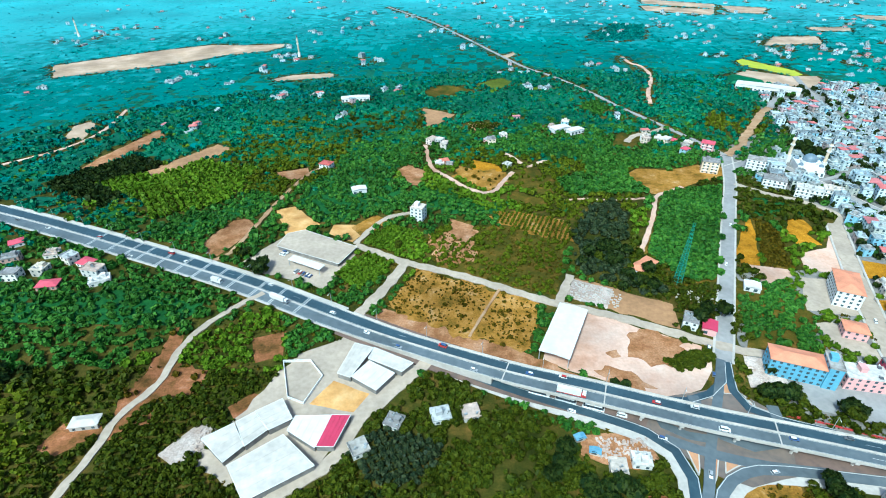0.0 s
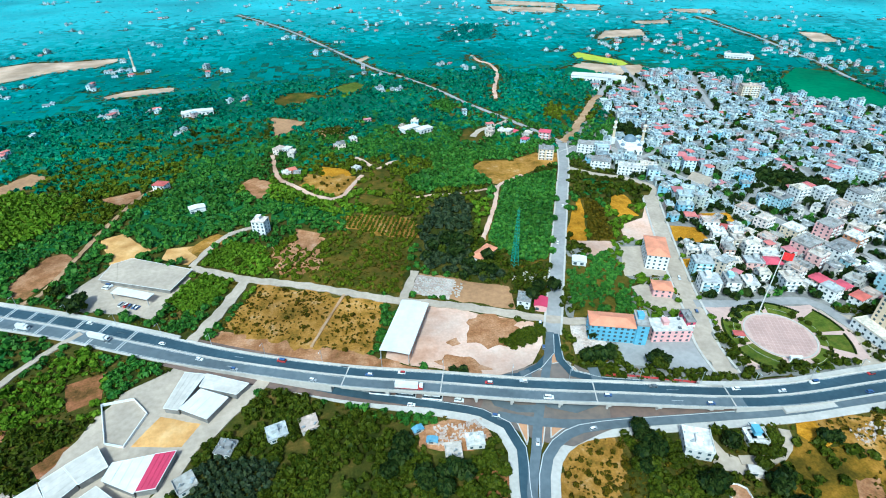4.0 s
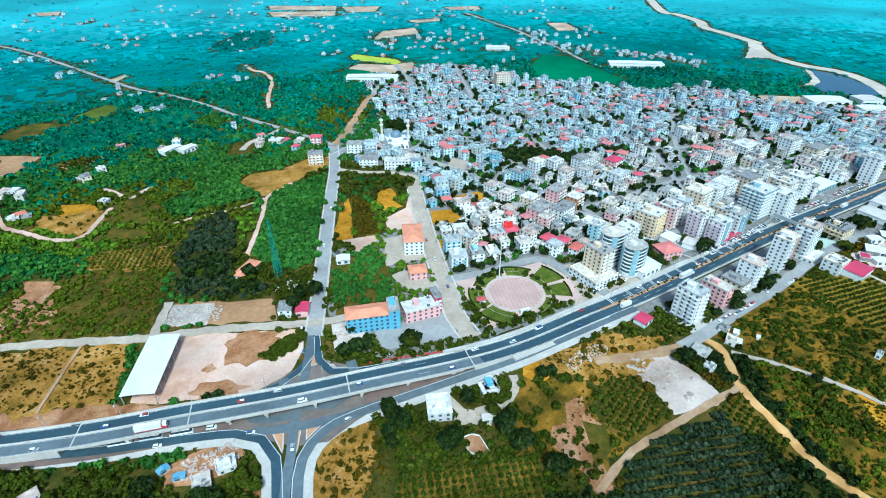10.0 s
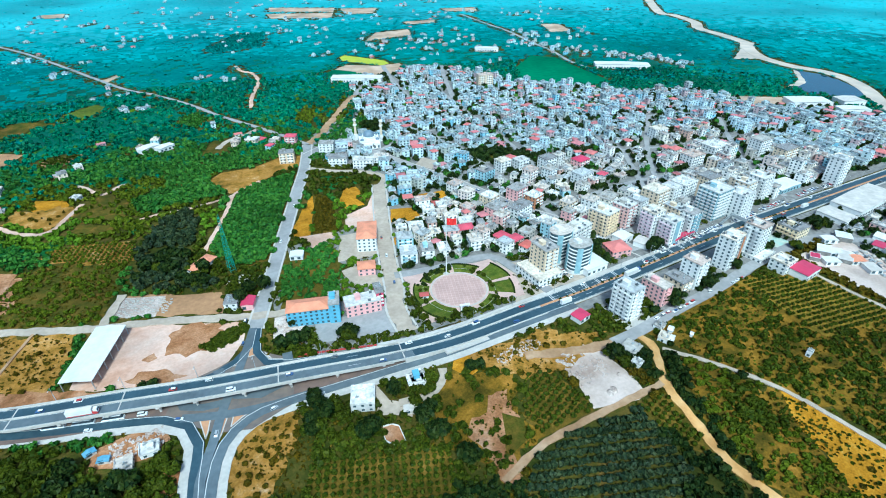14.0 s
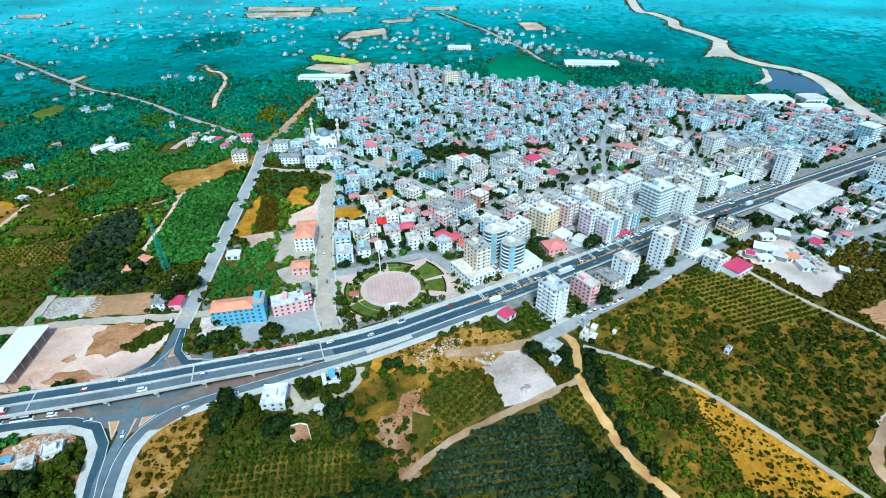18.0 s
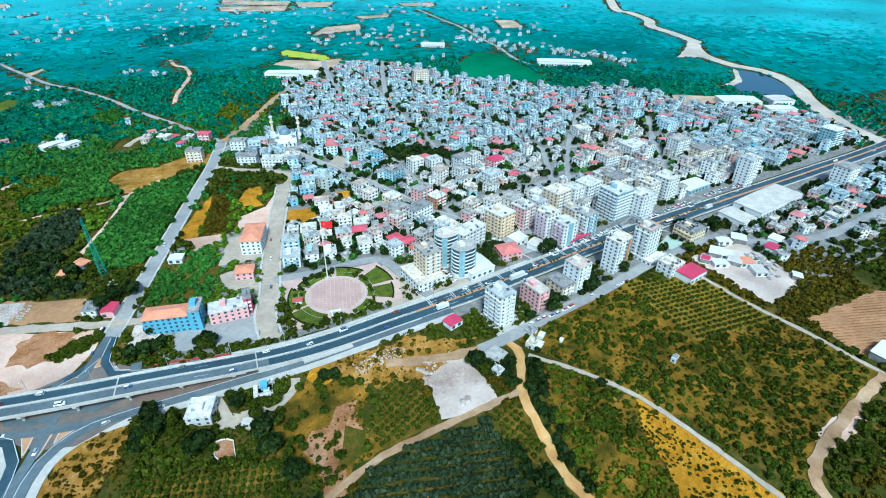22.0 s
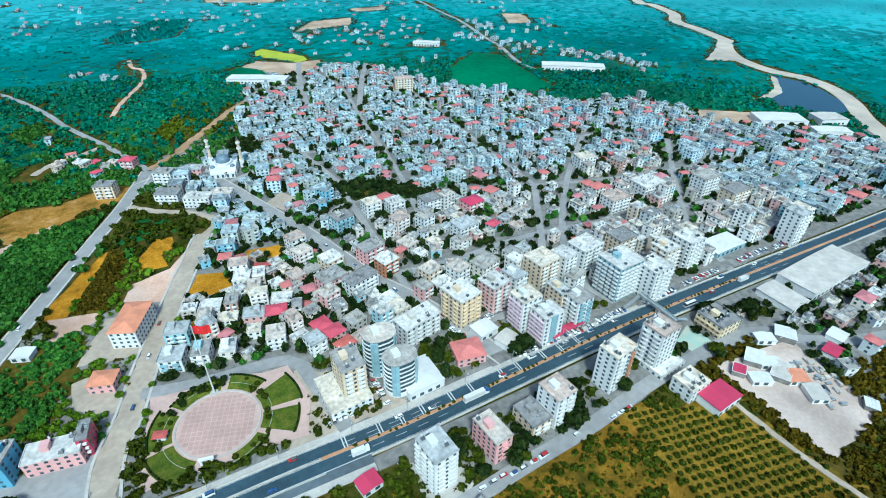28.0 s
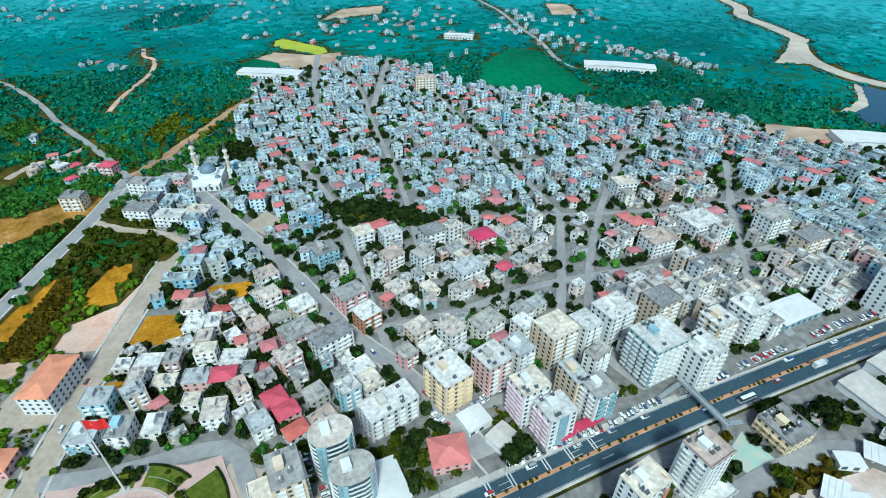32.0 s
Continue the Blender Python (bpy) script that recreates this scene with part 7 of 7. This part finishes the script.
def bushes(poly, gap, keep, rad, leaf, label, leaves=46):
    p = rows_in(poly, gap, gap, 17, gap * .4)
    w = np.sin(p[:, 0] * .11 + 2) * np.cos(p[:, 1] * .13) + .5 * np.sin(p[:, 0] * .31 - p[:, 1] * .27)
    p = p[rng.random(len(p)) < keep * np.clip(.75 + .6 * w, .1, 1.2)]
    n = len(p)
    return foliage("bushes", p, rng.uniform(.3, 1.25, n) * rad, rng.uniform(1.0, 1.8, n) * rad, leaves, LEAF[leaf], label)


bushes([(377, 93), (482, 103), (540, 77), (550, -40), (438, -58), (407, 19)], 3.4, .95, 1.55, "citrus", "olive green bushes on brown scrub land")
bushes([(403, 19), (409, 14), (414, -7), (418, -33), (420, -62), (416, -64), (373, -39), (383, -17), (392, 3)], 4.6, .12, 1.2, "scrub", "loose bushes in golden straw")
bushes([(391, 42), (399, 24), (395, 9), (384, 1), (358, 14), (369, 28)], 3.2, 1.1, 2.2, "citrus", "dense green clump of citrus trees")
bushes([(405, 16), (378, 76), (372, 60), (350, 20), (342, -20), (360, -80), (420, -90)], 3.4, .8, 1.7, "bright", "green bushes between tracks")
bushes([(254, 138), (323, 128), (352, 108), (305, 93), (277, 109)], 5.5, .55, 1.6, "scrub", "loose bushes on a dry bank")
bushes([(110, 113), (128, 134), (135, 145), (160, 147), (166, 130), (159, 110), (147, 92)], 4.0, .6, 1.3, "scrub", "loose bushes in golden scrub")
bushes([(-31, 317), (55, 279), (43, 230), (-12, 249), (-51, 271)], 4.0, .4, 1.2, "scrub", "a few bushes in dry grass")
bushes([(-14, 314), (-32, 357), (-7, 385), (92, 372), (79, 323), (67, 285)], 4.0, .85, 1.7, "bright", "loose bushes on a meadow")
bushes([(176, 230), (192, 300), (214, 304), (231, 306), (236, 266), (215, 232)], 3.2, 1.2, 2.0, "grove", "lush green overgrown slope")
bushes([(88, 346), (96, 370), (111, 412), (138, 424), (148, 398), (128, 345), (128, 305), (142, 296), (143, 282), (117, 296), (90, 312)], 4.2, 1.2, 3.1, "olive", "thick dark green wood beside a tiled house", 70)
u = rng.uniform((118, 214), (154, 240), (900, 2))
u = u[inside([(121, 225), (136, 231), (151, 236), (153, 228), (140, 219), (127, 217)], u[:, 0], u[:, 1])]
foliage("weeds", np.stack([u[:, 0], u[:, 1], np.zeros(len(u))], 1), rng.uniform(.4, 1.4, len(u)), rng.uniform(.6, 1.8, len(u)), 22, LEAF["citrus"], "green weeds on a bare lot", "weeds")
grove("young_rows", [(10, 607), (12, 631), (49, 631), (49, 618), (32, 605)], 6.0, 40, 1.6, "citrus", "young rows on tan soil", 18, 4.5)
grove("striped_rows", [(124, 486), (134, 542), (190, 518), (167, 483)], 7.0, 50, 2.0, "grove", "striped citrus rows on a light plot", 20, 3.4)
grove("striped_rows", [(162, 706), (189, 720), (198, 684), (174, 653)], 7.0, 50, 2.0, "grove", "striped citrus rows on a light plot", 18, 3.4)
grove("far_rows", [(263, 1153), (354, 1294), (416, 1280), (371, 1125), (274, 1112)], 12, 60, 2.2, "teal", "rows of trees on a light far plot, tinted for haze", 12, 8)
bushes([(44, 469), (69, 499), (95, 478), (86, 438), (53, 446)], 6.5, .6, 2.2, "bright", "light green trees on a meadow", 22)
bushes([(-8, 480), (0, 500), (50, 486), (44, 462), (30, 446), (6, 460)], 7.0, .4, 1.8, "scrub", "scattered bushes on dry ground", 22)
bushes([(-186, 180), (-190, 193), (-183, 206), (-185, 244), (-178, 247), (-170, 225), (-165, 214), (-145, 212), (-149, 194), (-172, 184), (-173, 170)], 5.0, .3, 1.7, "scrub", "a few bushes on rusty earth")
grove("bright_rows", [(-364, 451), (-284, 514), (-209, 493), (-216, 418), (-269, 386), (-298, 422)], 6.2, 38, 2.3, "lime", "light green citrus rows on the plain", 22, 5.2)
grove("bright_rows", [(96, 470), (122, 484), (166, 482), (178, 440), (101, 436)], 6.0, 60, 2.4, "grove", "green citrus rows on the plain", 22, 5.0)
grove("young_rows", [(299, 631), (330, 675), (333, 634), (311, 592)], 8.0, 66, 2.2, "bright", "young light rows beside the earth road", 18, 6.0)
grove("dark_rows", [(-410, 451), (-356, 521), (-300, 495), (-326, 406)], 5.5, 40, 2.6, "dark", "dark netted citrus rows", 22, 4.6)
grove("olive_rows", [(-55, 157), (-42, 173), (-8, 164), (-8, 156), (-21, 141), (-44, 141)], 3.8, 30, 1.8, "olive", "dense blue green trees in rows", 50, 4.2)
bushes([(-48, 185), (-14, 213), (12, 196), (62, 172), (98, 150), (92, 120), (60, 105), (-30, 120)], 3.6, 1.2, 2.4, "citrus", "dense green orchard trees below the highway", 70)
bushes([(232, 124), (280, 108), (272, 66), (230, 70), (218, 104)], 4.8, .55, 2.0, "citrus", "loose bushes on brown ground")

# patchwork of groves over the plain: each parcel has its own planting
SEEDS = rng.uniform((-1500, -180), (2100, 2300), (900, 2))
KIND = rng.integers(0, 7, len(SEEDS))
TURN = rng.uniform(-35, 60, len(SEEDS))


def nearest(x, y):
    out = np.zeros(len(x), int)
    for a in range(0, len(x), 20000):
        d = (x[a:a + 20000, None] - SEEDS[None, :, 0]) ** 2 + (y[a:a + 20000, None] - SEEDS[None, :, 1]) ** 2
        out[a:a + 20000] = d.argmin(1)
    return out


def scatter(gap, keep_zone):
    """Loose planting places on the free ground, with the parcel of each."""
    u, v = np.meshgrid(np.arange(-1650, 2700 if gap > 12 else 2150, gap), np.arange(-190, 3000 if gap > 12 else 2350, gap))
    x, y = u.ravel(), v.ravel()
    ok = keep_zone(x, y) & (x > -240 - .8 * (y - 120)) & (y > -120 + .52 * (x - 470) - 40)
    x, y = x[ok], y[ok]
    who = nearest(x, y)
    row = np.isin(KIND[who], (0, 1, 2))
    j = np.where(row, .12, .45)[:, None] * gap
    # rows: pull the places onto lines of the parcel's own direction
    t = np.radians(TURN[who])
    c, s = np.cos(t), np.sin(t)
    cross = -s * x + c * y
    pull = np.where(row, np.round(cross / (gap * 1.15)) * gap * 1.15 - cross, 0)
    x, y = x - s * pull, y + c * pull
    x, y = x + rng.normal(size=len(x)) * j[:, 0], y + rng.normal(size=len(x)) * j[:, 0]
    free = is_free(x, y) | (y > Y0 + 868 * CELL) | (x > X0 + 1298 * CELL)
    free &= rng.random(len(x)) < np.choose(KIND[who], (.97, .97, .95, .93, .88, .95, .84))
    return x[free], y[free], who[free]


NEAR_KINDS = ("bright", "citrus", "scrub", "citrus", "scrub", "dark", "citrus")
MIDDLE_KINDS = ("grove", "lime", "bright", "grove", "citrus", "grove", "lime")
WEST_KINDS = ("grove", "citrus", "bright", "citrus", "bright", "dark", "scrub")
PLAIN_LABELS = {"lime": "light green citrus groves in rows", "pale": "groves of the far plain, tinted pale blue green for haze", "plain": "deep green groves of the plain, tinted slightly for haze", "teal": "groves of the far plain, tinted blue green for haze", "remote": "groves near the horizon, tinted pale for haze", "citrus": "green citrus grove covering the plain",
                "grove": "deep green citrus groves in rows", "bright": "light green young citrus grove", "scrub": "olive green scrub and bushes", "dark": "dark green dense trees"}
dist = lambda x, y: np.minimum(np.hypot(x - 130, y + 20), np.hypot(x - 330, y + 10) + 40)


# distances at which leaf and canopy colours turn bluer and paler to paint haze
HAZE_BELTS = ((650, "plain"), (900, "teal"), (1170, "pale"), (1480, "remote"))


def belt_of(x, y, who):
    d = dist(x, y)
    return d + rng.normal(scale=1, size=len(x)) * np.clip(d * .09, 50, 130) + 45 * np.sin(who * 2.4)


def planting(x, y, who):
    """The kind of tree that grows at each place; far off, haze-tinted leaves in belts that run into one another."""
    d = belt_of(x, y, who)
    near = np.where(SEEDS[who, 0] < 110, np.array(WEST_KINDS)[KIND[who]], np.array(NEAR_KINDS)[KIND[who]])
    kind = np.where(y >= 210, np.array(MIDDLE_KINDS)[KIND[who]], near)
    for start, name in HAZE_BELTS:
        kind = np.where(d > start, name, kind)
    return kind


for tag, gap, zone, rad, leaves, leaf in (
        ("near", 3.9, lambda x, y: (dist(x, y) < 370) & (y < 215), 2.3, 42, .41),
        ("near", 4.6, lambda x, y: (dist(x, y) < 370) & (y >= 215), 2.5, 44, .4),
        ("middle", 5.4, lambda x, y: (dist(x, y) >= 370) & (dist(x, y) < 620), 2.9, 26, .46),
        ("plain", 6.6, lambda x, y: (dist(x, y) >= 620) & (dist(x, y) < 900), 3.4, 12, .5),
        ("far", 8.0, lambda x, y: (dist(x, y) >= 900) & (dist(x, y) < 1400), 3.8, 5, .52),
        ("remote", 14.0, lambda x, y: (dist(x, y) >= 1400) & (dist(x, y) < 2700), 5.0, 4, .5)):
    x, y, who = scatter(gap, zone)
    town = inside(TOWN, x, y) | inside(SOUTH, x, y)
    x, y, who = x[~town], y[~town], who[~town]
    kinds = planting(x, y, who)
    clump = np.sin(x * .043 + 1.3) * np.cos(y * .051) + .6 * np.sin(x * .017 - y * .023)
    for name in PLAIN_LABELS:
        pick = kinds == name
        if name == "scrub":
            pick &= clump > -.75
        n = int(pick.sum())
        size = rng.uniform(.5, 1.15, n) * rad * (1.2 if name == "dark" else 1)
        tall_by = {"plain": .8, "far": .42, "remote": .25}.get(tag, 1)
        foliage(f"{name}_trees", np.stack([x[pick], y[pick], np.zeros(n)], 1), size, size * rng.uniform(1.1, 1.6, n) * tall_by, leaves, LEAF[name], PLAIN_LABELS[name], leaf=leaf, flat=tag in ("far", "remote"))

# undergrowth between the near trees
u = rng.uniform((-420, -170), (640, 330), (56000, 2))
u = u[(dist(u[:, 0], u[:, 1]) < 400) & is_free(u[:, 0], u[:, 1]) & (u[:, 0] > -240 - .8 * (u[:, 1] - 120)) & (u[:, 1] > -160 + .52 * (u[:, 0] - 470))]
u = u[~(inside(TOWN, u[:, 0], u[:, 1]) | inside(SOUTH, u[:, 0], u[:, 1]))]
u = u[np.sin(u[:, 0] * .09 + 1) * np.cos(u[:, 1] * .08) + .5 * np.sin(u[:, 0] * .27 + u[:, 1] * .21) > -.5]
share = rng.random(len(u))
for name, a, b in (("citrus", 0, .4), ("scrub", .4, .75), ("bright", .75, 1)):
    q = u[(share >= a) & (share < b)]
    foliage("undergrowth", np.stack([q[:, 0], q[:, 1], np.zeros(len(q))], 1), rng.uniform(.5, 1.5, len(q)), rng.uniform(.5, 1.6, len(q)), 7, LEAF[name], "low green undergrowth between trees", "undergrowth", leaf=.5)

# the far groves close up into one canopy
STEP = 13.0
gx, gy = np.meshgrid(np.arange(-2000, 2700, STEP), np.arange(250, 3400, STEP))
wave = np.sin(gx * .21 + 1.7 * np.sin(gy * .17)) * np.cos(gy * .19 + 1.3 * np.sin(gx * .13)) + rng.normal(scale=.5, size=gx.shape)
far_edge = np.clip((dist(gx, gy) - 400) / 160, 0, 1)
open_land = is_free(gx, gy) | (gx < X0 + 20) | (gy > Y0 + 860 * CELL) | (gx > X0 + 1290 * CELL)
gz = np.where(open_land, (1.5 + .5 * wave) * far_edge, -.6)
for shift in (-1, 1):
    gz = np.minimum(gz, np.where(np.roll(open_land, shift, 0) & np.roll(open_land, shift, 1), 9, -.6))
gz = np.where(inside(TOWN, gx, gy) | (far_edge <= .02) | (gx < -260 - .85 * (gy - 100)), -.6, gz)
rows_n, cols_n = gx.shape
ids = np.arange(rows_n * cols_n).reshape(rows_n, cols_n)
quads = np.stack([ids[:-1, :-1], ids[:-1, 1:], ids[1:, 1:], ids[1:, :-1]], -1).reshape(-1, 4)
quads = quads[(gz.ravel()[quads] > -.3).any(1)]
me = bpy.data.meshes.new("grove_canopy")
me.from_pydata(np.stack([gx.ravel(), gy.ravel(), gz.ravel()], 1).tolist(), [], quads.tolist())
# each face takes its belt's material, so haze is painted on by distance
for mt in (NEARCANOPY, THINHAZECANOPY, MIDHAZECANOPY, PALEHAZECANOPY, HAZECANOPY):
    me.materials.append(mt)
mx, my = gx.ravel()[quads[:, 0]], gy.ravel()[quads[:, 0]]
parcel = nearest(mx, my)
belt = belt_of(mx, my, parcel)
me.polygons.foreach_set("material_index", sum((belt > start).astype(np.int32) for start, _ in HAZE_BELTS))
me.polygons.foreach_set("use_smooth", np.ones(len(quads), bool))
tagged(new("grove_canopy", me), "closed green canopy of groves on the far plain, tinted for haze with distance", "groves", kind="stuff")

# garden trees between the houses
x, y = rng.uniform(265, 1000, 17000), rng.uniform(40, 820, 17000)
ok = (inside(TOWN, x, y) | inside(SOUTH, x, y)) & is_free(x, y)
x, y = x[ok], y[ok]
x2, y2 = rng.uniform(262, 430, 900), rng.uniform(225, 420, 900)
ok = inside(TOWN, x2, y2) & is_free(x2, y2)
x, y = np.concatenate([x, x2[ok]]), np.concatenate([y, y2[ok]])
order = rng.permutation(len(x))
x, y = x[order], y[order]
half = len(x) * 45 // 100
for name, a, b in (("dark", 0, half), ("grove", half, half * 13 // 10), ("dark", half * 13 // 10, half * 2)):
    n = b - a
    foliage("garden_trees", np.stack([x[a:b], y[a:b], np.zeros(n)], 1), rng.uniform(1.1, 2.9, n), rng.uniform(2.5, 6.5, n), 24, LEAF[name], "dark green garden trees between houses")

for lot in ([(433, 394), (441, 420), (472, 405), (511, 361), (506, 353), (442, 383)], [(363, 570), (393, 570), (394, 518), (372, 520)]):
    u = rng.uniform((340, 340), (520, 580), (2600, 2))
    u = u[inside(lot, u[:, 0], u[:, 1])]
    foliage("lot_trees", np.stack([u[:, 0], u[:, 1], np.zeros(len(u))], 1), rng.uniform(1.5, 3.5, len(u)), rng.uniform(2.5, 6, len(u)), 30, LEAF["dark"], "dark green trees on an overgrown lot")

# single trees
TREES = []
for kind, rad, high in (("dark", 3.6, 8.0), ("citrus", 2.8, 5.5), ("dark", 2.2, 9.5)):
    t = thing("tree", 0, 0, 0, 0, "broad leafed tree with dark green crown", "tree", "single trees")
    s = Shape().round(0, 0, -.2, .28, high * .5, 7, .6)
    for k in range(3):
        a = k * 2.1
        s.quad((0, 0, high * .3), (.15, 0, high * .3), (math.cos(a) * rad * .6, math.sin(a) * rad * .6, high * .6), (math.cos(a) * rad * .55, math.sin(a) * rad * .55, high * .62))
    part("trunk", s, BARK, t)
    crown = foliage("crown", np.array([[0, 0, high * .22]]), np.array([rad]), np.array([high * .78]), 240, LEAF[kind], "", leaf=.25)
    for key in list(crown.keys()):
        del crown[key]
    crown.parent = t
    TREES.append(t)
placed = set()


def plant(k, x, y, size=1.0, yaw=0.0):
    m = pose(x, y, 0, 0, 0, yaw)
    t = TREES[k]
    if k not in placed:
        placed.add(k)
        t.matrix_basis = m
        return
    t = copy_thing(t, m)
    t.scale = (size, size, size)


rp = random.Random(8)
for cx, cy, n, spread, kind in ((178, 196, 12, 9, 0), (205, 186, 6, 6, 0), (212, 130, 3, 3, 0), (220, 104, 9, 5, 0), (187, 113, 8, 5, 0), (236, 127, 3, 3, 0), (171, 141, 7, 5, 0), (218, 94, 5, 4, 0), (226, 70, 4, 4, 0), (163, 128, 6, 5, 0), (180, 132, 6, 5, 1), (225, 118, 6, 8, 1), (-48, 345, 2, 3, 0),
                                (128, 300, 14, 16, 0), (105, 325, 10, 16, 0), (120, 340, 8, 14, 0), (165, 270, 8, 10, 0), (392, 118, 6, 4, 0), (395, 128, 3, 3, 1), (418, 108, 7, 5, 0), (455, 108, 6, 4, 0), (462, 120, 6, 6, 0), (497, 112, 5, 5, 0), (562, 105, 4, 3, 0),
                                (590, 128, 14, 9, 0), (612, 118, 12, 8, 0), (462, 162, 8, 5, 0), (415, 182, 9, 6, 0), (410, 165, 5, 4, 2), (88, 140, 10, 10, 1), (70, 140, 10, 10, 0), (50, 150, 10, 10, 0), (340, 90, 4, 4, 0), (262, 122, 4, 5, 0), (345, 82, 3, 4, 1), (-150, 312, 6, 6, 0), (-170, 330, 6, 5, 0)):
    for _ in range(n):
        plant(rp.choice((kind, kind, 1)), cx + rp.gauss(0, spread * .6), cy + rp.gauss(0, spread * .6), rp.uniform(.7, 1.35), rp.uniform(0, 360))

for k in range(46):
    a = rp.uniform(0, 6.28)
    r = rp.uniform(23.5, 30)
    if abs(math.sin(a * 2.5)) > .35:
        plant(1, PX + r * math.cos(a), PY + r * math.sin(a), rp.uniform(.35, .6), rp.uniform(0, 360))

for k in range(18):
    a, r = rp.uniform(1.3, 2.5), rp.uniform(23.5, 31)
    plant(0, PX + r * math.cos(a), PY + r * math.sin(a), rp.uniform(.28, .5), rp.uniform(0, 360))

# shrubs on the planted median
mx = np.arange(352, 640, 3.1)
my = np.interp(mx, [p.x for p in main_line], [p.y for p in main_line]) + rng.normal(scale=.3, size=len(mx))
keep = np.sin(mx * .9) > -.5
foliage("median_shrubs", np.stack([mx[keep], my[keep], np.full(keep.sum(), .3)], 1), rng.uniform(.4, .9, keep.sum()), np.full(keep.sum(), 1.2), 26, LEAF["citrus"], "dry green shrubs along the highway median")

# rubble blocks
for (x0, y0, sx, sy, n, mt) in ((322, 92, 26, 26, 120, RUBBLE), (-128, 165, 14, 14, 120, RUBBLE), (175, 215, 10, 12, 80, RUBBLE), (295, 122, 34, 10, 120, RUBBLE), (82, 164, 26, 12, 150, RUBBLE)):
    s = Shape()
    for _ in range(n):
        z = rp.uniform(.3, 1.1)
        s.box(x0 + rp.uniform(-.5, .5) * sx, y0 + rp.uniform(-.5, .5) * sy, -.1, rp.uniform(.5, 2.2), rp.uniform(.5, 1.8), z, rp.uniform(0, 3), rp.uniform(.5, .9))
    tagged(new("rubble", s.mesh("rubble", mt)), "loose pale rubble blocks on bare ground", "rubble", kind="stuff")
# gravestones
for gx0, gy0, nu, nv in ((76, 284, 13, 9), (150, 284, 9, 6)):
    s = Shape()
    for u in range(nu):
        for v in range(nv):
            if rp.random() < .7:
                c, q = math.cos(-.43), math.sin(-.43)
                x, y = gx0 + c * u * 2.6 - q * v * 2.3 + rp.uniform(-.7, .7), gy0 + q * u * 2.6 + c * v * 2.3 + rp.uniform(-.7, .7)
                s.box(x, y, .1, rp.uniform(1.1, 2), .8, .6, rp.uniform(-.9, .1)).box(x - .8, y + .4, .1, .2, .7, 1.2, -.43)
    tagged(new("gravestones", s.mesh("gravestones", KERB)), "rows of small white gravestones", "gravestones", kind="stuff")
